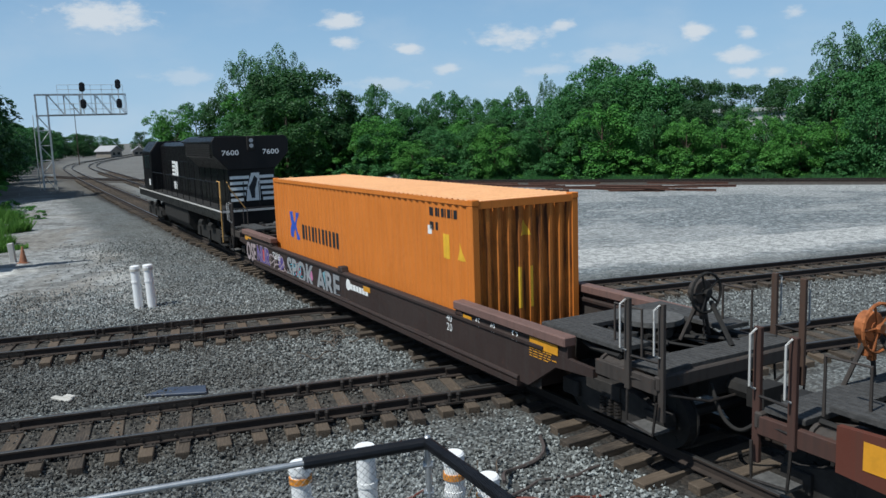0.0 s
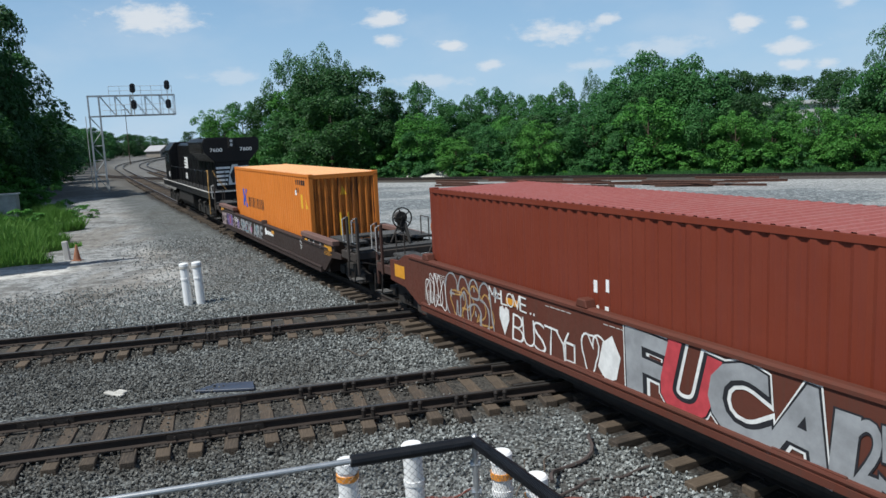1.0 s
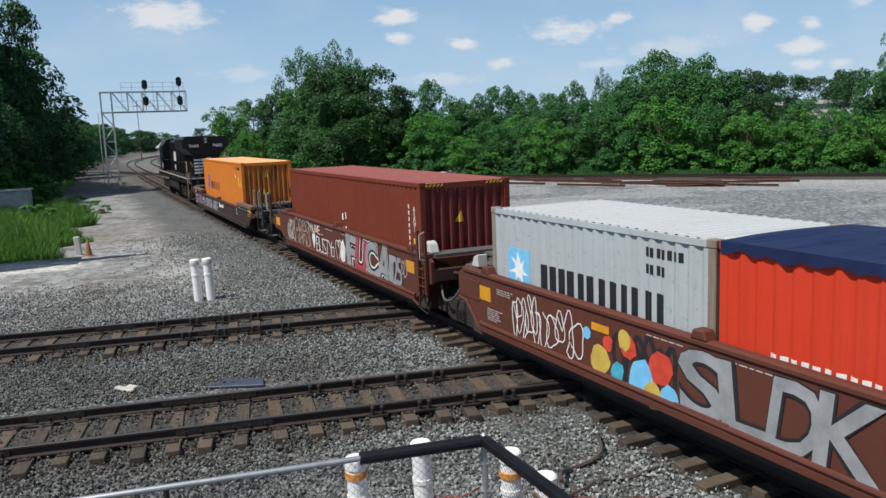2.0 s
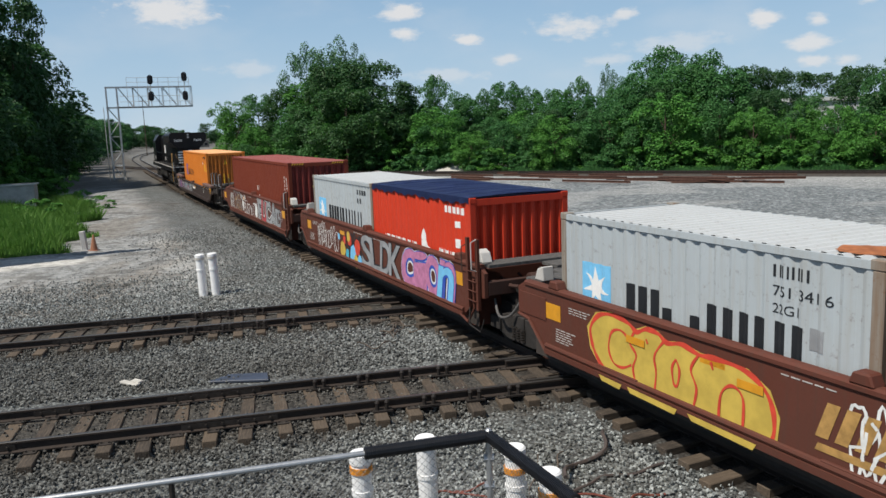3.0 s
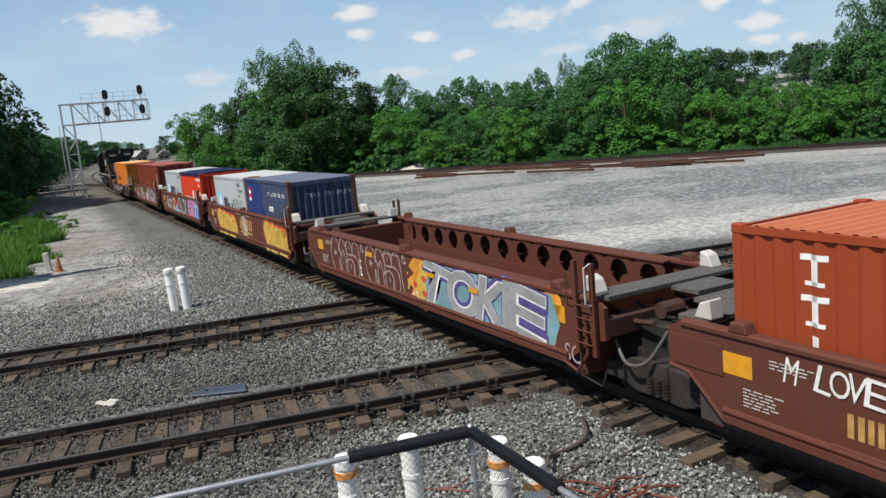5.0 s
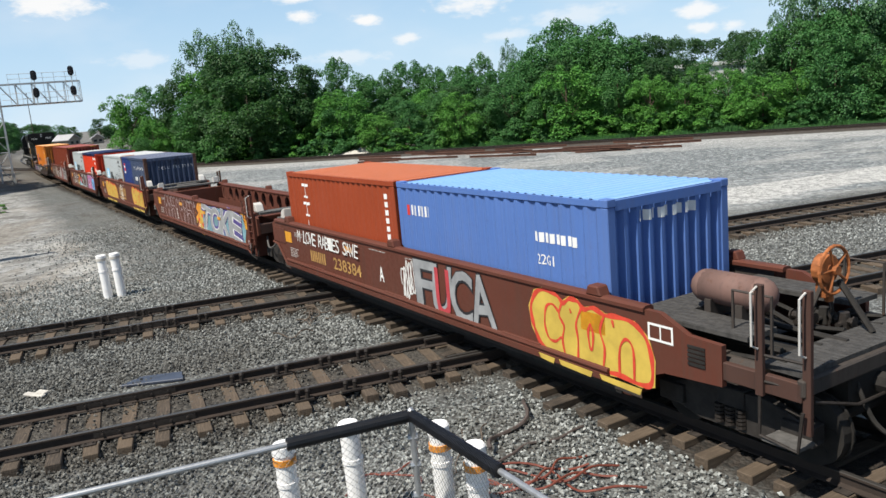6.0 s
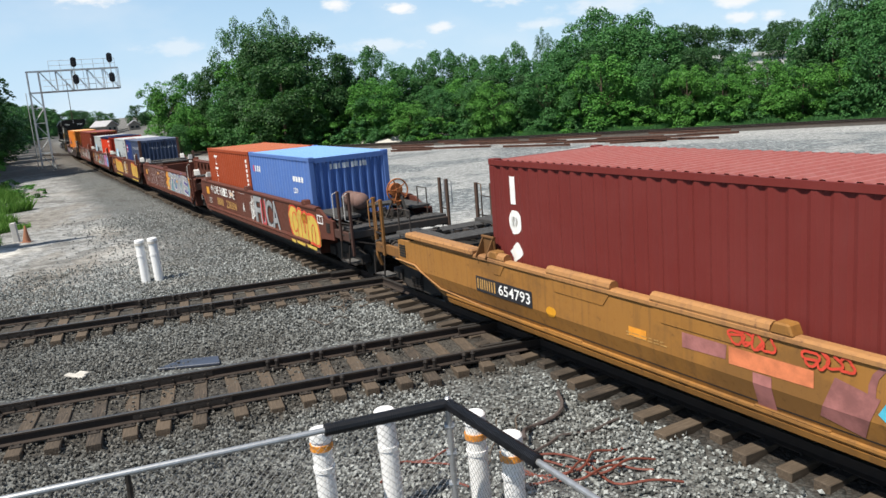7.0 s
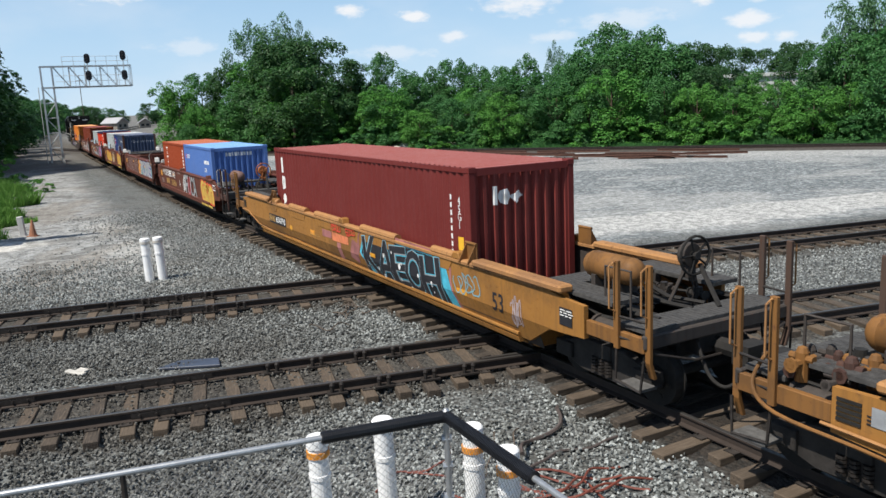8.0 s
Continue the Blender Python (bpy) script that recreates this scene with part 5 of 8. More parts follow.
def coupler_end(car, sg, mat, post_mat, tank=False, wheel=True, wheel_mat="rusty", tank_mat="cap", deck_z=1.45, x0=6.5, x1=9.15, wheel_x=9.0, vent=True):
    """The free end of a car: platform, hand brake, reservoir, posts, steps and coupler."""
    X = lambda k: x0 + (k - 6.6) / 3.5 * (x1 - x0)
    boxed("cross_beam", car, "grime", (*sorted((sg * (x1 - 0.1), sg * x1)), -1.44, 1.44, 1.04, 1.24), bevel=0.02)
    sill = {"wellyellow": "grimyellow", "wellred": "grime_red", "wellbrown": "grime"}[post_mat]
    grating(car, *sorted((sg * X(6.6), sg * X(7.35))), -1.28, 1.28, deck_z + 0.03, "grey grating platform", "deck_dark")
    grating(car, *sorted((sg * X(7.35), sg * X(9.0))), 0.75, 1.28, deck_z + 0.03, "grey grating walkway", "deck_dark")
    grating(car, *sorted((sg * X(7.35), sg * X(9.0))), -1.28, -0.75, deck_z + 0.03, "grey grating walkway", "deck_dark")
    grating(car, *sorted((sg * X(9.3), sg * X(10.0))), -1.35, 1.35, 1.26, "grey grating end platform", "deck_dark")
    boxed("draft_sill", car, "under", (*sorted((sg * X(8.4), sg * X(10.0))), -0.4, 0.4, 0.75, 1.2), bevel=0.03)
    for sy in (-1, 1):
        boxed("end_sill", car, sill, (*sorted((sg * X(8.5), sg * X(10.05))), *sorted((sy * 1.36, sy * 1.44)), 0.98, 1.2), bevel=0.01)
    for sy in (-1, 1):
        upright = sill if sy > 0 else "post_rust"
        end_post(car, sg * X(10.1), sy * 1.38, 0.62, 2.22, upright)
        end_post(car, sg * X(9.4), sy * 1.46, 0.95, 2.22, upright)
        handrail(car, sg * X(10.1), sy * 1.42, 1.5, 2.2, "whitepaint" if post_mat != "wellyellow" else "capyellow", 0.1)
        handrail(car, sg * X(9.4), sy * 1.5, 1.5, 2.2, "whitepaint" if post_mat != "wellyellow" else "capyellow", 0.1)
        # ledger bars between the posts, and the ribbed vent let into the end box
        for z in (1.12, 1.42):
            bm = bmesh.new()
            tube(bm, (sg * X(9.4), sy * 1.45, z), (sg * X(10.1), sy * 1.39, z), 0.018, 6)
            part("rung", bm, "bolt", car)
        boxed("tread", car, "deck", (*sorted((sg * X(9.45), sg * X(10.05))), *sorted((sy * 1.2, sy * 1.5)), 0.44, 0.475))
        if sy > 0 and vent:
            bm = bmesh.new()
            for k in range(5):
                box(bm, *sorted((sg * X(8.05), sg * X(8.4))), 1.462, 1.474, 1.06 + 0.055 * k, 1.095 + 0.055 * k)
            part("vent", bm, "under", car, "dark louvred vent")
        bm = bmesh.new()
        pipe(bm, [(sg * X(9.4), sy * 1.47, 0.95), (sg * X(9.42), sy * 1.5, 0.5), (sg * X(10.05), sy * 1.5, 0.45), (sg * X(10.1), sy * 1.47, 0.9)], 0.022, 6)
        part("stirrup", bm, "bolt", car)
        bm = bmesh.new()
        xa, xb = sorted((sg * X(8.55), sg * X(9.2)))
        tube(bm, (xa, sy * 1.22, 1.08), (xb, sy * 1.22, 1.08), 0.15, 14)
        for x in (xa, xb):
            tube(bm, (x - 0.025, sy * 1.22, 1.08), (x + 0.025, sy * 1.22, 1.08), 0.185, 14)
        tube(bm, (xa, sy * 1.22, 1.08), (xa - sg * 0.5, sy * 1.1, 1.02), 0.03, 6)
        part("brake_cylinder", bm, "under" if sy < 0 else "grime", car, "flanged brake cylinder")
    bm = bmesh.new()
    tube(bm, (sg * X(10.0), 0, 0.86), (sg * X(10.75), 0, 0.86), 0.13, 8)
    box(bm, *sorted((sg * X(10.55), sg * X(10.9))), -0.22, 0.2, 0.72, 1.02)
    part("coupler", bm, "under", car, bevel=0.0)
    bm = bmesh.new()
    pipe(bm, eased([(sg * X(10.0), 0.4, 0.95), (sg * X(10.3), 0.42, 0.55), (sg * X(10.6), 0.35, 0.42), (sg * X(10.85), 0.2, 0.6)]), 0.028, 8)
    part("air_hose", bm, "under", car)
    if tank:
        bm = bmesh.new()
        xa, xb = sorted((sg * X(7.45), sg * X(8.5)))
        tube(bm, (xa, 0.55, 1.80), (xb, 0.55, 1.80), 0.22, 18)
        ball(bm, (xa, 0.55, 1.80), 0.22, 1.0, 16)
        ball(bm, (xb, 0.55, 1.80), 0.22, 1.0, 16)
        part("reservoir_tank", bm, tank_mat, car, "rounded air reservoir", smooth=True)
        for k in (0.2, 0.8):
            x = xa + (xb - xa) * k
            boxed("tank_saddle", car, "grime", (x - 0.05, x + 0.05, 0.34, 0.76, deck_z, 1.68))
    if wheel:
        bm = bmesh.new()
        cx, cy, cz, r = sg * X(wheel_x), -0.35, 2.0, 0.30
        n = 20
        for i in range(n):
            a, b2 = math.tau * i / n, math.tau * (i + 1) / n
            tube(bm, (cx, cy + r * math.cos(a), cz + r * math.sin(a)), (cx, cy + r * math.cos(b2), cz + r * math.sin(b2)), 0.022, 6)
        for i in range(5):
            a = math.tau * i / 5
            tube(bm, (cx, cy, cz), (cx, cy + r * math.cos(a), cz + r * math.sin(a)), 0.018, 6)
        tube(bm, (cx - 0.06, cy, cz), (cx + 0.06, cy, cz), 0.06, 8)
        part("hand_brake_wheel", bm, wheel_mat, car, "spoked hand brake wheel")
        bm = bmesh.new()
        tube(bm, (cx + 0.05, cy, cz), (cx + 0.20, cy, cz), 0.19, 14)
        tube(bm, (cx + 0.10, cy, cz - 0.1), (cx + 0.10, cy - 0.05, cz - 0.42), 0.06, 8)
        box(bm, cx + 0.06, cx + 0.2, cy - 0.09, cy + 0.09, cz - 0.36, cz - 0.1)
        part("brake_housing", bm, "grime" if wheel_mat == "under" else wheel_mat, car, bevel=0.01)
        for dy in (-0.2, 0.2):
            bm = bmesh.new()
            tube(bm, (cx + 0.12, cy + dy * 0.4, cz - 0.2), (cx + 0.12 + 0.1, cy + dy * 1.5, 1.28), 0.03, 6)
            part("brake_stand", bm, "grime", car)
        bm = bmesh.new()
        for k in range(9):
            z = cz - 0.36 - 0.075 * k
            tube(bm, (cx + 0.08 + 0.02 * (k % 2), cy - 0.05, z), (cx + 0.10 - 0.02 * (k % 2), cy - 0.05, z - 0.07), 0.016, 5)
        part("brake_chain", bm, "bolt", car)
        bm = bmesh.new()
        tube(bm, (cx - 0.5, cy, 1.3), (cx, cy - 0.1, 1.85), 0.04, 6)
        part("brake_strut", bm, "under", car)
    # braced frame under the platform, and low foot boards
    for sy in (-1, 1):
        bm = bmesh.new()
        tube(bm, (sg * X(8.6), sy * 0.5, 1.1), (sg * X(10.0), sy * 1.3, 1.14), 0.06, 6)
        part("diagonal_brace", bm, "grime", car)
        bm = bmesh.new()
        pipe(bm, [(sg * X(9.25), sy * 1.1, 1.3), (sg * X(9.25), sy * 1.1, 1.98), (sg * X(8.55), sy * 1.1, 1.98), (sg * X(8.55), sy * 1.1, deck_z)], 0.02, 6)
        part("platform_rail", bm, "grime", car)
    bm = bmesh.new()
    pipe(bm, [(sg * X(10.12), -1.3, 0.98), (sg * X(10.2), -0.6, 0.78), (sg * X(10.2), 0.6, 0.78), (sg * X(10.12), 1.3, 0.98)], 0.02, 6)
    part("uncoupling_lever", bm, "bolt", car)
    rnd = random.Random(int(sg * 7 + len(post_mat)))
    for k in range(7):
        bm = bmesh.new()
        y0 = -1.1 + 0.36 * k
        xa = sg * X(rnd.uniform(6.9, 7.6))
        xb = sg * X(rnd.uniform(8.8, 9.7))
        pipe(bm, [(xa, y0, 1.36), ((xa + xb) / 2, y0 + 0.12, 1.22 + rnd.uniform(-.05, .08)), (xb, y0 + rnd.uniform(-.2, .2), 1.28)], rnd.uniform(0.018, 0.045), 6)
        part("brake_pipe", bm, "under", car)
    valves(car, sg * X(7.5), sg * X(9.2), -0.65, 0.65, 1.2, 6, ("under", "grime", "bolt"), int(sg * 5 + len(post_mat) + 40))


def amber(car, x, z, w=0.42, h=0.2, off=1.463):
    flat("reflector", [rect(-w / 2, w / 2, -h / 2, h / 2)], "amber", car, facing("side", x, z, off))


def small_print(car, x, z, n, w=0.55, mat="stencil", off=1.463, lh=0.042):
    """Stencilled lines too small to read, as bars."""
    rnd = random.Random(int(x * 31 + n))
    polys = []
    for i in range(n):
        u = 0.0
        while u < w * rnd.uniform(0.65, 1.0):
            k = rnd.uniform(0.05, 0.14)
            polys.append(rect(u, u + k, -i * lh - lh * 0.36, -i * lh))
            u += k + 0.03
    tagged(flat("stencil", polys, mat, car, facing("side", x, z, off)), kind="stuff")


S = lambda x, z, off=1.464: facing("side", x, z, off)

# units of the articulated car, from the front
CENTRES = (-13.75, -29.45, -45.1, -60.8, -76.45)
units = []
for i_, c_ in enumerate(CENTRES):
    lab = ("brown-red well car unit with silver and crimson graffiti", "brown-red well car unit covered in colourful graffiti",
           "brown-red well car unit with yellow bubble graffiti", "empty brown-red well car unit with grey and violet graffiti",
           "brown-red well car unit with white and yellow graffiti")[i_]
    u_ = well_unit(lab, M["wellred"], "coupler" if i_ == 0 else "joint", "coupler" if i_ == 4 else "joint", holes=(i_ == 3), cap=M["wellred"])
    MOVERS.append((u_, c_, 0.0))
    units.append(u_)
    if i_ < 4:
        bogie(u_, -7.84)
    amber(u_, -5.9, 1.25, 0.5, 0.28)
    amber(u_, 6.0, 1.25, 0.5, 0.28) if i_ else None
    amber(u_, 2.2, 1.35, 0.45, 0.12)
    small_print(u_, 5.5, 1.42, 3, 0.7)
    small_print(u_, 6.05 if i_ == 0 else 5.9, 0.98, 6, 0.6)
    small_print(u_, 1.1, 1.5, 1, 0.9)
    small_print(u_, -0.5, 1.5, 1, 0.9)
coupler_end(units[0], 1, M["wellred"], "wellred", tank=False, wheel=True, wheel_mat="rusty", wheel_x=9.7, vent=False)
amber(units[0], 7.5, 1.18, 0.6, 0.3)
bogie(units[0], 7.9)
coupler_end(units[4], -1, M["wellred"], "wellred", tank=True, wheel=True, wheel_mat="rusty", tank_mat="cap")
bogie(units[4], -7.9)
flat("stencil_frame", [rect(0, 0.42, 0, 0.03), rect(0, 0.42, 0.2, 0.23), rect(0, 0.03, 0.03, 0.2), rect(0.39, 0.42, 0.03, 0.2), rect(0.2, 0.22, 0.03, 0.2)], "white", units[4], S(-6.95, 1.24))

# graffiti, first unit
u = units[0]
scribble("graffiti_scrawl", 3, "spray_white", u, S(5.95, 0.62), 0.95, 0.8, 0.013, 5)
sprayed("graffiti_outline", HOLLOW, "spray_silver", u, S(5.0, 0.6), 2.1, 0.95, 0.022)
scribble("graffiti_bubble", 18, "gold", u, S(4.6, 0.6), 1.6, 0.8, 0.018, 4, 1.6)
flats("graffiti_dash", [rect(0.26, 0.42, 0.09, 0.12), rect(0.26, 0.42, 0.17, 0.20), rect(1.45, 1.49, 0.0, 0.04), rect(1.56, 1.60, 0.0, 0.04)], "spray_white", u, S(3.05, 1.24), 0.002)
tag("graffiti_letter", "M LOVE", u, S(3.05, 1.24), 1.35, 0.28, [("spray_white", -0.008, 0.002)], 72, 1.0)
flat("graffiti_heart", [[(0, 0), (0.18, 0.32), (0.17, 0.5), (0.06, 0.55), (0, 0.48), (-0.06, 0.55), (-0.17, 0.5), (-0.18, 0.32)]], "spray_white", u, S(2.5, 0.68))
tag("graffiti_letter", "BUSTY", u, S(2.2, 0.64), 1.8, 0.52, [("spray_white", -0.02, 0.002)], 73)
flat("graffiti_square", [rect(0, 0.3, 0, 0.04), rect(0, 0.3, 0.3, 0.34), rect(0, 0.04, 0, 0.34), rect(0.26, 0.3, 0, 0.34)], "spray_white", u, S(0.55, 0.66))
flat("graffiti_star", [[(0, 0.2), (0.2, 0), (0.45, 0.1), (0.55, 0.45), (0.35, 0.75), (0.12, 0.6)]], "spray_white", u, S(-0.35, 0.6))
scribble("graffiti_scrawl", 21, "spray_white", u, S(0.0, 0.62), 0.6, 0.8, 0.016, 2)
tag("graffiti_letter", "FUCA", u, S(-1.05, 0.56), 3.4, 0.98, [("spray_white", 0.11, 0.001), ("spray_black", 0.075, 0.004)], 4)
tag("graffiti_letter", "F CA", u, S(-1.05, 0.56), 3.4, 0.98, [("spray_silver", 0.035, 0.008)], 4)
tag("graffiti_letter", " U  ", u, S(-1.05, 0.56), 3.4, 0.98, [("spray_crimson", 0.035, 0.0085)], 4)
piece("graffiti_number", "125", u, S(-4.5, 0.66), 0.85, 0.72, "spray_silver", "spray_black")
scribble("graffiti_scrawl", 5, "spray_lilac", u, S(-5.2, 0.9), 0.45, 0.5, 0.02, 3)
scribble("graffiti_scrawl", 6, "spray_silver", u, S(-4.6, 0.45), 0.7, 0.3, 0.02, 3)
lettering("stencil_number", "125 T", "white", u, S(-6.35, 1.2), 0.32, 0.12)
# second unit
u = units[1]
scribble("graffiti_bubble", 31, "spray_white", u, S(4.9, 0.6), 0.85, 0.95, 0.013, 5)
scribble("graffiti_scrawl", 32, "spray_white", u, S(4.2, 0.62), 1.5, 0.85, 0.013, 6)
for k_, (a_, b_, r_, mm_) in enumerate(((2.2, 0.85, 0.24, "spray_yellow"), (2.0, 1.15, 0.13, "spray_red"), (1.75, 0.75, 0.17, "spray_cyan"), (1.5, 1.2, 0.18, "spray_red"), (1.2, 0.8, 0.3, "skyblue"),
                                        (0.8, 1.05, 0.25, "spray_red"), (0.95, 0.62, 0.2, "spray_yellow"), (2.55, 1.2, 0.11, "skyblue"), (1.6, 1.3, 0.16, "spray_yellow"), (0.6, 0.7, 0.18, "skyblue"))):
    flat("graffiti_dot", [blob(0, 0, r_, 14, 1, k_)], mm_, u, S(a_, b_, 1.464 + 0.0006 * k_), 0.002)
scribble("graffiti_scrawl", 33, "spray_black", u, S(1.8, 0.55), 1.3, 0.9, 0.04, 6, 1.4)
piece("graffiti_word", "SLDK", u, S(0.35, 0.6), 2.9, 0.92, "spray_silver", "spray_black")
piece("graffiti_word", "cion", u, S(-2.75, 0.6), 3.0, 0.95, "spray_pink", "emblem", "spray_white")
piece("graffiti_letter", "n", u, S(-4.85, 0.6, 1.475), 0.85, 0.8, "skyblue", "emblem")
# third unit
u = units[2]
throw_up(u, S(4.88, 0.56), 3.7, 0.98)
amber(u, 3.75, 1.26, 0.42, 0.11, 1.476)
amber(u, 1.55, 1.2, 0.42, 0.11, 1.476)
flat("painted_wordmark", [[(a + 0.35 * b, b) for a, b in q] for q in strokes(2.0, 0.42, 4, 0.40)] + [[(0.0, -0.16), (1.9, -0.16), (1.94, -0.07), (0.04, -0.07)]], "gold", u, S(0.6, 0.92))
scribble("graffiti_scrawl", 44, "spray_white", u, S(0.15, 0.6), 0.75, 0.95, 0.02, 5)
throw_up(u, S(-3.25, 0.56), 3.2, 0.98)
# fourth unit
u = units[3]
sprayed("graffiti_outline", HOLLOW, "spray_lilac", u, S(5.05, 0.6), 2.3, 0.98, 0.02)
sprayed("graffiti_outline", HOLLOW, "spray_lilac", u, S(2.45, 0.6), 2.3, 0.98, 0.02)
lettering("graffiti_letter", "E", "spray_white", u, S(2.85, 0.72, 1.48), 0.12, 0.42)
flat("graffiti_flame", [[(0, 0.0), (0.9, -0.1), (1.4, 0.5), (1.2, 1.05), (0.5, 1.1), (0.15, 0.85), (0.4, 0.7), (0.0, 0.5), (0.3, 0.35)]], "spray_orange", u, S(-0.05, 0.5), 0.002)
flat("graffiti_flame", [blob(0.75, 0.35, 0.32, 16, 1, 51), blob(0.9, 0.8, 0.22, 16, 1, 52)], "spray_yellow", u, S(-0.05, 0.5, 1.466), 0.002)
flat("graffiti_ground", [[(0, 0.1), (4.6, 0.05), (4.9, 0.6), (4.7, 1.08), (0.3, 1.1), (-0.1, 0.6)]], "spray_teal", u, S(-1.1, 0.45, 1.468), 0.002)
tag("graffiti_letter", "TOKE", u, S(-1.05, 0.6, 1.472), 4.45, 0.95, [("spray_purple", 0.10, 0.001), ("spray_white", 0.045, 0.004), ("spray_silver", 0.022, 0.008)], 14, 1.4)
amber(u, -1.35, 1.28, 0.36, 0.1, 1.496)
amber(u, -3.2, 1.22, 0.36, 0.1, 1.496)
for k_ in range(16):
    rr_ = random.Random(500 + k_)
    flat("graffiti_spatter", [blob(0, 0, rr_.uniform(0.04, 0.12), 12, 0.8, 500 + k_)], ("spray_red", "spray_orange", "spray_yellow")[k_ % 3], u, S(-0.0 - rr_.uniform(0, 1.0), rr_.uniform(0.62, 1.5), 1.4682 + 0.0006 * k_), 0.0004)
for k_ in range(8):
    flat("graffiti_fade", [blob(0, 0, 0.16 + 0.03 * (k_ % 3), 14, 0.8, 200 + k_)], "spray_teal", u, S(-1.5 - 0.5 * k_, 0.66 + 0.1 * (k_ % 2), 1.4715), 0.002)
flat("graffiti_flame", [blob(0.2, 0.5, 0.42, 18, 1.15, 61), blob(0.45, 0.9, 0.25, 16, 1, 62)], "spray_orange", u, S(-5.35, 0.5), 0.002)
lettering("graffiti_word", "12", "spray_white", u, S(-0.35, 0.48, 1.47), 0.28, 0.32)
lettering("graffiti_word", "SC", "spray_lilac", u, S(-6.1, 0.5, 1.47), 0.4, 0.3)
# fifth unit
u = units[4]
tag("graffiti_letter", "M LOVE RABIES SAVE", u, S(5.3, 1.2), 3.7, 0.32, [("spray_white", 0.0, 0.002)], 71, 1.0)
flat("painted_wordmark", strokes(0.95, 0.27, 4, 0.38), "gold", u, S(4.5, 0.8))
lettering("unit_number", "238384", "gold", u, S(3.1, 0.78), 1.5, 0.28, 0.01)
lettering("unit_letter", "A", "white", u, S(0.7, 0.85), 0.2, 0.32, 0.02)
scribble("graffiti_scrawl", 71, "spray_white", u, S(-0.3, 0.6), 0.5, 0.9, 0.016, 5)
piece("graffiti_word", "FUCA", u, S(-0.9, 0.58), 2.55, 0.95, "spray_silver", "spray_black")
lettering("graffiti_letter", "U", "spray_crimson", u, S(-1.62, 0.52, 1.474), 0.5, 0.95, 0.03)
throw_up(u, S(-4.5, 0.58), 2.5, 0.98)

# the dark brown car behind the locomotive
car0 = well_unit("dark brown well car with graffiti along its flank", M["wellbrown"], "coupler", "coupler", top=1.08, low=0.36, cap=M["wellbrown"], group="single well cars", xw=8.1)
MOVERS.append((car0, 8.0, 0.0))
for sg_ in (-1, 1):
    for sy_ in (-1, 1):
        boxed("end_chord", car0, "cap", (*sorted((sg_ * 5.8, sg_ * 9.2)), *sorted((sy_ * 1.28, sy_ * 1.52)), 1.22, 1.38), "sun-bleached brown end chord", bevel=0.02)
        boxed("end_panel", car0, "wellbrown", (*sorted((sg_ * 5.8, sg_ * 9.2)), *sorted((sy_ * 1.385, sy_ * 1.455)), 0.95, 1.22))
    coupler_end(car0, sg_, M["wellbrown"], "wellbrown", tank=False, vent=False, wheel=sg_ < 0, wheel_mat="under", deck_z=1.36, x0=8.3, x1=11.1)
    bogie(car0, sg_ * 9.75)
    bm_ = bmesh.new()
    tube(bm_, (sg_ * 9.3, -0.15, 1.42), (sg_ * 9.3, -0.15, 1.5), 0.48, 22)
    part("centre_plate", bm_, "deck", car0, "round worn steel plate")
amber(car0, -6.2, 1.12, 0.4, 0.1, 1.47)
amber(car0, -8.6, 1.12, 0.75, 0.16, 1.47)
amber(car0, -1.6, 0.92, 0.4, 0.12, 1.468)
amber(car0, 8.6, 1.12, 0.75, 0.16, 1.47)
small_print(car0, -8.2, 1.02, 4, 0.7, "amber")
lettering("stencil_number", "53", "white", car0, S(-7.7, 1.03), 0.18, 0.16)
lettering("stencil_number", "48", "white", car0, S(-7.0, 1.03), 0.18, 0.16)
lettering("stencil_number", "45", "white", car0, S(-6.5, 1.03), 0.18, 0.16)
lettering("stencil_number", "40", "white", car0, S(-5.45, 0.92), 0.2, 0.15)
lettering("stencil_number", "20", "white", car0, S(-5.45, 0.74), 0.2, 0.15)
lettering("car_number", "72605", "white", car0, S(5.8, 0.76), 0.75, 0.2, 0.01)
flat("painted_wordmark", [blob(0.1, 0.1, 0.14, 14), *word_blocks(1.3, 0.14, (1.2, 1, 1, 1, 1, 1, 1), 0.2)[1:]], "white", car0, S(-0.35, 0.76))
for k_, (x_, w_, f_, o_) in enumerate(((8.9, 1.2, "spray_lilac", "spray_black"), (7.6, 1.5, "spray_purple", "spray_lilac"), (4.4, 2.4, "spray_silver", "spray_black"), (1.9, 1.8, "spray_silver", "spray_black"))):
    lettering("graffiti_word", ("OSE", "NUR", "SPOK", "ARE")[k_], o_, car0, S(x_, 0.34), w_, 0.68, 0.07, 0.003)
    lettering("graffiti_word", ("OSE", "NUR", "SPOK", "ARE")[k_], f_, car0, S(x_ - 0.03, 0.37), w_ - 0.06, 0.62, 0.03, 0.006)
for k_, (a_, r_, mm_) in enumerate(((3.4, 0.3, "spray_crimson"), (2.4, 0.26, "spray_pink"), (1.2, 0.32, "spray_teal"), (5.0, 0.28, "spray_purple"), (6.9, 0.26, "spray_crimson"))):
    flat("graffiti_patch", [blob(0, 0, r_, 16, 0.8, 7 + k_)], mm_, car0, S(a_, 0.7), 0.001)
scribble("graffiti_scrawl", 81, "spray_lilac", car0, S(6.6, 0.4), 2.4, 0.5, 0.02, 5)
scribble("graffiti_scrawl", 82, "spray_cyan", car0, S(4.0, 0.5), 1.2, 0.4, 0.02, 3)


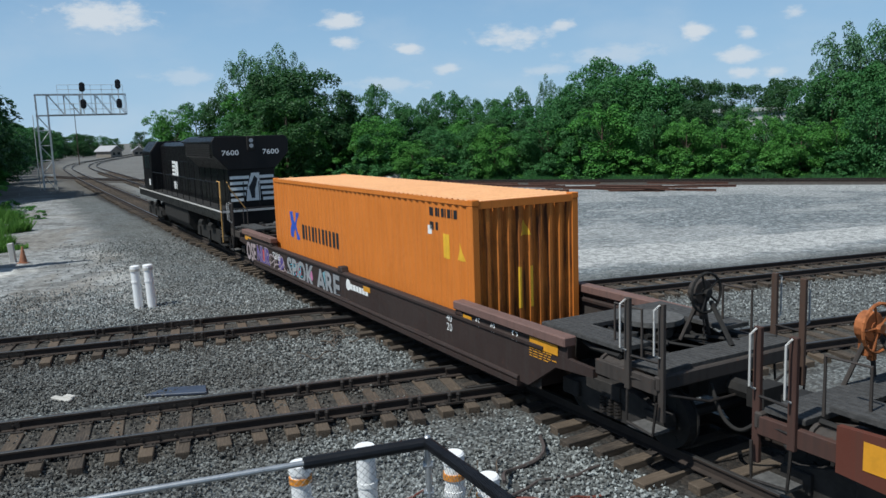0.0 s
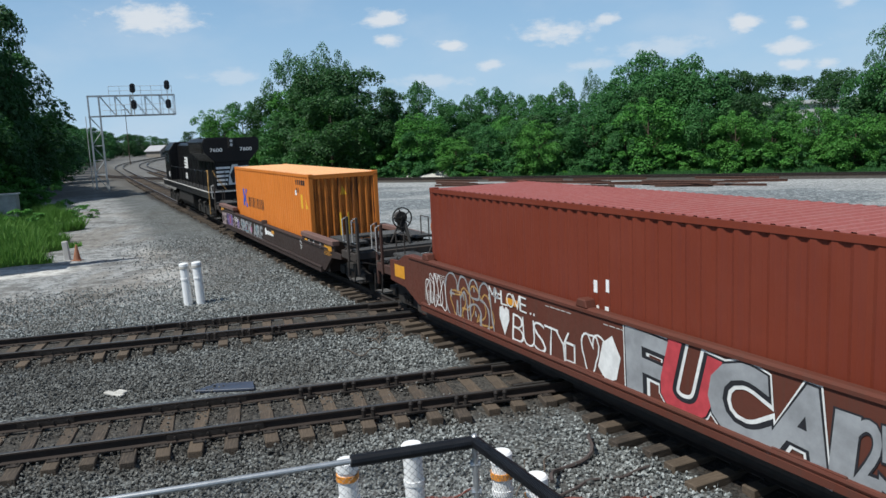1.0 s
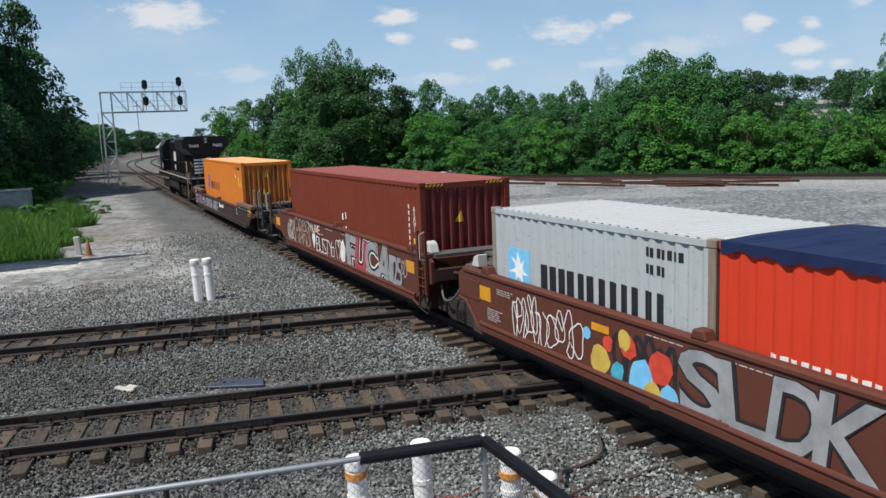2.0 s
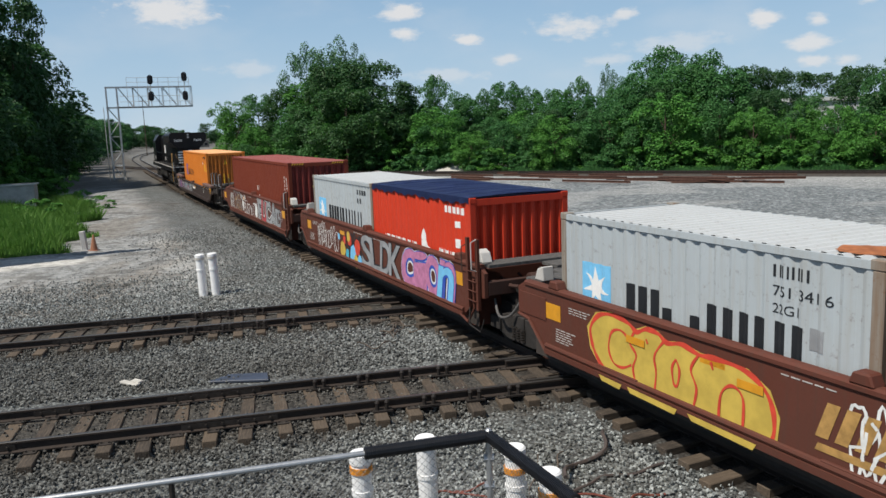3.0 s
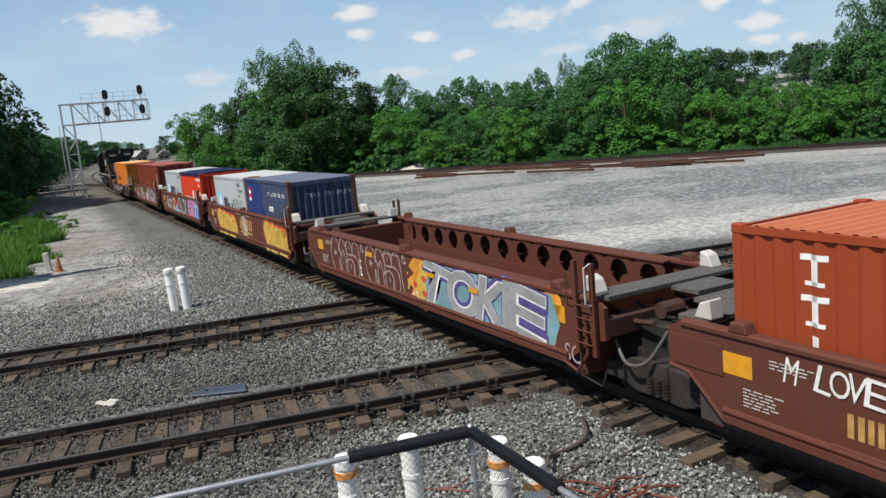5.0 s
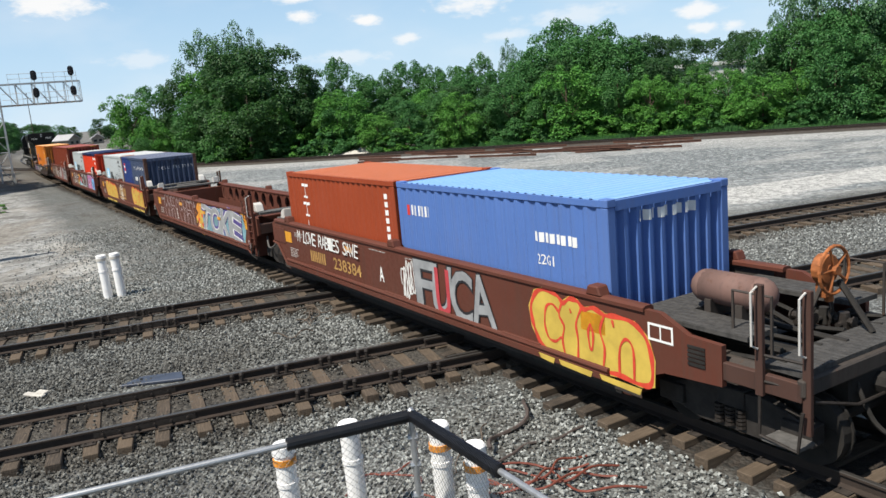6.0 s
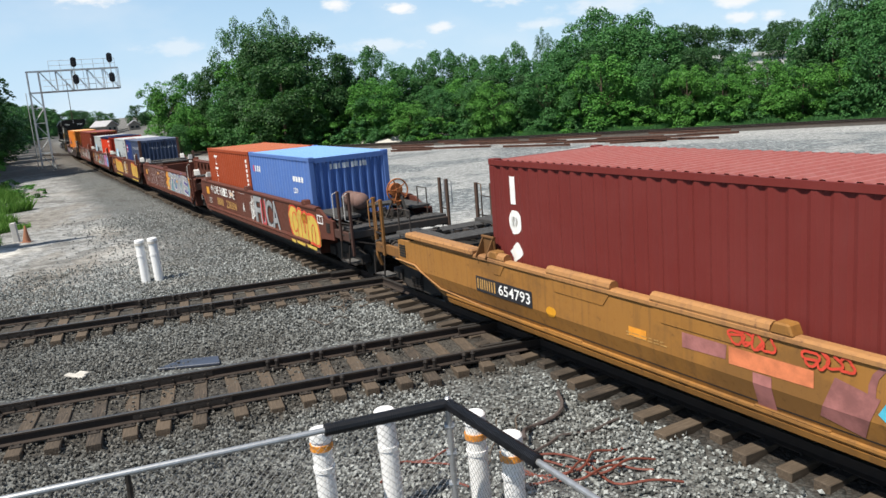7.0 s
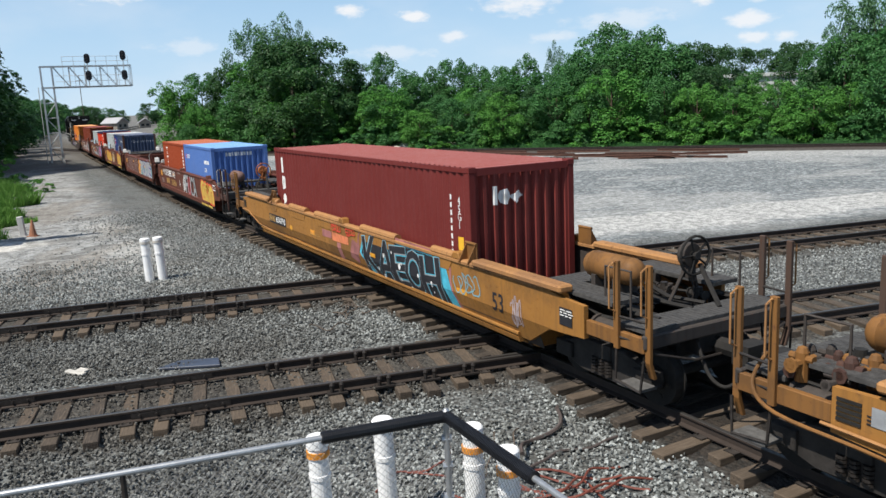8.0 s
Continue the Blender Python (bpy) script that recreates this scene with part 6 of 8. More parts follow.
def yellow_car(at, label):
    c = well_unit(label, M["wellyellow"], "coupler", "coupler", top=1.50, low=0.44, cap=M["capyellow"], group="single well cars", xw=8.1)
    MOVERS.append((c, at, 0.0))
    for sg in (-1, 1):
        coupler_end(c, sg, M["wellyellow"], "wellyellow", tank=(sg < 0) or at < -110, wheel=sg < 0, wheel_mat="under", tank_mat="grimyellow", deck_z=1.45, x0=8.3, x1=11.1, vent=sg > 0)
        bogie(c, sg * 9.75)
        for sy in (-1, 1):
            boxed("end_chord", c, "capyellow", (*sorted((sg * 6.6, sg * 9.3)), *sorted((sy * 1.26, sy * 1.53)), 1.50, 1.62), "pink-worn yellow end chord", bevel=0.03)
            bm = bmesh.new()
            for dx in (-0.17, 0.15):
                prism_x(bm, [(sy * 1.32, 1.5), (sy * 1.54, 1.5), (sy * 1.34, 1.86), (sy * 1.32, 1.86)], sg * 6.3 + dx, sg * 6.3 + dx + 0.025)
            prism_x(bm, [(sy * 1.31, 1.5), (sy * 1.335, 1.5), (sy * 1.335, 1.86), (sy * 1.31, 1.86)], sg * 6.3 - 0.2, sg * 6.3 + 0.2)
            tube(bm, (sg * 6.3 - 0.2, sy * 1.33, 1.86), (sg * 6.3 + 0.2, sy * 1.33, 1.86), 0.03, 8)
            part("box_guide", bm, "grimyellow", c)
    for sy in (-1, 1):
        for xa, xb in ((5.6, 6.15), (2.9, 4.4), (0.2, 2.1), (-3.2, -1.2), (-5.8, -4.9)):
            bm = bmesh.new()
            tube(bm, (xa, sy * 1.40, 1.56), (xb, sy * 1.40, 1.56), 0.09, 10)
            part("rolled_guide", bm, "capyellow", c, "rounded yellow box guide", smooth=False)
            bm = bmesh.new()
            prism(bm, [(xa, 1.48), (xb, 1.48), (xb - 0.18, 1.26), (xa + 0.18, 1.26)], sy * 1.465 - 0.006, sy * 1.465 + 0.006)
            part("stiffener", bm, "wellyellow", c, bevel=0.004)
        bm = bmesh.new()
        pipe(bm, [(9.9, sy * 1.49, 0.98), (9.0, sy * 1.49, 0.96), (8.1, sy * 1.49, 0.6), (6.4, sy * 1.49, 0.52)], 0.02, 6)
        part("conduit", bm, "capyellow", c)
    prism_b = bmesh.new()
    prism_x(prism_b, [(1.457, 0.44), (1.462, 0.62), (1.40, 0.32), (1.33, 0.32)], -7.9, 7.9)
    part("lower_lip", prism_b, "wellyellow", c)
    for sy in (-1, 1):
        boxed("seam", c, "ink", (-7.9, 7.9, *sorted((sy * 1.459, sy * 1.465)), 0.60, 0.615))
    return c


def fold_flank(car, z0=0.86, slope=0.34):
    """Leans the flank below z0 inwards, with what is painted on it."""
    for o in car.children_recursive:
        if o.type != "MESH" or o.parent != car or not len(o.data.vertices):
            continue
        ys = [abs(v.co.y) for v in o.data.vertices]
        zs = [v.co.z for v in o.data.vertices]
        if min(ys) < 1.25 or min(zs) > z0 or min(zs) < 0.25 or o.name.startswith(("stirrup", "air_hose", "ladder", "rung")):
            continue
        bm = bmesh.new()
        bm.from_mesh(o.data)
        bmesh.ops.bisect_plane(bm, geom=[*bm.verts, *bm.edges, *bm.faces], plane_co=(0, 0, z0), plane_no=(0, 0, 1))
        for v in bm.verts:
            if v.co.z < z0:
                v.co.y -= math.copysign((z0 - v.co.z) * slope, v.co.y)
        bm.to_mesh(o.data)
        bm.free()


car6 = yellow_car(-98.2, "weathered yellow well car with black and cyan graffiti")
flat("number_panel", [rect(0, 1.75, 0, 0.28)], "spray_black", car6, S(6.6, 0.86))
lettering("car_number", "654793", "white", car6, S(5.85, 0.91, 1.468), 0.95, 0.19, 0.01)
flats("owner_mark", strokes(0.62, 0.19, 4, 0.34), "gold", car6, S(6.55, 0.91, 1.468))
lettering("stencil_number", "53", "spray_black", car6, S(-7.2, 0.80), 0.36, 0.34, 0.01)
flat("graffiti_edge", [[(0.6, 0.1), (4.75, 0.0), (4.2, 1.12), (0.2, 1.16), (-0.12, 0.6)]], "spray_cyan", car6, S(-1.2, 0.36), 0.002)
flat("graffiti_ground", [[(0.66, 0.16), (4.4, 0.06), (3.9, 1.06), (0.3, 1.1), (0.0, 0.6)]], "spray_black", car6, S(-1.2, 0.36, 1.468), 0.002)
tag("graffiti_letter", "KAEOH", car6, S(-1.4, 0.46, 1.471), 3.85, 0.96, [("spray_cyan", 0.050, 0.001), ("spray_silver", 0.032, 0.003), ("spray_black", 0.014, 0.005)], 15)
sprayed("graffiti_edge", [[(0.0, 0.5), (0.06, 1.0), (0.5, 1.02), (0.94, 0.97), (1.0, 0.5), (1.06, 0.02)]], "faded_lilac", car6, S(-1.0, 0.40, 1.4645), 4.7, 1.12, 0.035, 0.0005)
for k_ in range(14):
    rr_ = random.Random(300 + k_)
    flat("graffiti_drip", [blob(0, 0, rr_.uniform(0.02, 0.06), 10, 1.2, k_)], "spray_white", car6, S(-1.5 - rr_.uniform(0, 3.5), rr_.uniform(0.5, 1.35), 1.487), 0.001)
flat("faded_block", [[(0, 0.6), (0.7, 0.62), (0.72, 0.8), (0, 0.8)]], "faded_lilac", car6, S(1.55, 0.42), 0.001)
flat("faded_block", [[(0, 0.58), (1.15, 0.6), (1.15, 0.8), (0, 0.8)]], "faded_salmon", car6, S(0.8, 0.42, 1.4645), 0.001)
flat("faded_block", [rect(0, 0.26, 0.12, 0.57)], "faded_lilac", car6, S(0.45, 0.42, 1.4645), 0.001)
flat("faded_block", [[(0, 0.3), (0.5, 0.2), (0.7, 0.7), (0.2, 0.8)]], "faded_lilac", car6, S(-0.4, 0.42), 0.001)
flat("faded_patch", [rect(0, 0.35, 0, 0.13)], "spray_orange", car6, S(2.55, 0.95), 0.001)
flat("faded_patch", [blob(0, 0, 0.13, 14, 0.7, 5)], "amber", car6, S(4.35, 0.9), 0.001)
scribble("graffiti_scrawl", 96, "spray_red", car6, S(0.75, 1.26, 1.475), 0.6, 0.22, 0.016, 4)
scribble("graffiti_scrawl", 97, "spray_red", car6, S(-0.25, 1.26, 1.475), 0.55, 0.22, 0.016, 4)
scribble("graffiti_scrawl", 98, "spray_teal", car6, S(-5.85, 0.85), 0.9, 0.45, 0.014, 4)
scribble("graffiti_scrawl", 99, "spray_lilac", car6, S(-7.8, 0.6), 0.3, 0.6, 0.012, 5)
amber(car6, -1.9, 1.0, 0.3, 0.09, 1.478)
amber(car6, -6.1, 0.92, 0.4, 0.1)
small_print(car6, 2.6, 1.0, 2, 0.8, "gold")
flat("data_box", [rect(0, 0.32, 0, 0.28)], "spray_black", car6, S(-9.2, 1.0, 1.468))
small_print(car6, -9.22, 1.25, 3, 0.26, "white", 1.474)
car7 = yellow_car(-121.9, "yellow well car with a rounded air tank at its end")
rnd_ = random.Random(88)
for k_ in range(9):
    bm_ = bmesh.new()
    x_, y_, z_, r_ = 9.75 + 0.09 * k_ + rnd_.uniform(-0.05, 0.05), rnd_.uniform(0.75, 1.25), 1.36 + rnd_.uniform(0.0, 0.12), rnd_.uniform(0.05, 0.09)
    tube(bm_, (x_, y_, 1.26), (x_, y_, z_ + 0.12), r_, 10)
    tube(bm_, (x_, y_ - 0.2, z_), (x_, y_ + 0.2, z_), r_ * 0.7, 8)
    tube(bm_, (x_, y_ + 0.17, z_), (x_, y_ + 0.2, z_), r_ * 1.15, 8)
    tube(bm_, (x_ - 0.15, y_, z_ + 0.05), (x_ + 0.15, y_, z_ + 0.05), r_ * 0.6, 8)
    ball(bm_, (x_, y_, z_ + 0.12), r_ * 0.95, 1.0, 8)
    part("valve", bm_, ("grimyellow", "grime_red", "grime")[k_ % 3], car7, "rust-stained yellow valve")
bm_ = bmesh.new()
pipe(bm_, eased([(10.75, 1.3, 1.5), (10.8, 1.48, 1.15), (10.45, 1.51, 0.9), (9.2, 1.51, 0.84), (8.2, 1.5, 0.66)]), 0.024, 8)
part("air_pipe", bm_, "grimyellow", car7, "bent yellow air pipe")
boxed("tank_frame", car7, "grimyellow", (8.75, 8.85, 0.3, 0.98, 1.45, 1.95), "rusty yellow tank bracket", bevel=0.02)
flat("data_box", [rect(0, 0.34, 0, 0.2)], "spray_silver", car7, S(9.35, 1.12, 1.468))
small_print(car7, 9.4, 1.22, 3, 0.3, "ink", 1.466)
fold_flank(car6)
fold_flank(car7)

# ---- containers ----
c40, c20 = 12.192, 6.058
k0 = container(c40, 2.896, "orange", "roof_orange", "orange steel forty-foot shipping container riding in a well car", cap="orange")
load(k0, 8.0)
flat("emblem", [[(0, 0.1), (0.22, 0.42), (0.1, 0.8), (0.36, 0.8), (0.5, 0.48), (0.62, 0.8), (0.86, 0.8), (0.66, 0.42), (0.86, 0.0), (0.6, 0.0), (0.5, 0.3), (0.34, 0.0)]], "emblem", k0, facing("side", 4.75, 1.15, 1.2095))
flats("brand_bar", strokes(3.0, 0.42, 11, 0.40), "ink", k0, facing("side", 3.65, 1.22, 1.2095))
tagged(flat("serial_number", [rect(0.13 * k, 0.13 * k + 0.08, 0, 0.17) for k in range(9)] + [rect(0.13 * k, 0.13 * k + 0.08, -0.28, -0.12) for k in range(3)], "ink", k0, facing("side", -4.35, 2.5, 1.2095)), kind="stuff")
flat("data_plate", [rect(0, 0.14, 0, 0.18)], "white", k0, facing("side", -4.3, 2.12, 1.2095))
flat("warning_plate", [rect(0, 0.26, 0, 0.48)], "yellow", k0, facing("side", -4.9, 1.7, 1.2095))
flat("warning_triangle", [[(0, 0), (0.3, 0), (0.15, 0.34)]], "yellow", k0, facing("side", -5.45, 1.72, 1.2095))
flat("warning_triangle", [[(0, 0), (0.24, 0), (0.12, 0.3)]], "yellow", k0, facing("rear", 0.15, 2.15, -c40 / 2 + 0.016))
flat("worn_stripe", [rect(0, 0.06, 0, 0.8), rect(0.26, 0.32, 0, 0.8)], "yellow", k0, facing("rear", 0.2, 0.75, -c40 / 2 + 0.016))
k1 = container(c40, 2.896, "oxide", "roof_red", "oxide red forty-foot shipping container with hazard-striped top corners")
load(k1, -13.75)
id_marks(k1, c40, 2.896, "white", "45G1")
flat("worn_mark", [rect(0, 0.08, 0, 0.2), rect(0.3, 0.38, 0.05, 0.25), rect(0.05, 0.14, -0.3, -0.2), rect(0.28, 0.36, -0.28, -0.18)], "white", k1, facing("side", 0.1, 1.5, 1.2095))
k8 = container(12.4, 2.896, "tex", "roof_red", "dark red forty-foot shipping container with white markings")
load(k8, -98.1)
id_marks(k8, 12.4, 2.896, "white", "45G1", rear_tri=False)
MARK = [rect(0.06, 0.22, 0.0, 0.5)]
RING = [[(r * math.cos(math.tau * k / 20), 1.1 * r * math.sin(math.tau * k / 20)) for r, ks in ((0.19, range(21)), (0.085, range(20, -1, -1))) for k in ks]]
LOZENGE = [[(-0.2, -0.0), (-0.05, -0.19), (0.2, -0.0), (0.05, 0.19)]]


def moved(polys, u, v, k=1.0):
    return [[(u + k * a, v + k * b) for a, b in q] for q in polys]


for nm_, q_ in (("mark", moved(MARK, 0, 0.02, 0.72)), ("ring", moved(RING, 0.33, 0.16, 0.72)), ("lozenge", moved(LOZENGE, 0.60, 0.15, 0.72))):
    flat("brand_" + nm_, q_, "white", k8, facing("rear", 0.72, 2.12, -6.2 + 0.016))
for nm_, q_ in (("mark", moved(MARK, 0.05, 1.16, 0.95)), ("ring", moved(RING, 0.2, 0.85)), ("lozenge", moved(LOZENGE, 0.2, 0.32))):
    flat("brand_" + nm_, q_, "white", k8, facing("side", 5.72, 0.98, 1.2095))
for kk_ in (k1, k8):
    for y_ in (0.55, -1.07):
        flat("hazard_stripe", [[(0.1 * i, 0), (0.1 * i + 0.05, 0), (0.1 * i + 0.09, 0.06), (0.1 * i + 0.04, 0.06)] for i in range(5)], "yellow", kk_, facing("rear", y_ + 0.53, 2.79, -c40 / 2 - 0.003))


def star_mark(c, z=1.15, word=True, faded=False):
    flat("brand_panel", [rect(0, 0.74, 0, 0.78)], "skyblue", c, facing("side", 2.42, z - 0.06, 1.2095))
    flat("brand_star", [[(0.37 + a, 0.39 + b) for a, b in star(0.34, 0.13)]], "white", c, facing("side", 2.42, z - 0.06, 1.2135))
    if word:
        bars = strokes(3.4, 0.56, 6, 0.40)
        if faded:
            # flaked off in places
            bars = [[(u, v * (0.6, 1.0)[i not in (3, 5)]) for u, v in q] for i, q in enumerate(bars) if i != 4]
        flats("brand_bar", bars, "ink", c, facing("side", 1.25, z - 0.02, 1.2095))


k2 = container(c20, 2.591, "grey", "roof_white", "pale grey twenty-foot shipping container with a pale blue star panel", cap="rust_tan")
load(k2, -26.4)
star_mark(k2)
tagged(flat("serial_number", [rect(0.12 * k, 0.12 * k + 0.07, 0, 0.14) for k in range(7)] + [rect(0.12 * k, 0.12 * k + 0.07, -0.25, -0.11) for k in range(4)], "ink", k2, facing("side", -1.6, 2.2, 1.2095)), kind="stuff")
k3 = container(c20, 2.591, "bright_red", "roof_navy", "bright red twenty-foot open-top container under a navy tarpaulin")
load(k3, -32.52)
flats("brand_bar", strokes(2.2, 0.36, 7, 0.4), "white", k3, facing("side", 2.2, 0.95, 1.2095))
flats("brand_bar", strokes(0.9, 0.38, 3, 0.4), "white", k3, facing("side", -1.3, 0.95, 1.2095))
flat("brand_emblem", [[(0, 0), (0.7, 0.1), (0.3, 0.35), (0.05, 0.75), (-0.1, 0.5)]], "white", k3, facing("side", -0.4, 0.95, 1.2095))
tagged(flat("serial_number", [rect(0.12 * k, 0.12 * k + 0.08, 0, 0.15) for k in range(8)] + [rect(0.5, 0.75, -0.3, -0.16), rect(0.5, 0.7, -0.75, -0.55)], "white", k3, facing("side", -1.75, 2.2, 1.2095)), kind="stuff")
bm_ = bmesh.new()
rows_ = []
for i_ in range(49):
    x_ = -c20 / 2 + 0.03 + i_ * (c20 - 0.06) / 48
    sag_ = 0.018 * math.sin(i_ * 1.05) + 0.012 * math.sin(i_ * 2.3)
    hem_ = 2.46 + 0.03 * math.sin(i_ * 1.7) + 0.02 * math.sin(i_ * 0.6)
    rows_.append([bm_.verts.new(co) for co in ((x_, -1.232, hem_), (x_, -1.232, 2.60), (x_, -0.6, 2.625 + sag_), (x_, 0.0, 2.635 + sag_), (x_, 0.6, 2.625 - sag_), (x_, 1.232, 2.60), (x_, 1.236, hem_))])
for r0_, r1_ in zip(rows_, rows_[1:]):
    for j_ in range(6):
        bm_.faces.new((r0_[j_], r1_[j_], r1_[j_ + 1], r0_[j_ + 1]))
bmesh.ops.solidify(bm_, geom=list(bm_.faces), thickness=0.008)
part("tarpaulin", bm_, plain("navy_tarpaulin", (0.028, 0.045, 0.135), 0.45, 0, 0.2, 3), k3, "navy tarpaulin", smooth=False)
k4 = container(c20, 2.591, "grey", "roof_white", "pale grey twenty-foot container with a worn dark brand name", cap="rust_tan")
flat("rust_patch", [blob(0, 0, 0.42, 22, 0.8, 9)], "rusty", k4, Matrix.Translation((-2.5, 0.72, 2.588)), 0.002)
load(k4, -42.05)
star_mark(k4, 1.12, True, True)
flats("owner_mark", strokes(0.55, 0.15, 4, 0.24), "ink", k4, facing("side", -1.55, 2.2, 1.2095))
lettering("container_serial", "751 341 6", "ink", k4, facing("side", -1.55, 1.97, 1.2095), 0.85, 0.13)
lettering("size_code", "22G1", "ink", k4, facing("side", -1.55, 1.76, 1.2095), 0.38, 0.12)
flat("data_plate", [rect(0, 0.2, 0, 0.26)], "spray_silver", k4, facing("side", -2.1, 1.42, 1.2095))
k5 = container(c20, 2.591, "navy", "roof_navy", "navy blue twenty-foot shipping container with rust-brown corner posts", cap="rust")
load(k5, -48.15)
lettering("container_serial", "T C L U   7 3 3  3 9 3  5", "white", k5, facing("side", -0.35, 2.03, 1.2095), 2.05, 0.125)
lettering("container_serial", "T C L U   7 3 3  3 9 3  5", "white", k5, facing("rear", 0.6, 2.0, -c20 / 2 + 0.016), 1.6, 0.125)
flat("brand_plate", [rect(0, 0.42, 0, 0.45)], "red", k5, facing("side", 2.55, 1.8, 1.2095))
flat("brand_plate_band", [rect(0.06, 0.36, 0.22, 0.34), rect(0, 0.42, -0.06, 0.05)], "white", k5, facing("side", 2.55, 1.8, 1.2135))
flat("label", [rect(0, 0.5, 0, 0.17)], "white", k5, facing("side", -0.35, 1.47, 1.2095))
lettering("size_code", "22G1", "ink", k5, facing("side", -0.4, 1.5, 1.2135), 0.4, 0.1)
flat("data_plate", [rect(0, 0.14, 0, 0.28)], "white", k5, facing("side", -1.95, 0.95, 1.2095))
flat("warning_plate", [rect(0, 0.14, 0, 0.24)], "yellow", k5, facing("side", -2.35, 0.95, 1.2095))
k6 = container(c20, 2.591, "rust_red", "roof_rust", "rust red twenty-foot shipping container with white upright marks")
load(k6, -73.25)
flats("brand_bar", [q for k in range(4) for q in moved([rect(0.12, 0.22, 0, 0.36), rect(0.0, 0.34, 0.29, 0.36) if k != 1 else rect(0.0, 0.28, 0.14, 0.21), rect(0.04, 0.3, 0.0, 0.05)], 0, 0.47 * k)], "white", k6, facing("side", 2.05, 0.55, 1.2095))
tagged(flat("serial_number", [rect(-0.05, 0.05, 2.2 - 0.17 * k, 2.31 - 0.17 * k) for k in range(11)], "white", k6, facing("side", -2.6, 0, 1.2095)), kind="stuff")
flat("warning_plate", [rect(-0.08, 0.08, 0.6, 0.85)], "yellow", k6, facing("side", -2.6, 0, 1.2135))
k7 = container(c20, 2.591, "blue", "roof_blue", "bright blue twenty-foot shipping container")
load(k7, -79.45)
flats("brand_bar", strokes(0.7, 0.2, 4, 0.3), "white", k7, facing("side", 2.55, 1.95, 1.2095))
flats("brand_letter", [rect(-0.14, -0.04, 0, 0.2)], "red", k7, facing("side", 2.55, 1.95, 1.2095))
lettering("size_code", "22G1", "white", k7, facing("side", -1.4, 1.5, 1.2095), 0.4, 0.16)
tagged(flat("serial_number", [rect(0.13 * k, 0.13 * k + 0.09, 0, 0.15) for k in range(8)], "white", k7, facing("side", -1.35, 1.85, 1.2095)), kind="stuff")
tagged(flat("serial_number", [rect(0.13 * k, 0.13 * k + 0.09, 0, 0.15) for k in range(9)], "white", k7, facing("rear", 0.6, 2.2, -c20 / 2 + 0.016)), kind="stuff")


def follow_ribs(c, length):
    """Lays what is painted on a container into the ribs of its walls."""
    def rib(u, total, pitch, depth):
        n = max(2, round(total / pitch))
        k = ((u + total / 2) / (total / n)) % 1.0
        return depth * (0.0 if k < 0.26 else (k - 0.26) / 0.24 if k < 0.5 else 1.0 if k < 0.76 else (1.0 - k) / 0.24)

    for o in c.children_recursive:
        if o.type != "MESH" or o.name.startswith(("side_wall", "end_wall", "top_rail", "bottom_rail", "end_rail", "corner", "roof", "base", "tarpaulin", "hazard")):
            continue
        co = [v.co for v in o.data.vertices]
        side = min(v.y for v in co) > 1.2
        if not side and max(v.x for v in co) > -length / 2 + 0.05:
            continue
        ax, total, pitch, depth = (0, length - 0.3, 0.278, 0.030) if side else (1, 2.14, 0.235, 0.085)
        lo, hi = min(v[ax] for v in co), max(v[ax] for v in co)
        n = max(2, round(total / pitch))
        bm = bmesh.new()
        bm.from_mesh(o.data)
        no = (1, 0, 0) if side else (0, 1, 0)
        for i in range(n):
            for q in (0.0, 0.26, 0.5, 0.76):
                u = -total / 2 + total / n * (i + q)
                if lo < u < hi:
                    bmesh.ops.bisect_plane(bm, geom=[*bm.verts, *bm.edges, *bm.faces], plane_co=[a * u for a in no], plane_no=no, dist=1e-5)
        for v in bm.verts:
            d = rib(v.co[ax], total, pitch, depth)
            if side:
                v.co.y -= d
            else:
                v.co.x += d
        bm.to_mesh(o.data)
        bm.free()


for box_c, len_c in ((k0, c40), (k1, c40), (k2, c20), (k3, c20), (k4, c20), (k5, c20), (k6, c20), (k7, c20), (k8, 12.4)):
    follow_ribs(box_c, len_c)

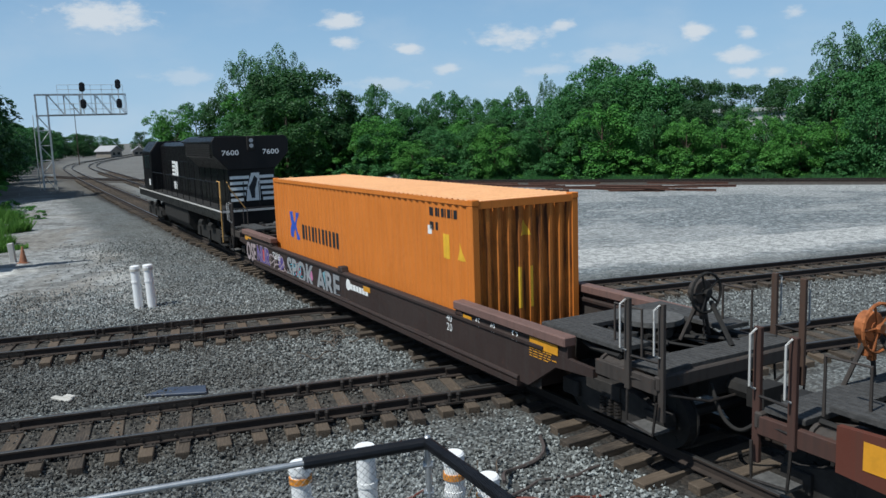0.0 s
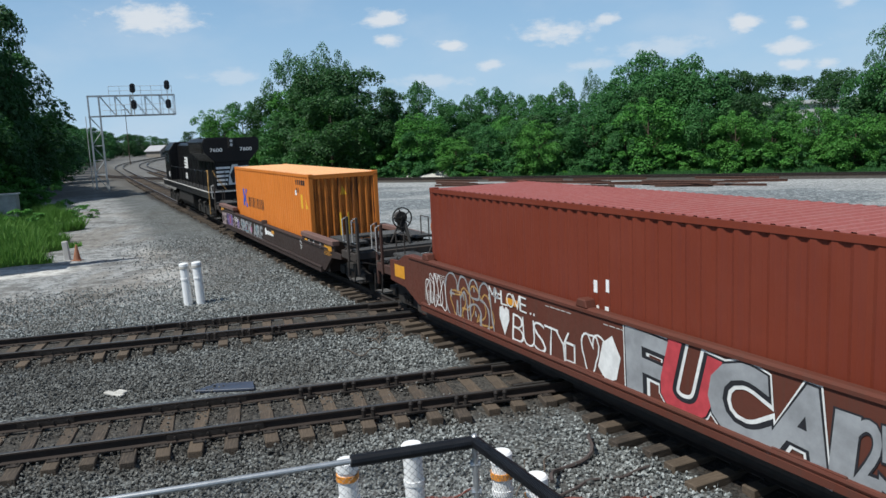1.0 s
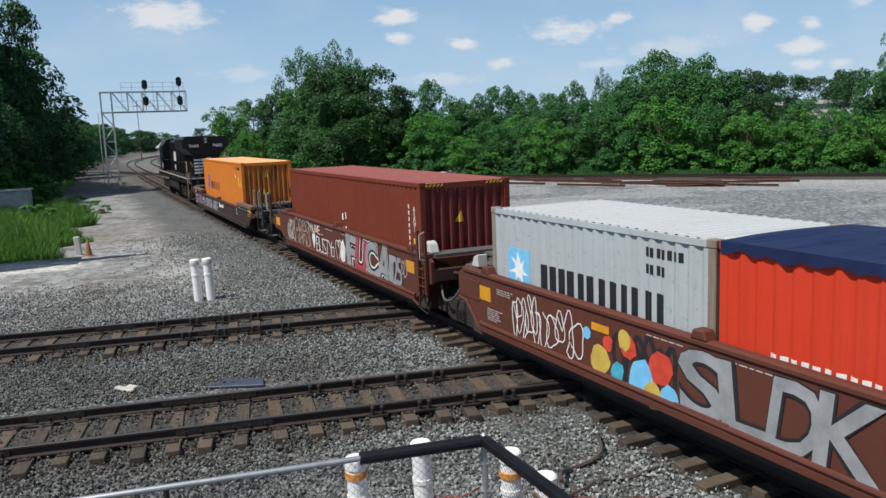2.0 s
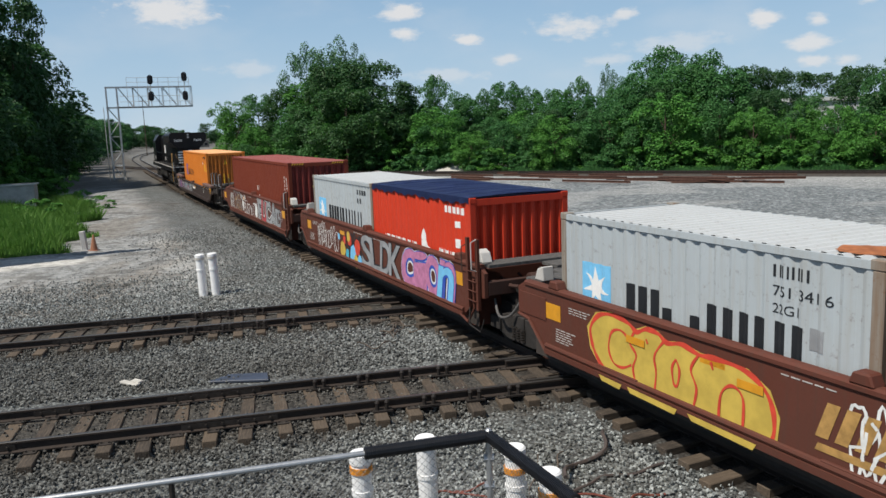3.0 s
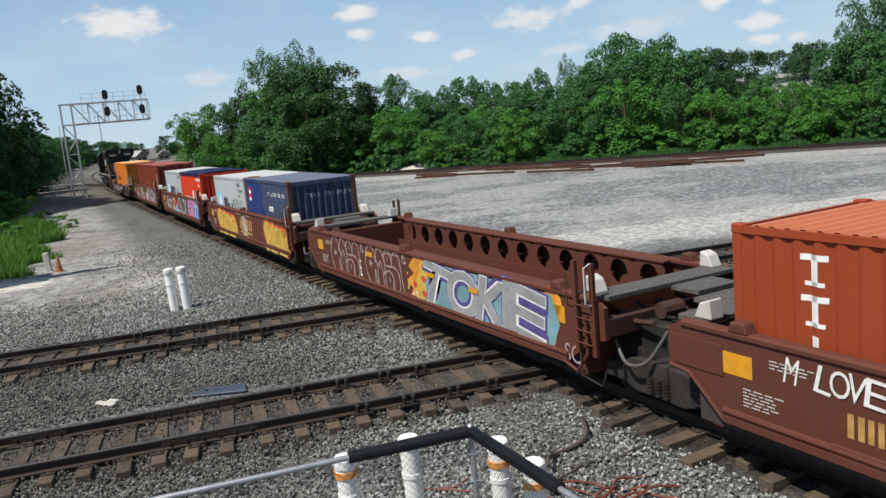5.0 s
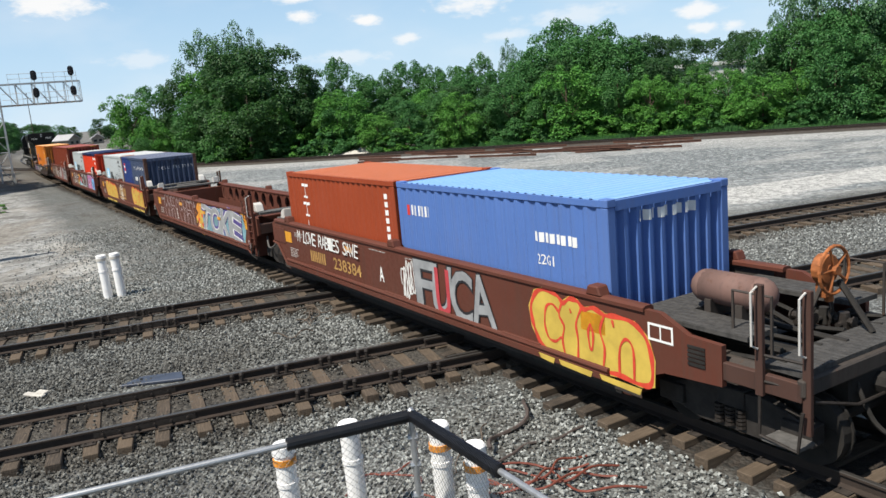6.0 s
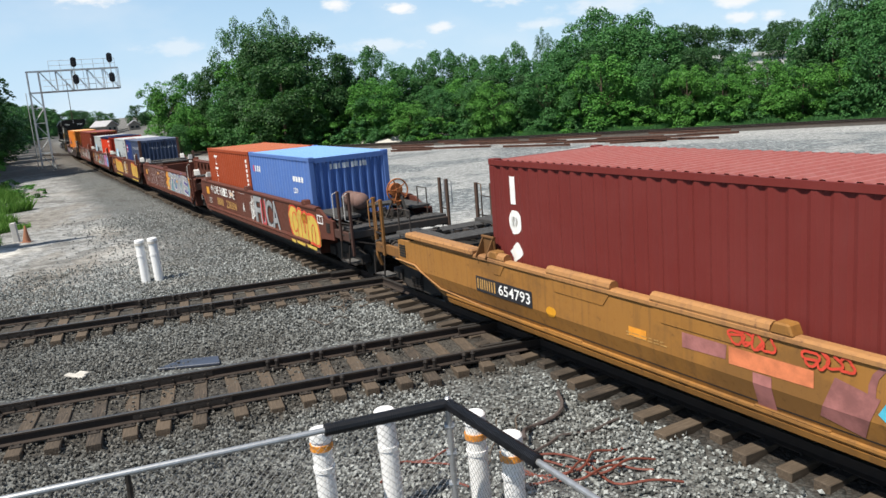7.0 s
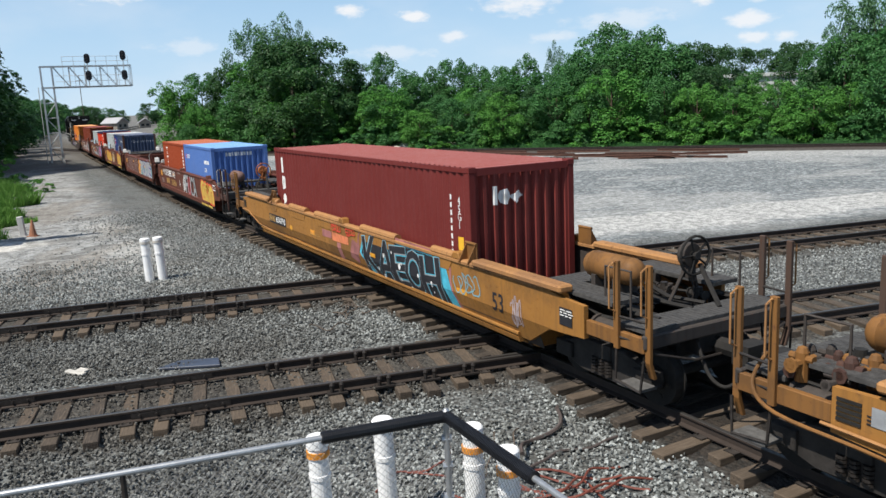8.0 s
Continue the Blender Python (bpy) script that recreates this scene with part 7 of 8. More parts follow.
# ---- the locomotive ----
def build_locomotive():
    lo = thing("diesel_locomotive", "black diesel freight locomotive with white stripes on its long hood", "locomotive")
    MOVERS.append((lo, 30.6, 0.0))
    boxed("frame", lo, "black", (-10.6, 10.6, -1.5, 1.5, 1.38, 1.80), bevel=0.03)
    for sy in (-1, 1):
        boxed("sill_stripe", lo, "whitepaint", (-10.6, 10.6, *sorted((sy * 1.5, sy * 1.515)), 1.74, 1.80))
        boxed("walkway", lo, "under", (-10.6, 10.6, *sorted((sy * 0.95, sy * 1.5)), 1.80, 1.86))
    # long hood and its radiator wings
    bm = bmesh.new()
    prism_x(bm, [(-0.93, 1.8), (0.93, 1.8), (0.93, 4.25), (0.7, 4.42), (-0.7, 4.42), (-0.93, 4.25)], -9.6, 5.4)
    part("long_hood", bm, "black", lo, bevel=0.02)
    for i in range(12):
        for sy in (-1, 1):
            x = -9.0 + i * 1.15
            boxed("hood_door", lo, "black", (x, x + 1.05, *sorted((sy * 0.935, sy * 0.955)), 1.95, 3.5), bevel=0.006)
    bm = bmesh.new()
    prism_x(bm, [(-0.93, 3.30), (0.93, 3.30), (1.50, 3.92), (1.52, 4.42), (1.40, 4.60), (-1.40, 4.60), (-1.52, 4.42), (-1.50, 3.92)], -9.75, -4.4)
    part("radiator_housing", bm, "black", lo, "overhanging black radiator housing", bevel=0.02)
    bm = bmesh.new()
    prism_x(bm, [(-0.95, 4.3), (0.95, 4.3), (1.3, 4.45), (0.8, 4.66), (-0.8, 4.66), (-1.3, 4.45)], -4.4, -2.2)
    part("exhaust_cover", bm, "black", lo, bevel=0.02)
    # the sky's reflection on the hood roof, added as a pale blue plate
    boxed("roof_panel", lo, "skyblue", (-2.0, -0.4, 0.2, 0.9, 4.43, 4.46), "pale blue roof patch with the sky's reflection painted in")
    for k in range(7):
        boxed("radiator_louvre", lo, "under", (-9.4, -4.7, 1.45 - 0.0, 1.53, 3.8 + 0.08 * k, 3.84 + 0.08 * k))
    # cab and nose
    bm = bmesh.new()
    prism_x(bm, [(-1.5, 1.8), (1.5, 1.8), (1.5, 3.95), (1.1, 4.5), (-1.1, 4.5), (-1.5, 3.95)], 5.4, 8.3)
    part("cab", bm, "black", lo, bevel=0.03)
    for sy in (-1, 1):
        boxed("cab_window", lo, "glass", (5.9, 6.7, *sorted((sy * 1.5, sy * 1.512)), 3.0, 3.75), bevel=0.004)
        boxed("cab_window", lo, "glass", (6.9, 7.6, *sorted((sy * 1.5, sy * 1.512)), 3.0, 3.75), bevel=0.004)
        boxed("cab_number_panel", lo, "white", (6.0, 6.4, *sorted((sy * 1.5, sy * 1.514)), 2.1, 2.45))
    bm = bmesh.new()
    prism(bm, [(8.3, 1.8), (10.2, 1.8), (10.2, 2.9), (9.9, 3.15), (8.3, 3.35)], -0.95, 0.95)
    part("nose", bm, "black", lo, bevel=0.03)
    # rear face: stripes, number boards, lamp
    m = facing("rear", 0, 0, -9.615)
    for v in range(5):
        flat("hood_stripe", [rect(-0.88, -0.35 + 0.06 * v, 2.05 + 0.22 * v, 2.17 + 0.22 * v)], "white", lo, m)
        flat("hood_stripe", [rect(0.4 - 0.03 * v, 0.88, 2.05 + 0.22 * v, 2.17 + 0.22 * v)], "white", lo, m)
    flat("brand_emblem", [[(-0.28, 2.05), (0.3, 2.05), (0.3, 3.15), (-0.02, 3.15), (-0.2, 2.6)]], "white", lo, m)
    flat("brand_emblem", [[(-0.05, 2.15), (0.08, 2.15), (0.1, 2.5), (0.22, 2.9), (0.1, 3.05), (-0.02, 2.8), (-0.15, 2.6)]], "spray_black", lo, facing("rear", 0, 0, -9.62))
    lettering("road_number", "7600", "white", lo, facing("rear", 1.15, 3.87, -9.76), 0.66, 0.2, 0.01)
    lettering("road_number", "7600", "white", lo, facing("rear", -0.45, 3.87, -9.76), 0.66, 0.2, 0.01)
    boxed("lamp_box", lo, "under", (-9.82, -9.7, -0.16, 0.16, 4.05, 4.6), bevel=0.02)
    for z in (4.22, 4.43):
        bm = bmesh.new()
        tube(bm, (-9.83, 0, z), (-9.86, 0, z), 0.08, 12)
        part("headlamp", bm, "galv", lo)
    # side emblem
    flat("brand_emblem", [rect(0, 0.75, 0.0, 0.13), rect(0.04, 0.75, 0.2, 0.33), rect(0.08, 0.75, 0.4, 0.53), rect(0.12, 0.75, 0.6, 0.73)], "white", lo, facing("side", -1.0 + 3.2, 2.75, 0.958))
    flat("brand_emblem", [rect(0, 0.3, 0, 0.73), rect(0.38, 0.8, 0, 0.73)], "white", lo, facing("side", 1.4, 2.75, 0.958))
    flat("road_number", [rect(0.22 * k, 0.22 * k + 0.16, 0, 0.4) for k in range(4)], "white", lo, facing("side", 1.9, 2.05, 0.958))
    # handrails
    for sy in (-1, 1):
        for i in range(12):
            x = -10.0 + i * 1.4
            bm = bmesh.new()
            tube(bm, (x, sy * 1.47, 1.85), (x, sy * 1.47, 2.85), 0.018, 6)
            part("stanchion", bm, "black", lo)
        bm = bmesh.new()
        tube(bm, (-10.0, sy * 1.47, 2.85), (5.4, sy * 1.47, 2.85), 0.016, 6)
        part("handrail", bm, "black", lo)
        bm = bmesh.new()
        pipe(bm, [(-10.5, sy * 1.5, 0.6), (-10.5, sy * 1.5, 2.3), (-10.3, sy * 1.45, 2.9), (-9.9, sy * 1.45, 2.9)], 0.03, 6)
        pipe(bm, [(-10.62, sy * 0.6, 1.85), (-10.5, sy * 1.1, 2.6), (-10.4, sy * 1.2, 2.9)], 0.022, 6)
        part("step_rail", bm, "gold", lo, "yellow step handrail")
        for k in range(4):
            boxed("step", lo, "under", (-10.7, -10.05, *sorted((sy * 1.2, sy * 1.5)), 0.45 + 0.33 * k, 0.49 + 0.33 * k))
    for i in range(5):
        bm = bmesh.new()
        tube(bm, (-10.55, -1.2 + 0.6 * i, 1.85), (-10.55, -1.2 + 0.6 * i, 2.85), 0.018, 6)
        part("stanchion", bm, "black", lo)
    boxed("end_plate", lo, "black", (-10.72, -10.6, -1.5, 1.5, 1.0, 1.86), bevel=0.02)
    boxed("end_sill_stripe", lo, "whitepaint", (-10.735, -10.72, -1.5, 1.5, 1.74, 1.82))
    bm = bmesh.new()
    tube(bm, (-10.7, 0, 0.86), (-11.1, 0, 0.86), 0.14, 8)
    box(bm, -11.2, -10.95, -0.2, 0.2, 0.7, 1.02)
    part("coupler", bm, "under", lo)
    bm = bmesh.new()
    prism_x(bm, [(-1.35, 1.35), (1.35, 1.35), (1.35, 0.7), (1.1, 0.35), (-1.1, 0.35), (-1.35, 0.7)], -3.2, 3.0)
    part("fuel_tank", bm, "under", lo, bevel=0.04)
    for sg in (-1, 1):
        bm = bmesh.new()
        for sy in (-1, 1):
            prism(bm, [(-2.4, 0.5), (-2.2, 0.9), (2.2, 0.9), (2.4, 0.5), (2.1, 0.35), (-2.1, 0.35)], sy * 1.12 - 0.1, sy * 1.12 + 0.1)
            for wx in (-1.9, 0, 1.9):
                box(bm, wx - 0.25, wx + 0.25, sy * 1.12 - 0.16, sy * 1.12 + 0.16, 0.36, 0.75)
            tube(bm, (-1.2, sy * 1.3, 1.0), (-0.6, sy * 1.3, 1.0), 0.12, 8)
            tube(bm, (0.6, sy * 1.3, 1.0), (1.2, sy * 1.3, 1.0), 0.12, 8)
        b = part("bogie", bm, "under", lo)
        b.matrix_basis = pose(sg * 6.9, 0, 0)
        for wx in (-1.9, 0.0, 1.9):
            wheelset(b, wx, 0.53)


build_locomotive()

# ---- signal gantry ----


def build_gantry():
    g = thing("signal_gantry", "silver lattice cantilever signal bridge beside the line", "signal gantry")
    g.matrix_basis = pose(-37.3, 89.6, GROUND, 0, 0, math.degrees(math.atan2(0.4275, 0.904)))
    h0, h1, ln = 7.95, 10.15, 8.5
    for x in (-0.55, 0.55):
        for y in (-0.45, 0.45):
            boxed("leg", g, "gantry", (x - 0.07, x + 0.07, y - 0.07, y + 0.07, 0, h1))
    for k in range(5):
        z0, z1 = h0 * k / 5, h0 * (k + 1) / 5
        for y in (-0.45, 0.45):
            bm = bmesh.new()
            a, b = (-0.55, 0.55) if k % 2 else (0.55, -0.55)
            tube(bm, (a, y, z0 + 0.1), (b, y, z1), 0.035, 6)
            tube(bm, (-0.65, y, z1), (0.65, y, z1), 0.035, 6)
            part("leg_brace", bm, "gantry", g)
    for y in (-0.45, 0.45):
        for z in (h0, h1):
            boxed("chord", g, "gantry", (-0.65, ln, y - 0.07, y + 0.07, z - 0.07, z + 0.07))
        for k in range(5):
            a = 0.65 + (ln - 0.65) * k / 5
            b = 0.65 + (ln - 0.65) * (k + 1) / 5
            bm = bmesh.new()
            tube(bm, (a, y, h1), (b, y, h0), 0.035, 6)
            tube(bm, (b, y, h0), (b, y, h1), 0.035, 6)
            part("truss_brace", bm, "gantry", g)
    for z, x0 in ((h1 + 0.5, 1.6), (h1 + 1.0, 1.6), (h0 + 0.6, 0.8), (h0 + 1.2, 0.8)):
        bm = bmesh.new()
        tube(bm, (x0, -0.75, z), (ln - 0.3, -0.75, z), 0.025, 6)
        part("handrail", bm, "gantry", g)
    for k in range(7):
        bm = bmesh.new()
        x = 1.6 + (ln - 1.9) * k / 6
        tube(bm, (x, -0.75, h0), (x, -0.75, h1 + 1.0), 0.022, 6)
        part("rail_post", bm, "gantry", g)
    boxed("catwalk", g, "gantry", (0.6, ln - 0.2, -0.8, -0.3, h0 + 0.02, h0 + 0.08))
    for x, zs in ((4.05, (h0 + 1.15, h1 + 0.75)), (7.7, (h0 + 1.15, h1 + 1.05))):
        bm = bmesh.new()
        tube(bm, (x, -0.9, h0 - 0.1), (x, -0.9, zs[1] + 0.3), 0.05, 8)
        part("signal_mast", bm, "gantry", g)
        for z in zs:
            bm = bmesh.new()
            pts = [(x + 0.30 * math.cos(a), z + 0.30 * math.sin(a) + (0.22 if math.sin(a) > 0.02 else -0.22)) for a in [math.tau * i / 20 for i in range(20)]]
            prism(bm, pts, -1.02, -0.96)
            s = part("signal_head", bm, "spray_black", g, "black oval signal backboard")
            for dz in (-0.28, 0, 0.28):
                bm = bmesh.new()
                tube(bm, (x, -1.02, z + dz), (x, -1.25, z + dz - 0.03), 0.09, 10)
                part("signal_hood", bm, "spray_black", s)
    for k in range(14):
        bm = bmesh.new()
        z = 0.4 + k * 0.5
        tube(bm, (-0.95, -0.2, z), (-0.95, 0.25, z), 0.02, 6)
        part("ladder_rung", bm, "gantry", g)
    for y in (-0.2, 0.25):
        bm = bmesh.new()
        tube(bm, (-0.95, y, 0), (-0.95, y, 8), 0.03, 6)
        part("ladder_rail", bm, "gantry", g)


build_gantry()

# white marker posts
for x_, y_, h_, lean_ in ((-35.1, 86.0, 1.25, -5),):
    bm_ = bmesh.new()
    box(bm_, -0.12, 0.12, -0.06, 0.06, 0, h_)
    o_ = solo("marker_post", bm_, "whitepaint", "short white marker post leaning beside the signal bridge", "post", bevel=0.01)
    o_.matrix_basis = pose(x_, y_, GROUND, 0, lean_, 0)


def capped_pipe(x, y, h, r, label, band=None, lean=0.0, cap_mat="band"):
    p = thing("vent_pipe", label, "pipe", "white pipes")
    p.matrix_basis = pose(x, y, GROUND - 0.03, 0, lean, 0)
    bm = bmesh.new()
    prof = [(0.0, r), (h * 0.62, r), (h * 0.62, r * 1.1), (h * 0.66, r * 1.1), (h * 0.66, r), (h - 0.12, r)]
    for (z0, r0), (z1, r1) in zip(prof, prof[1:]):
        if z1 > z0:
            tube(bm, (0, 0, z0), (0, 0, z1), r0, 20, r1)
    part("shaft", bm, "pvc", p, smooth=False)
    bm = bmesh.new()
    tube(bm, (0, 0, h - 0.12), (0, 0, h - 0.02), r * 1.12, 20)
    tube(bm, (0, 0, h - 0.02), (0, 0, h), r * 1.12, 20, r * 0.95)
    part("cap", bm, "pvc", p)
    if band:
        bm = bmesh.new()
        tube(bm, (0, 0, band), (0, 0, band + 0.07), r * 1.14, 20)
        part("tape_band", bm, cap_mat, p, "stained orange tape")
    return p


capped_pipe(-7.54, 23.32, 1.30, 0.125, "white plastic vent pipe standing in the gravel", 1.14, -1.5, "concrete")
capped_pipe(-7.17, 23.35, 1.32, 0.125, "white plastic vent pipe standing in the gravel", 1.16, -2.0, "concrete")
for x_, y_, b_ in ((-1.12, 8.42, 1.05), (-0.41, 8.8, None), (0.59, 8.45, 0.98), (0.90, 7.8, 1.0)):
    capped_pipe(x_, y_, 1.28, 0.112, "white plastic pipe wrapped with orange tape behind the fence" if b_ else "white plastic pipe behind the fence", b_, -1.0)

# ---- chain-link fence with sleeved top rail ----


def build_fence():
    f = thing("chain_link_fence", "galvanised chain-link fence with a black sleeve on its corner", "fence")
    z = 1.27
    corner = Vector((0.27, 7.97, z))
    left = (Vector((-2.85, 7.08, z)) - corner).normalized()
    right = (Vector((1.13, 6.05, z)) - corner).normalized()
    for d, ln, sl in ((left, 7.0, 1.28), (right, 5.0, 1.62)):
        e = corner + d * ln
        bm = bmesh.new()
        tube(bm, corner, e, 0.030, 12)
        part("top_rail", bm, "galv", f)
        # ribbed sleeve
        bm = bmesh.new()
        n = int(sl / 0.022)
        for i in range(n):
            a = corner + d * (0.03 + sl * i / n)
            b = corner + d * (0.03 + sl * (i + 0.55) / n)
            c = corner + d * (0.03 + sl * (i + 1) / n)
            tube(bm, a, b, 0.066, 12)
            tube(bm, b, c, 0.058, 12)
        part("sleeve", bm, "sleeve", f, "black corrugated plastic sleeve")
    bm = bmesh.new()
    tube(bm, (corner.x, corner.y, GROUND - 0.1), (corner.x, corner.y, z + 0.05), 0.035, 12)
    ball(bm, (corner.x, corner.y, z + 0.05), 0.04, 1, 10)
    part("corner_post", bm, "galv", f)
    for dz in (0.25, 0.55, 0.9, 1.2):
        bm = bmesh.new()
        tube(bm, (corner.x - 0.055, corner.y + 0.01, z - dz), (corner.x + 0.05, corner.y + 0.01, z - dz), 0.045, 8)
        part("tension_band", bm, "galv", f)
    for d, ks in ((left, (3.15, 6.3)), (right, (2.6,))):
        for k in ks:
            p = corner + d * k
            bm = bmesh.new()
            tube(bm, (p.x, p.y, GROUND - 0.1), (p.x, p.y, z - 0.02), 0.028, 10)
            part("line_post", bm, "bolt", f)
    # woven mesh: two sets of slanting wires
    for d, ln in ((left, 7.0), (right, 5.0)):
        bm = bmesh.new()
        hh, step = z - GROUND - 0.05, 0.075
        n = int(ln / step)
        for i in range(-int(hh / step), n):
            for sgn in (1, -1):
                u0, u1 = i * step, i * step + hh
                z0, z1 = (GROUND + 0.03, z) if sgn > 0 else (z, GROUND + 0.03)
                if u0 < 0:
                    z0 = z0 + (z1 - z0) * (-u0) / hh
                    u0 = 0.0
                if u1 > ln:
                    z1 = z1 - (z1 - z0) * (u1 - ln) / max(1e-6, (u1 - u0))
                    u1 = ln
                if u1 - u0 < 0.02:
                    continue
                a, b = corner + d * u0, corner + d * u1
                tube(bm, (a.x, a.y, z0), (b.x, b.y, z1), 0.0022, 3)
        part("mesh", bm, "wire", f, "woven wire mesh")


build_fence()

# ---- small things on the ground ----
bm_ = bmesh.new()
v_ = [bm_.verts.new((x, y, 0)) for x, y in ((-0.55, -0.22), (0.62, -0.2), (0.5, 0.24), (-0.25, 0.22))]
f_ = bm_.faces.new(v_)
r_ = bmesh.ops.extrude_face_region(bm_, geom=[f_])
bmesh.ops.translate(bm_, verts=[q for q in r_["geom"] if isinstance(q, bmesh.types.BMVert)], vec=(0, 0, 0.05))
o_ = solo("cover_plate", bm_, "sheet", "dark blue-grey plate lying in the ballast", "plate", bevel=0.008)
o_.matrix_basis = pose(-4.3, 15.02, GROUND + 0.03)
bm_ = bmesh.new()
box(bm_, -0.22, 0.22, -0.06, 0.06, 0, 0.05)
box(bm_, -0.02, 0.2, 0.02, 0.16, 0.02, 0.07)
o_ = solo("broken_board", bm_, "concrete", "pale broken board in the ballast", "board", bevel=0.012)
o_.matrix_basis = pose(-6.42, 14.95, GROUND + 0.02, 4, 3, -25)
bm_ = bmesh.new()
box(bm_, -0.11, 0.11, -0.11, 0.11, 0, 0.85)
o_ = solo("marker_stub", bm_, "whitepaint", "white concrete marker stub at the edge of the grass", "post", bevel=0.02)
o_.matrix_basis = pose(-15.95, 34.0, GROUND - 0.02, 0, -4, 10)
bm_ = bmesh.new()
tube(bm_, (0, 0, 0.03), (0, 0, 0.7), 0.16, 14, 0.03)
box(bm_, -0.2, 0.2, -0.2, 0.2, 0, 0.04)
o_ = solo("traffic_cone", bm_, "cone", "faded orange traffic cone beside the white stub", "cone")
o_.matrix_basis = pose(-15.45, 33.75, GROUND, 0, 2, 0)


def cable(name, label, mat, seed, a, b, r, wander, n=18, lift=0.02, cat="cable"):
    rnd = random.Random(seed)
    a, b = Vector(a), Vector(b)
    side = Vector((-(b - a).y, (b - a).x)).normalized()
    ph = rnd.uniform(0, 6)
    bm = bmesh.new()
    pts = []
    for i in range(n + 1):
        k = i / n
        p = a.lerp(b, k) + side * wander * math.sin(k * 5.2 + ph) * math.sin(math.pi * k) + side * 0.03 * math.sin(17 * k + ph)
        pts.append((p.x, p.y, GROUND + 0.04 + lift * (1 + math.sin(9 * k + ph))))
    pipe(bm, pts, r, 6)
    solo(name, bm, mat, label, cat, "cables on the ballast")


for i_ in range(5):
    cable("cable", "reddish brown cable snaking over the ballast", "cablered", 10 + i_, (1.05 + 0.05 * i_, 9.0 + 0.12 * i_), (2.5 + 0.12 * i_, 9.3 - 0.18 * i_ + 0.5 * (i_ % 2)), 0.016, 0.22 + 0.05 * i_, lift=0.05)
cable("cable", "old grey-brown cable on the ballast", "cablegrey", 20, (1.2, 9.6), (2.75, 10.5), 0.02, 0.15)
cable("cable", "thick grey-brown cable bent over the ballast", "cablegrey", 21, (1.35, 9.9), (2.13, 11.72), 0.03, 0.25, lift=0.08)
cable("cable", "reddish brown cable on the ballast", "cablered", 22, (-0.6, 9.4), (0.3, 10.1), 0.014, 0.2)
cable("cable", "reddish brown cable on the ballast", "cablered", 23, (-0.2, 9.9), (0.5, 9.0), 0.014, 0.25)
for i_ in range(2):
    cable("twig", "dry twig on the ballast", "twig", 30 + i_, (0.75 + 0.2 * i_, 9.5), (1.1 + 0.3 * i_, 10.9), 0.012, 0.05, lift=0.06, cat="twig")
rnd_ = random.Random(77)
for i_ in range(9):
    a_ = Vector((-0.9 + rnd_.uniform(-0.8, 0.8), 18.0 + rnd_.uniform(-1.0, 1.2)))
    b_ = a_ + Vector((rnd_.uniform(-1.4, 1.4), rnd_.uniform(-1.6, 1.0)))
    cable("dry_vine", "dry brown vine between the crossing tracks", "twig", 40 + i_, a_, b_, 0.014, 0.3, lift=0.05, cat="vine")

# heap of old rails at the back of the yard
rnd_ = random.Random(5)
for i_ in range(34):
    k_ = rnd_.random()
    c_ = Vector((1.0, 69.5)).lerp(Vector((21.0, 56.5)), k_)
    c_ = c_ + Vector((rnd_.uniform(-2, 2), rnd_.uniform(-2.2, 2.2)))
    a_ = math.atan2(-13, 20) + rnd_.uniform(-0.22, 0.22)
    bm_ = bmesh.new()
    ln_ = rnd_.uniform(2.0, 6.0)
    d_ = Vector((math.cos(a_), math.sin(a_)))
    rail_mesh(bm_, [(Vector((0, 0)) - d_ * ln_ / 2, a_), (d_ * ln_ / 2, a_)])
    o_ = solo("scrap_rail", bm_, "rust", "rusted length of old rail stacked in the yard", "rail", "heap of old rails")
    o_.matrix_basis = pose(c_.x, c_.y, GROUND + 0.17 + 0.12 * (i_ % 4))

# leaning poles and the pale mound at the end of the connecting track
for x_, y_, h_, le_ in ((-8.0, 90.0, 3.3, 7), (-6.1, 90.5, 3.4, 9), (-3.6, 89.5, 3.0, 5), (-12.0, 93.0, 3.2, -6)):
    bm_ = bmesh.new()
    tube(bm_, (0, 0, 0), (0, 0, h_), 0.07, 8)
    o_ = solo("leaning_pole", bm_, "concrete", "weathered grey fence pole leaning at the wood's edge", "pole", "leaning poles")
    o_.matrix_basis = pose(x_, y_, GROUND - 0.05, 0, le_, 0)


def mound(name, c, rx, ry, h, mat, label, seed):
    n, m = 40, 14
    verts, faces = [], []
    for j in range(m + 1):
        for i in range(n):
            a, r = math.tau * i / n, j / m
            x, y = rx * r * math.cos(a), ry * r * math.sin(a)
            z = h * (1 - r * r) * (0.75 + 0.5 * noise.noise((x * 0.5 + seed, y * 0.5, 0))) + 0.12 * noise.noise((x * 2, y * 2, seed))
            verts.append((x, y, z if j < m else -0.15))
    for j in range(m):
        for i in range(n):
            faces.append((j * n + i, (j + 1) * n + i, (j + 1) * n + (i + 1) % n, j * n + (i + 1) % n))
    me = bpy.data.meshes.new(name)
    me.from_pydata(verts, [], faces)
    me.materials.append(M[mat])
    o = tagged(new(name, me), label, "mound", kind="structure")
    o.matrix_basis = pose(c[0], c[1], GROUND)


mound("gravel_mound", (2.0, 84.0), 7.0, 3.5, 1.0, "concrete", "pale gravel mound beside the connecting track", 3)

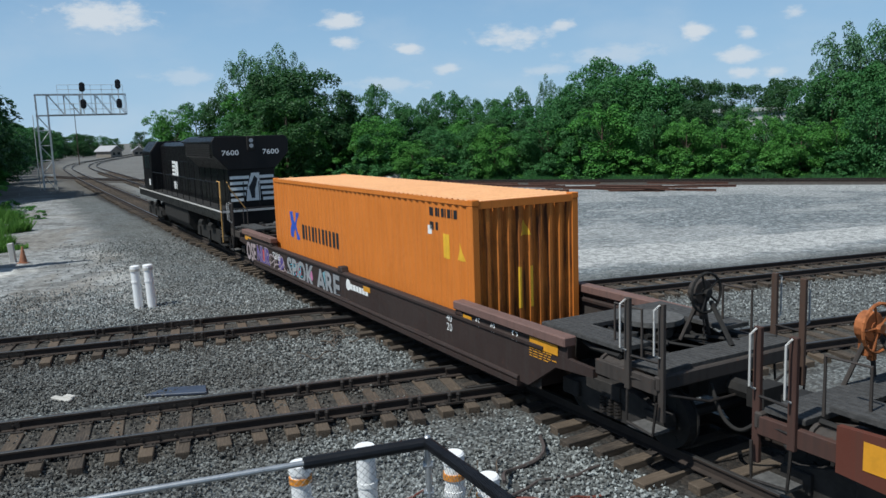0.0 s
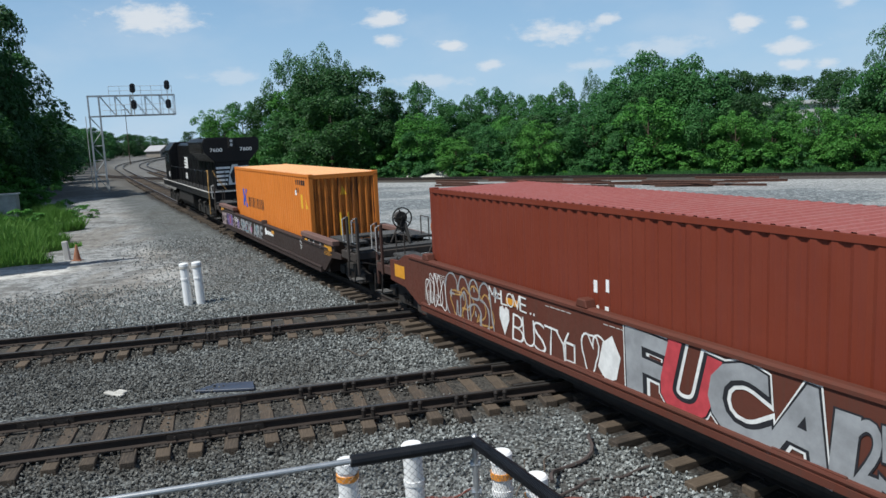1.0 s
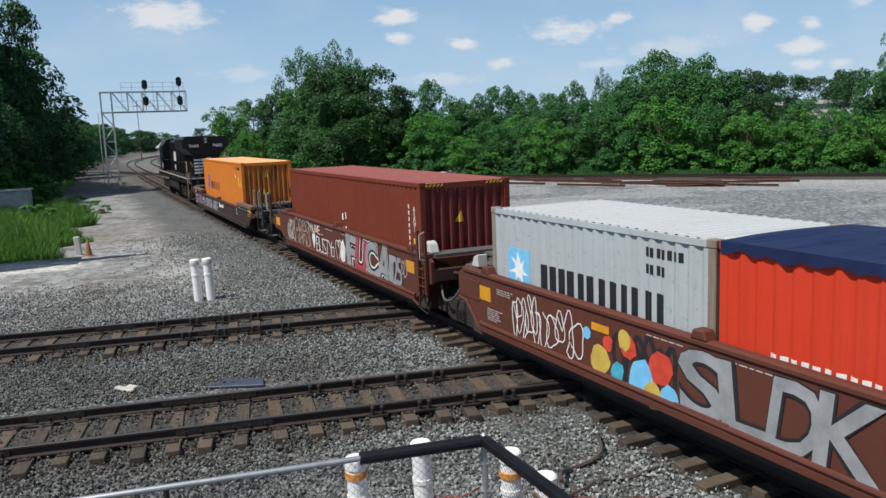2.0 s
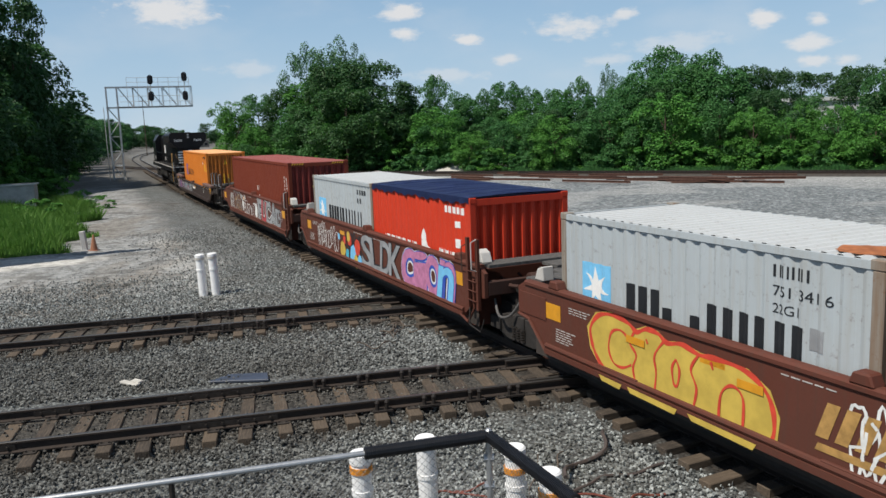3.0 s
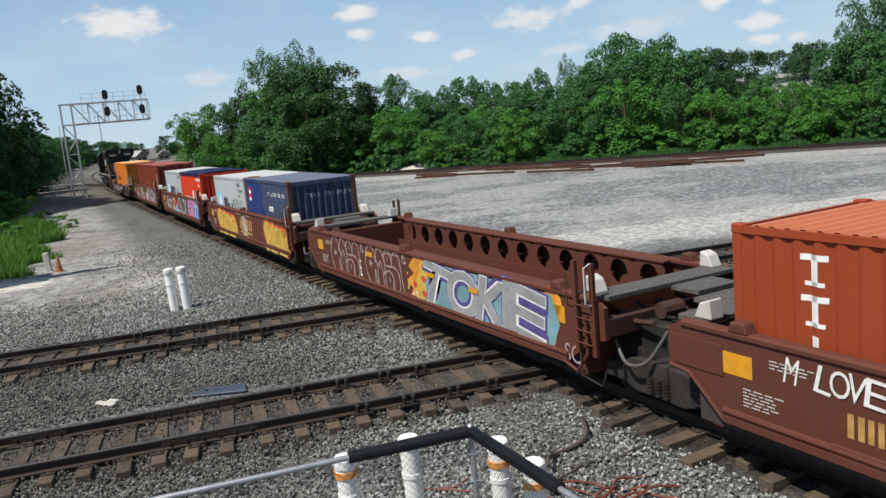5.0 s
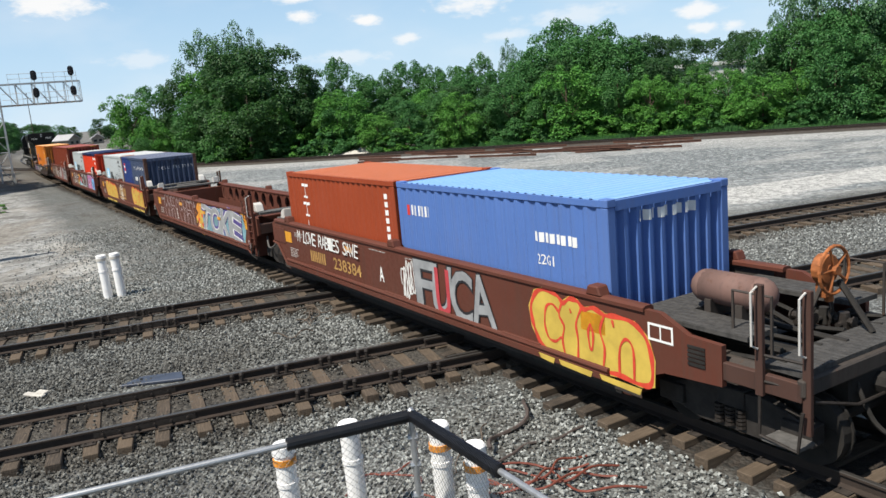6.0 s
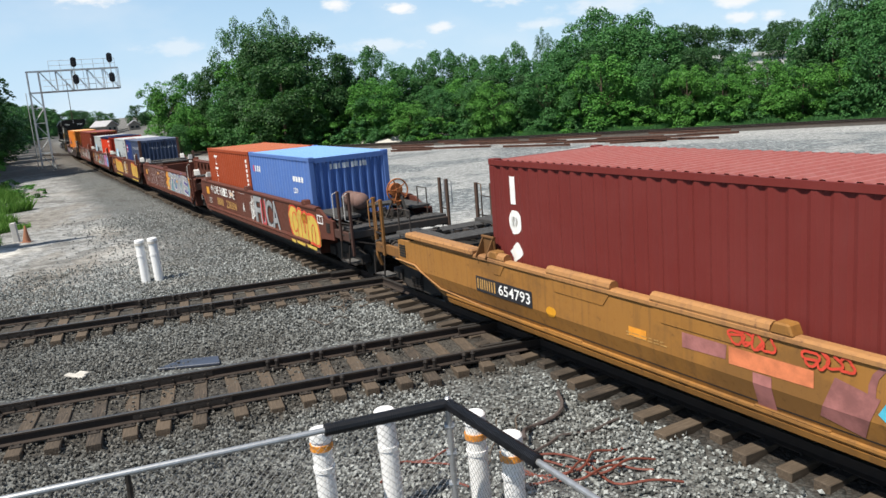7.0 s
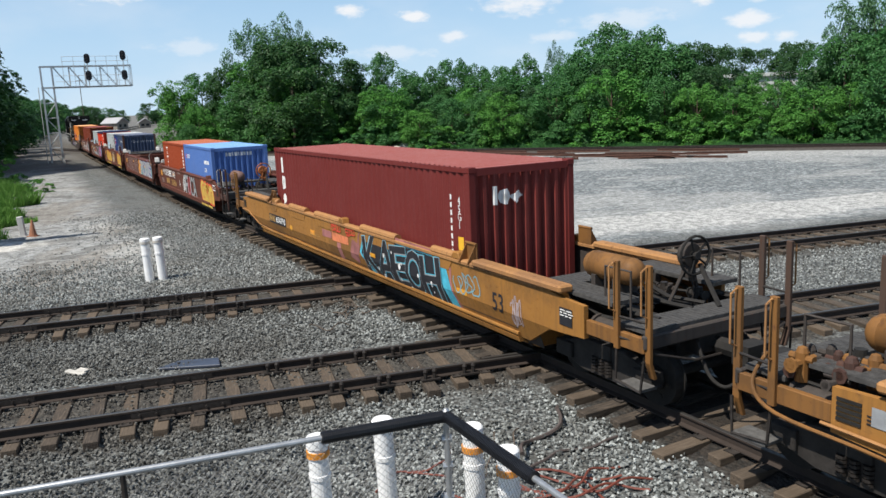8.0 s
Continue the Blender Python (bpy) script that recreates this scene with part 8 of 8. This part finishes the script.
# ---- equipment cabinets at the edge of the grass ----
cab_ = thing("signal_cabinet", "silver metal equipment cabinet with a dark upper housing", "cabinet")
cab_.matrix_basis = pose(-19.2, 30.4, GROUND, 0, 0, 18)
boxed("body", cab_, "galv", (-1.9, 1.0, -0.9, 0.9, 0.08, 2.3), bevel=0.03)
boxed("plinth", cab_, "concrete", (-2.0, 1.1, -1.0, 1.0, -0.05, 0.08), bevel=0.02)
boxed("upper_housing", cab_, "spray_black", (-1.9, 0.98, -0.88, 0.88, 2.3, 5.3), "dark green-black upper housing", bevel=0.03)
boxed("cornice", cab_, "spray_black", (-2.0, 1.1, -1.0, 1.0, 5.3, 5.5), bevel=0.02)
for k_ in range(3):
    bm_ = bmesh.new()
    tube(bm_, (0.75 - 0.7 * k_, -0.4, 5.5), (0.75 - 0.7 * k_, -0.4, 10.5), 0.16, 10)
    part("upright", bm_, "spray_black", cab_)
box_ = thing("relay_box", "small grey metal relay box behind the grass", "cabinet")
box_.matrix_basis = pose(-29.9, 54.4, GROUND, 0, 0, 20)
boxed("body", box_, "cabinet", (-1.3, 1.3, -0.8, 0.8, 0.0, 1.75), bevel=0.03)
boxed("roof", box_, "galv", (-1.4, 1.4, -0.9, 0.9, 1.75, 1.85), bevel=0.02)

# ---- far buildings ----


def barn(x, y, rz, w, d, h, label, wall="barn", roof="roofgrey"):
    b = thing("house", label, "house", "far houses")
    b.matrix_basis = pose(x, y, GROUND, 0, 0, rz)
    bm = bmesh.new()
    prism(bm, [(-w / 2, 0), (w / 2, 0), (w / 2, h), (0, h + w * 0.32), (-w / 2, h)], -d / 2, d / 2)
    part("wall", bm, wall, b)
    for sg in (-1, 1):
        bm = bmesh.new()
        prism(bm, [(0, h + w * 0.32 + 0.05), (sg * (w / 2 + 0.5), h - 0.25), (sg * (w / 2 + 0.5), h - 0.05), (0, h + w * 0.32 + 0.3)], -d / 2 - 0.5, d / 2 + 0.5)
        part("roof", bm, roof, b)
    for k in (-1, 1):
        boxed("window", b, "glass", (k * w * 0.22 - 0.5, k * w * 0.22 + 0.5, -d / 2 - 0.06, -d / 2 - 0.02, h * 0.35, h * 0.75))


barn(-96, 280, 60, 4.6, 7, 2.2, "pale house with a grey roof far along the line")
barn(-88, 286, 20, 3.6, 4.5, 1.9, "small pale shed far along the line")
hall_ = thing("warehouse", "long low pale warehouse behind the trees", "warehouse")
hall_.matrix_basis = pose(57, 122, GROUND, 0, 0, -20)
boxed("wall", hall_, "roof_white", (-9, 9, -6, 6, 0, 6.2))
boxed("roof", hall_, "roof_white", (-9.4, 9.4, -6.4, 6.4, 6.2, 6.7))
bm_ = bmesh.new()
tube(bm_, (0, 0, 0), (0, 0, 14), 0.1, 8, 0.07)
tube(bm_, (-0.8, 0, 12.8), (0.8, 0, 12.8), 0.05, 6)
o_ = solo("utility_pole", bm_, "bark", "tall thin utility pole beyond the trees", "pole")
o_.matrix_basis = pose(-72, 190, GROUND)

# ---- trees ----


def crown_mesh(name, seed, mat, lobes, leaves, leaf, narrow=1.0, low=0.04, belly=0.40):
    """A crown of unit height: many small leaf blades on flat, uneven sprays that stand out from a domed body."""
    rng = np.random.default_rng(seed)
    k = rng.uniform(0, 1, lobes)
    a = rng.uniform(0, math.tau, lobes)
    z = low + (0.95 - low) * k
    wide = 0.42 * np.sqrt(np.clip(1 - ((k - belly) / (1.06 - belly)) ** 2, 0.02, 1)) * narrow
    wide = wide * (1 + 0.20 * np.sin(3 * a + seed + 4 * k) + 0.14 * np.sin(5 * a + 9 * k) + rng.normal(scale=0.09, size=lobes))
    rr = wide * np.sqrt(rng.uniform(0.35, 1, lobes))
    cs = np.stack([rr * np.cos(a), rr * np.sin(a), z], 1)
    rs = rng.uniform(0.055, 0.135, lobes) * (1.2 - 0.5 * k)
    which = rng.choice(lobes, leaves, p=rs ** 2 / (rs ** 2).sum())
    d = rng.normal(size=(leaves, 3))
    d[:, 2] = np.where(rng.random(leaves) < 0.62, np.abs(d[:, 2]), d[:, 2])
    d /= np.linalg.norm(d, axis=1)[:, None]
    rad = rs[which] * (0.70 + 0.40 * rng.random(leaves))
    p = cs[which] + d * rad[:, None] * np.array([1.1, 1.1, 0.78])
    # the tips of a spray droop outwards
    out = np.stack([np.cos(a), np.sin(a), np.zeros(lobes)], 1)[which]
    p[:, 2] -= 0.35 * np.maximum(0.0, (d * out).sum(1)) * rad
    # a loose filling of leaves inside, so that the sky does not show through the middle
    fill = rng.random(leaves) < 0.13
    p[fill] = p[fill] * np.array([0.6, 0.6, 0.92])
    nrm = d * 0.7 + rng.normal(scale=0.42, size=(leaves, 3)) + np.array([0, 0, 0.75])
    nrm /= np.linalg.norm(nrm, axis=1)[:, None]
    t = np.cross(nrm, rng.normal(size=(leaves, 3)))
    t /= np.linalg.norm(t, axis=1)[:, None]
    b = np.cross(nrm, t)
    s = leaf * rng.uniform(0.55, 1.5, leaves)[:, None]
    tri = np.stack([p - t * s, p + t * s * 0.55 + b * s * 0.75, p + t * s * 0.75 - b * s * 0.65], 1).reshape(-1, 3)
    me = bpy.data.meshes.new(name)
    n = leaves * 3
    me.from_pydata(tri.tolist(), [], np.arange(n).reshape(-1, 3).tolist())
    me.materials.append(M[mat])
    return me


def trunk_mesh(seed):
    rnd = random.Random(seed)
    bm = bmesh.new()
    tube(bm, (0, 0, -0.02), (0.01, 0, 0.3), 0.022, 8, 0.016)
    tube(bm, (0.01, 0, 0.3), (0, 0.01, 0.75), 0.016, 7, 0.006)
    for i in range(6):
        a = rnd.uniform(0, 6.28)
        z = rnd.uniform(0.16, 0.5)
        tube(bm, (0.005, 0, z), (0.22 * math.cos(a), 0.22 * math.sin(a), z + rnd.uniform(0.12, 0.28)), 0.008, 5, 0.003)
    return mesh_of("trunk", bm, "bark")


CROWNS = [crown_mesh("crown", 1, "leaf", 80, 17000, 0.0135), crown_mesh("crown", 2, "leaf", 66, 17000, 0.0135), crown_mesh("crown", 3, "leaf_bright", 60, 16000, 0.014),
          crown_mesh("crown", 4, "leaf_dark", 84, 17000, 0.0135), crown_mesh("crown", 5, "leaf_pale", 64, 12000, 0.0125, 0.95, 0.10, 0.46)]
TRUNKS = [trunk_mesh(k) for k in range(3)]
BUSHES = [crown_mesh("crown", 11, "leaf", 34, 5000, 0.028, 1.5), crown_mesh("crown", 12, "leaf_bright", 34, 5000, 0.028, 1.5)]


def tree(x, y, h, crown, width=1.0, rz=0.0, label="broad leafy green tree in full summer leaf", group="trees behind the yard"):
    t = thing("tree", label, "tree", group)
    t.matrix_basis = pose(x, y, GROUND, 0, 0, rz)
    tr = new("trunk", TRUNKS[int(abs(x * 7 + y)) % 3])
    tr.parent, tr.scale = t, (h * width * 0.9, h * width * 0.9, h)
    cr = new("crown", CROWNS[crown])
    cr.parent, cr.scale = t, (h * width, h * width, h)
    return t


rnd_ = random.Random(42)
# the wood's skyline: height of the front rank by bearing to the east of north (degrees)
BEAR = (-17.0, -15.0, -13.2, -11.9, -11.0, -9.3, -7.5, -6.0, -4.8, -3.4, -1.2, 1.0, 3.0, 6.0, 9.0, 11.0, 15.0, 18.0, 21.5, 23.0, 24.2, 25.6, 28.0, 30.0, 34.0)
TOPS = (6.5, 7.4, 8.0, 9.0, 13.4, 15.2, 13.8, 11.5, 8.8, 8.0, 10.6, 8.2, 9.4, 9.4, 9.2, 10.6, 12.0, 11.0, 9.3, 6.4, 5.2, 6.2, 8.8, 13.5, 12.5)


def edge(bearing):
    """Distance to the wood's edge on that bearing."""
    t = math.tan(radians(bearing))
    k = (7.8 - t * 72.0) / (-t * 0.5 - 0.87) if bearing > -14 else None
    if k is None:
        return 92.0
    x, y = 7.8 + 0.87 * k, 72.0 - 0.5 * k
    return math.hypot(x, y) + 7.0


b_ = -14.6
while b_ < 40.0:
    d_ = edge(b_)
    top_ = float(np.interp(b_, BEAR, TOPS))
    for rank_ in range(3):
        bb_ = b_ + rnd_.uniform(-0.7, 0.7) + (0.0, 0.9, 1.6)[rank_]
        dd_ = d_ + 1.0 + 6.0 * rank_ + rnd_.uniform(-1.5, 1.5)
        hh_ = top_ * (rnd_.uniform(0.42, 0.62), rnd_.uniform(0.62, 0.80), rnd_.uniform(0.70, 0.86))[rank_]
        hh_ = max(hh_, 3.6)
        cr_ = (rnd_.choice((0, 1, 2, 2)), rnd_.choice((0, 1, 3, 2)), rnd_.choice((0, 1, 3)))[rank_]
        tree(dd_ * math.sin(radians(bb_)), dd_ * math.cos(radians(bb_)), hh_, cr_, rnd_.uniform(0.75, 1.1), rnd_.uniform(0, 360))
    b_ += 2.3
# the trees that make the skyline: bearing, distance, height, crown, width
TALL_WEST = ((-14.9, 104, 9.0, 2, 0.82), (-13.3, 106, 9.7, 0, 0.77), (-11.8, 103, 10.0, 3, 0.6), (-9.9, 103, 15.5, 4, 0.48), (-8.2, 104, 16.2, 4, 0.60), (-6.7, 106, 15.4, 4, 0.42), (-8.4, 96, 12.4, 3, 0.76),
             (-5.9, 93, 12.3, 3, 0.95), (-4.2, 91, 9.9, 3, 0.91), (-7.3, 89, 9.2, 3, 1.15), (-2.5, 95, 8.2, 1, 0.61), (-1.1, 92, 10.6, 0, 0.48), (-0.9, 86, 7.0, 2, 0.98), (0.9, 92, 7.7, 0, 0.74))
TALL_MID = ((2.6, 97, 8.9, 1, 0.58), (3.9, 97, 9.8, 0, 0.67), (5.6, 97, 9.0, 1, 0.66), (7.2, 95, 8.6, 0, 0.68), (8.8, 93, 9.7, 1, 0.52), (11.0, 95, 11.0, 4, 0.30), (12.2, 92, 9.5, 0, 0.60), (14.6, 92, 12.6, 0, 0.64),
            (17.1, 90, 11.6, 1, 0.80), (13.4, 86, 9.7, 0, 0.70), (15.8, 84, 10.0, 0, 0.9), (18.4, 84, 9.5, 0, 0.70), (20.3, 92, 9.9, 3, 0.58), (21.5, 94, 9.5, 3, 0.66), (22.6, 150, 11.6, 3, 0.9), (24.4, 154, 11.4, 3, 1.0), (26.4, 150, 12.0, 3, 0.9), (26.6, 98, 8.9, 3, 0.7))
TALL_EAST = ((27.6, 90, 8.4, 1, 0.68), (29.6, 84, 13.4, 4, 0.50), (31.1, 82, 13.2, 4, 0.55), (33.0, 80, 13.5, 4, 0.6), (29.2, 80, 9.2, 0, 0.69), (31.5, 77, 9.3, 1, 0.80), (25.4, 76, 5.5, 2, 0.80), (27.5, 73, 4.8, 2, 1.06),
             (20.4, 74, 5.6, 2, 0.9), (7.2, 78, 5.6, 2, 0.9), (13.2, 76, 5.4, 1, 0.9))
for b_, d_, h_, c_, w_ in TALL_WEST + TALL_MID + TALL_EAST:
    tree(d_ * math.sin(radians(b_)), d_ * math.cos(radians(b_)), h_, c_, w_, rnd_.uniform(0, 360), "pale green open-crowned tree rising above the wood" if c_ == 4 else "tall leafy green tree rising above the wood" if h_ > 9 else "fresh green young tree at the wood's edge")
# undergrowth along the wood's edge
b_ = -13.0
while b_ < 38.0:
    d_ = edge(b_) - 0.5 + rnd_.uniform(-0.8, 0.8)
    o_ = tagged(new("bush", BUSHES[rnd_.random() < 0.4]), "low green bush at the edge of the wood", "bush", "undergrowth")
    s_ = rnd_.uniform(1.6, 3.2)
    o_.matrix_basis = pose(d_ * math.sin(radians(b_)), d_ * math.cos(radians(b_)), GROUND - 0.3, 0, 0, rnd_.uniform(0, 360)) @ Matrix.Diagonal((s_ * 1.3, s_ * 1.3, s_, 1))
    b_ += 1.0
# dark trees to the west of the line, and more far along it
for x_, y_, h_, c_, w_ in ((-38.5, 72, 17.6, 3, 0.5), (-41.5, 69, 19.5, 3, 0.55), (-43, 70, 18.5, 3, 0.85), (-44, 75, 14.0, 3, 0.95), (-37.5, 66, 8.5, 2, 0.7), (-46, 66, 21.0, 3, 0.9), (-40, 62, 13.0, 3, 0.9), (-47, 84, 11.0, 3, 1.0), (-50, 90, 10.5, 3, 1.1),
                           (-52, 97, 9.5, 3, 1.1), (-50, 78, 14.0, 3, 1.1), (-36, 55, 12.0, 3, 1.0), (-42, 50, 16.0, 3, 1.0), (-52, 58, 17.0, 3, 1.1), (-52, 106, 9.5, 3, 1.2), (-57, 116, 9.5, 0, 1.2), (-39, 66, 10.0, 3, 1.1), (-44, 80, 8.0, 3, 1.1), (-43, 78, 14.5, 3, 1.1), (-41, 57, 15.0, 3, 1.0), (-47, 86, 13.0, 3, 1.1), (-47, 92, 7.5, 3, 1.1)):
    tree(x_, y_, h_, c_, w_, rnd_.uniform(0, 360), "dark green tree in the shade west of the line", "trees west of the line")
for x_, y_, h_, c_, w_ in ((-62, 126, 9.0, 3, 1.1), (-66, 140, 9.0, 0, 1.1), (-72, 152, 9.5, 1, 1.1), (-77, 165, 9.5, 0, 1.1), (-82, 178, 10.0, 3, 1.1), (-87, 192, 10.0, 0, 1.1), (-92, 208, 10.0, 1, 1.1), (-97, 225, 10.0, 3, 1.1),
                           (-102, 245, 9.5, 0, 1.1), (-107, 262, 9.0, 3, 1.2), (-112, 300, 8.5, 3, 1.2), (-100, 330, 9.0, 3, 1.0), (-92, 345, 7.0, 3, 1.4), (-80, 360, 7.0, 3, 1.6), (-66, 365, 7.0, 3, 1.6), (-52, 365, 7.5, 3, 1.6)):
    tree(x_, y_, h_, c_, w_, rnd_.uniform(0, 360), "green tree far along the line", "far trees")
# a low wood closes the view where the line bends away
for k_ in range(16):
    b_ = -24.5 + 0.75 * k_ + rnd_.uniform(-0.2, 0.2)
    d_ = 300 + 8 * k_ + rnd_.uniform(-12, 12)
    if not -17.9 < b_ < -16.6:
        tree(d_ * math.sin(radians(b_)), d_ * math.cos(radians(b_)), rnd_.uniform(7.5, 10.0) if b_ < -20 else rnd_.uniform(6.0, 8.5), (3, 0, 3, 1)[k_ % 4], 1.3, rnd_.uniform(0, 360), "green tree far along the line", "far trees")
# weeds by the lane
for x_, y_, s_ in ((-35, 64, 4.0), (-38.5, 70, 4.0), (-38, 60, 4.0), (-41, 75, 4.0), (-44.5, 83, 4.0), (-46, 89, 3.5), (-48, 95, 4.0), (-51, 102, 4.0), (-34, 56, 4.0), (-25.5, 49, 1.5), (-33, 60, 2.5), (-31, 64, 2.2), (-24, 54, 1.2)):
    o_ = tagged(new("bush", BUSHES[1]), "low fresh-green weeds beside the lane", "bush", "weeds")
    o_.matrix_basis = pose(x_, y_, GROUND - 0.25, 0, 0, rnd_.uniform(0, 360)) @ Matrix.Diagonal((s_ * 1.4, s_ * 1.4, s_, 1))


# ---- grass and loose stone ----
def blades(name, label, edge_line, depth, count, h, seed, mat="grass"):
    """Grass from an uneven edge back to one side of it (the left of the line's way)."""
    rng = np.random.default_rng(seed)
    (ax, ay), (bx, by) = edge_line
    ln = math.hypot(bx - ax, by - ay)
    k, w = rng.random(count), rng.random(count) * depth
    w = w + 0.9 * np.sin(k * ln * 0.8 + seed) + 0.5 * np.sin(k * ln * 2.1)
    px = ax + (bx - ax) * k - w * (by - ay) / ln
    py = ay + (by - ay) * k + w * (bx - ax) / ln
    a = rng.uniform(0, math.tau, count)
    hh = h * rng.uniform(0.4, 1.25, count) * (0.7 + 0.5 * np.sin(px * 1.3) * np.sin(py * 0.9 + 1))
    lean = rng.normal(scale=0.35, size=(count, 2)) * hh[:, None]
    s = 0.035
    v = np.empty((count, 3, 3))
    v[:, 0] = np.stack([px - s * np.cos(a), py - s * np.sin(a), np.full(count, GROUND - 0.05)], 1)
    v[:, 1] = np.stack([px + s * np.cos(a), py + s * np.sin(a), np.full(count, GROUND - 0.05)], 1)
    v[:, 2] = np.stack([px + lean[:, 0], py + lean[:, 1], GROUND + hh], 1)
    me = bpy.data.meshes.new(name)
    me.from_pydata(v.reshape(-1, 3).tolist(), [], np.arange(count * 3).reshape(-1, 3).tolist())
    me.materials.append(M[mat])
    tagged(new(name, me), label, "grass", kind="stuff")


blades("grass", "rough tall grass beside the lane", ((-16.3, 33.4), (-27.3, 58.0)), 9.5, 110000, 0.75, 6)
blades("grass", "rough grass along the wood's edge", ((62.0, 45.0), (6.0, 77.0)), -1.8, 40000, 0.55, 7, "leaf")


def stones(name, label, quads, seed):
    """Loose ballast: angular stones lying on the ground."""
    rng = np.random.default_rng(seed)
    P = []
    for (ox, oy), (ux, uy), (vx, vy), n in quads:
        a, b = rng.random(n), rng.random(n)
        q = np.stack([ox + a * ux + b * vx, oy + a * uy + b * vy], 1)
        P.append(q + rng.normal(scale=0.08 if n > 9000 else 0.9, size=q.shape))
    P = np.concatenate(P)
    c = -0.2445 * P[:, 0] + 0.9696 * P[:, 1]
    main = np.abs(0.904 * (P[:, 0] - 3.35) + 0.4275 * (P[:, 1] - 13.22))
    P = P[(main > 1.25 + 0.3 * rng.random(len(P))) & (np.minimum(np.abs(c - 20.13), np.abs(c - 13.55)) > 1.0 * rng.random(len(P)))]
    n = len(P)
    base = np.array([(1, 0, 0), (-1, 0, 0), (0, 1, 0), (0, -1, 0), (0, 0, 1), (0, 0, -1)], float)
    tri = np.array([(0, 2, 4), (2, 1, 4), (1, 3, 4), (3, 0, 4), (2, 0, 5), (1, 2, 5), (3, 1, 5), (0, 3, 5)])
    q = rng.normal(size=(n, 4))
    q /= np.linalg.norm(q, axis=1)[:, None]
    w, x, y, z = q.T
    R3 = np.stack([1 - 2 * (y * y + z * z), 2 * (x * y - z * w), 2 * (x * z + y * w), 2 * (x * y + z * w), 1 - 2 * (x * x + z * z), 2 * (y * z - x * w),
                   2 * (x * z - y * w), 2 * (y * z + x * w), 1 - 2 * (x * x + y * y)], 1).reshape(n, 3, 3)
    sz = rng.uniform(0.018, 0.040, (n, 1, 1)) * rng.uniform(0.65, 1.2, (n, 6, 1))
    v = np.einsum("nij,nkj->nki", R3, base[None] * sz)
    top = np.array([[lie(a, b)] for a, b in P]) + 0.02
    v += np.concatenate([P, top + rng.uniform(-0.02, 0.03, (n, 1))], 1)[:, None]
    f = (tri[None] + 6 * np.arange(n)[:, None, None]).reshape(-1, 3)
    me = bpy.data.meshes.new(name)
    me.from_pydata(v.reshape(-1, 3).tolist(), [], f.tolist())
    me.materials.append(M["stone"])
    tagged(new(name, me), label, "gravel", kind="stuff")


# strips laid along the crossing tracks, west of the train
stones("ballast_stones", "loose grey crushed-stone ballast", [
    ((-11.0, 5.0), (12.5, 3.15), (-1.6, 6.4), 36000),      # between the fence and the nearer track
    ((0.5, 9.0), (5.5, -2.5), (1.2, 4.2), 9000),
    ((-13.5, 12.6), (14.5, 3.65), (-1.0, 4.1), 26000),     # between the two tracks
    ((-14.0, 19.3), (13.0, 3.3), (-0.8, 3.2), 12000),
    ((5.0, 17.0), (16.0, 4.0), (-1.0, 4.6), 9000),
    ((-14.0, 22.0), (13.0, 3.3), (-0.9, 3.0), 7000),       # spilled over the lane
    ((-8.0, 24.0), (8.0, 2.0), (-7.0, 15.0), 9000),
], 9)

# ---- ties, each its own piece ----
bm_ = bmesh.new()
box(bm_, -0.11, 0.11, -1.3, 1.3, -0.34, -0.172)
TIE = mesh_of("tie", bm_, "tie", 0.012)
bm_ = bmesh.new()
for sy_ in (-0.7525, 0.7525):
    box(bm_, -0.09, 0.09, sy_ - 0.19, sy_ + 0.19, -0.1715, -0.160)
    for a_, b_ in ((-0.06, -0.11), (0.06, 0.11), (0.05, -0.12)):
        box(bm_, a_ - 0.012, a_ + 0.012, sy_ + b_ - 0.015, sy_ + b_ + 0.015, -0.16, -0.135)
PLATE = mesh_of("tie_plate", bm_, "tie_plate")
rnd_ = random.Random(12)
for tr_, fn_, s0_, s1_ in TIES:
    k_ = s0_
    while k_ < s1_:
        p_, h_ = fn_(k_)
        off_ = rnd_.uniform(-0.12, 0.12)
        if tr_ is track_t and -4 < k_ < 9:
            off_ += rnd_.uniform(-0.15, 0.35)
        q_ = p_ + Vector((-math.sin(h_), math.cos(h_))) * off_
        o_ = new("tie", TIE)
        o_.parent = tr_
        o_.matrix_basis = pose(q_.x, q_.y, rnd_.uniform(-0.012, 0.0), 0, 0, math.degrees(h_) + rnd_.uniform(-2.2, 2.2))
        o2_ = new("tie_plate", PLATE)
        o2_.parent = tr_
        o2_.matrix_basis = pose(p_.x, p_.y, 0.0, 0, 0, math.degrees(h_))
        k_ += 0.53 + rnd_.uniform(-0.03, 0.03)


def motions():
    """The whole train rolls away along the line; its wheels turn."""
    times = [0.5 * k for k in range(17)]
    for ob, at, z in MOVERS:
        walk(ob, [(t, on_line(at + SPEED * t, z)) for t in times])
    for w, x, r in WHEELSETS:
        walk(w, [(k / FPS, Matrix.Translation((x, 0, r)) @ Matrix.Rotation(SPEED * k / FPS / r, 4, "Y")) for k in range(241)])


motions()
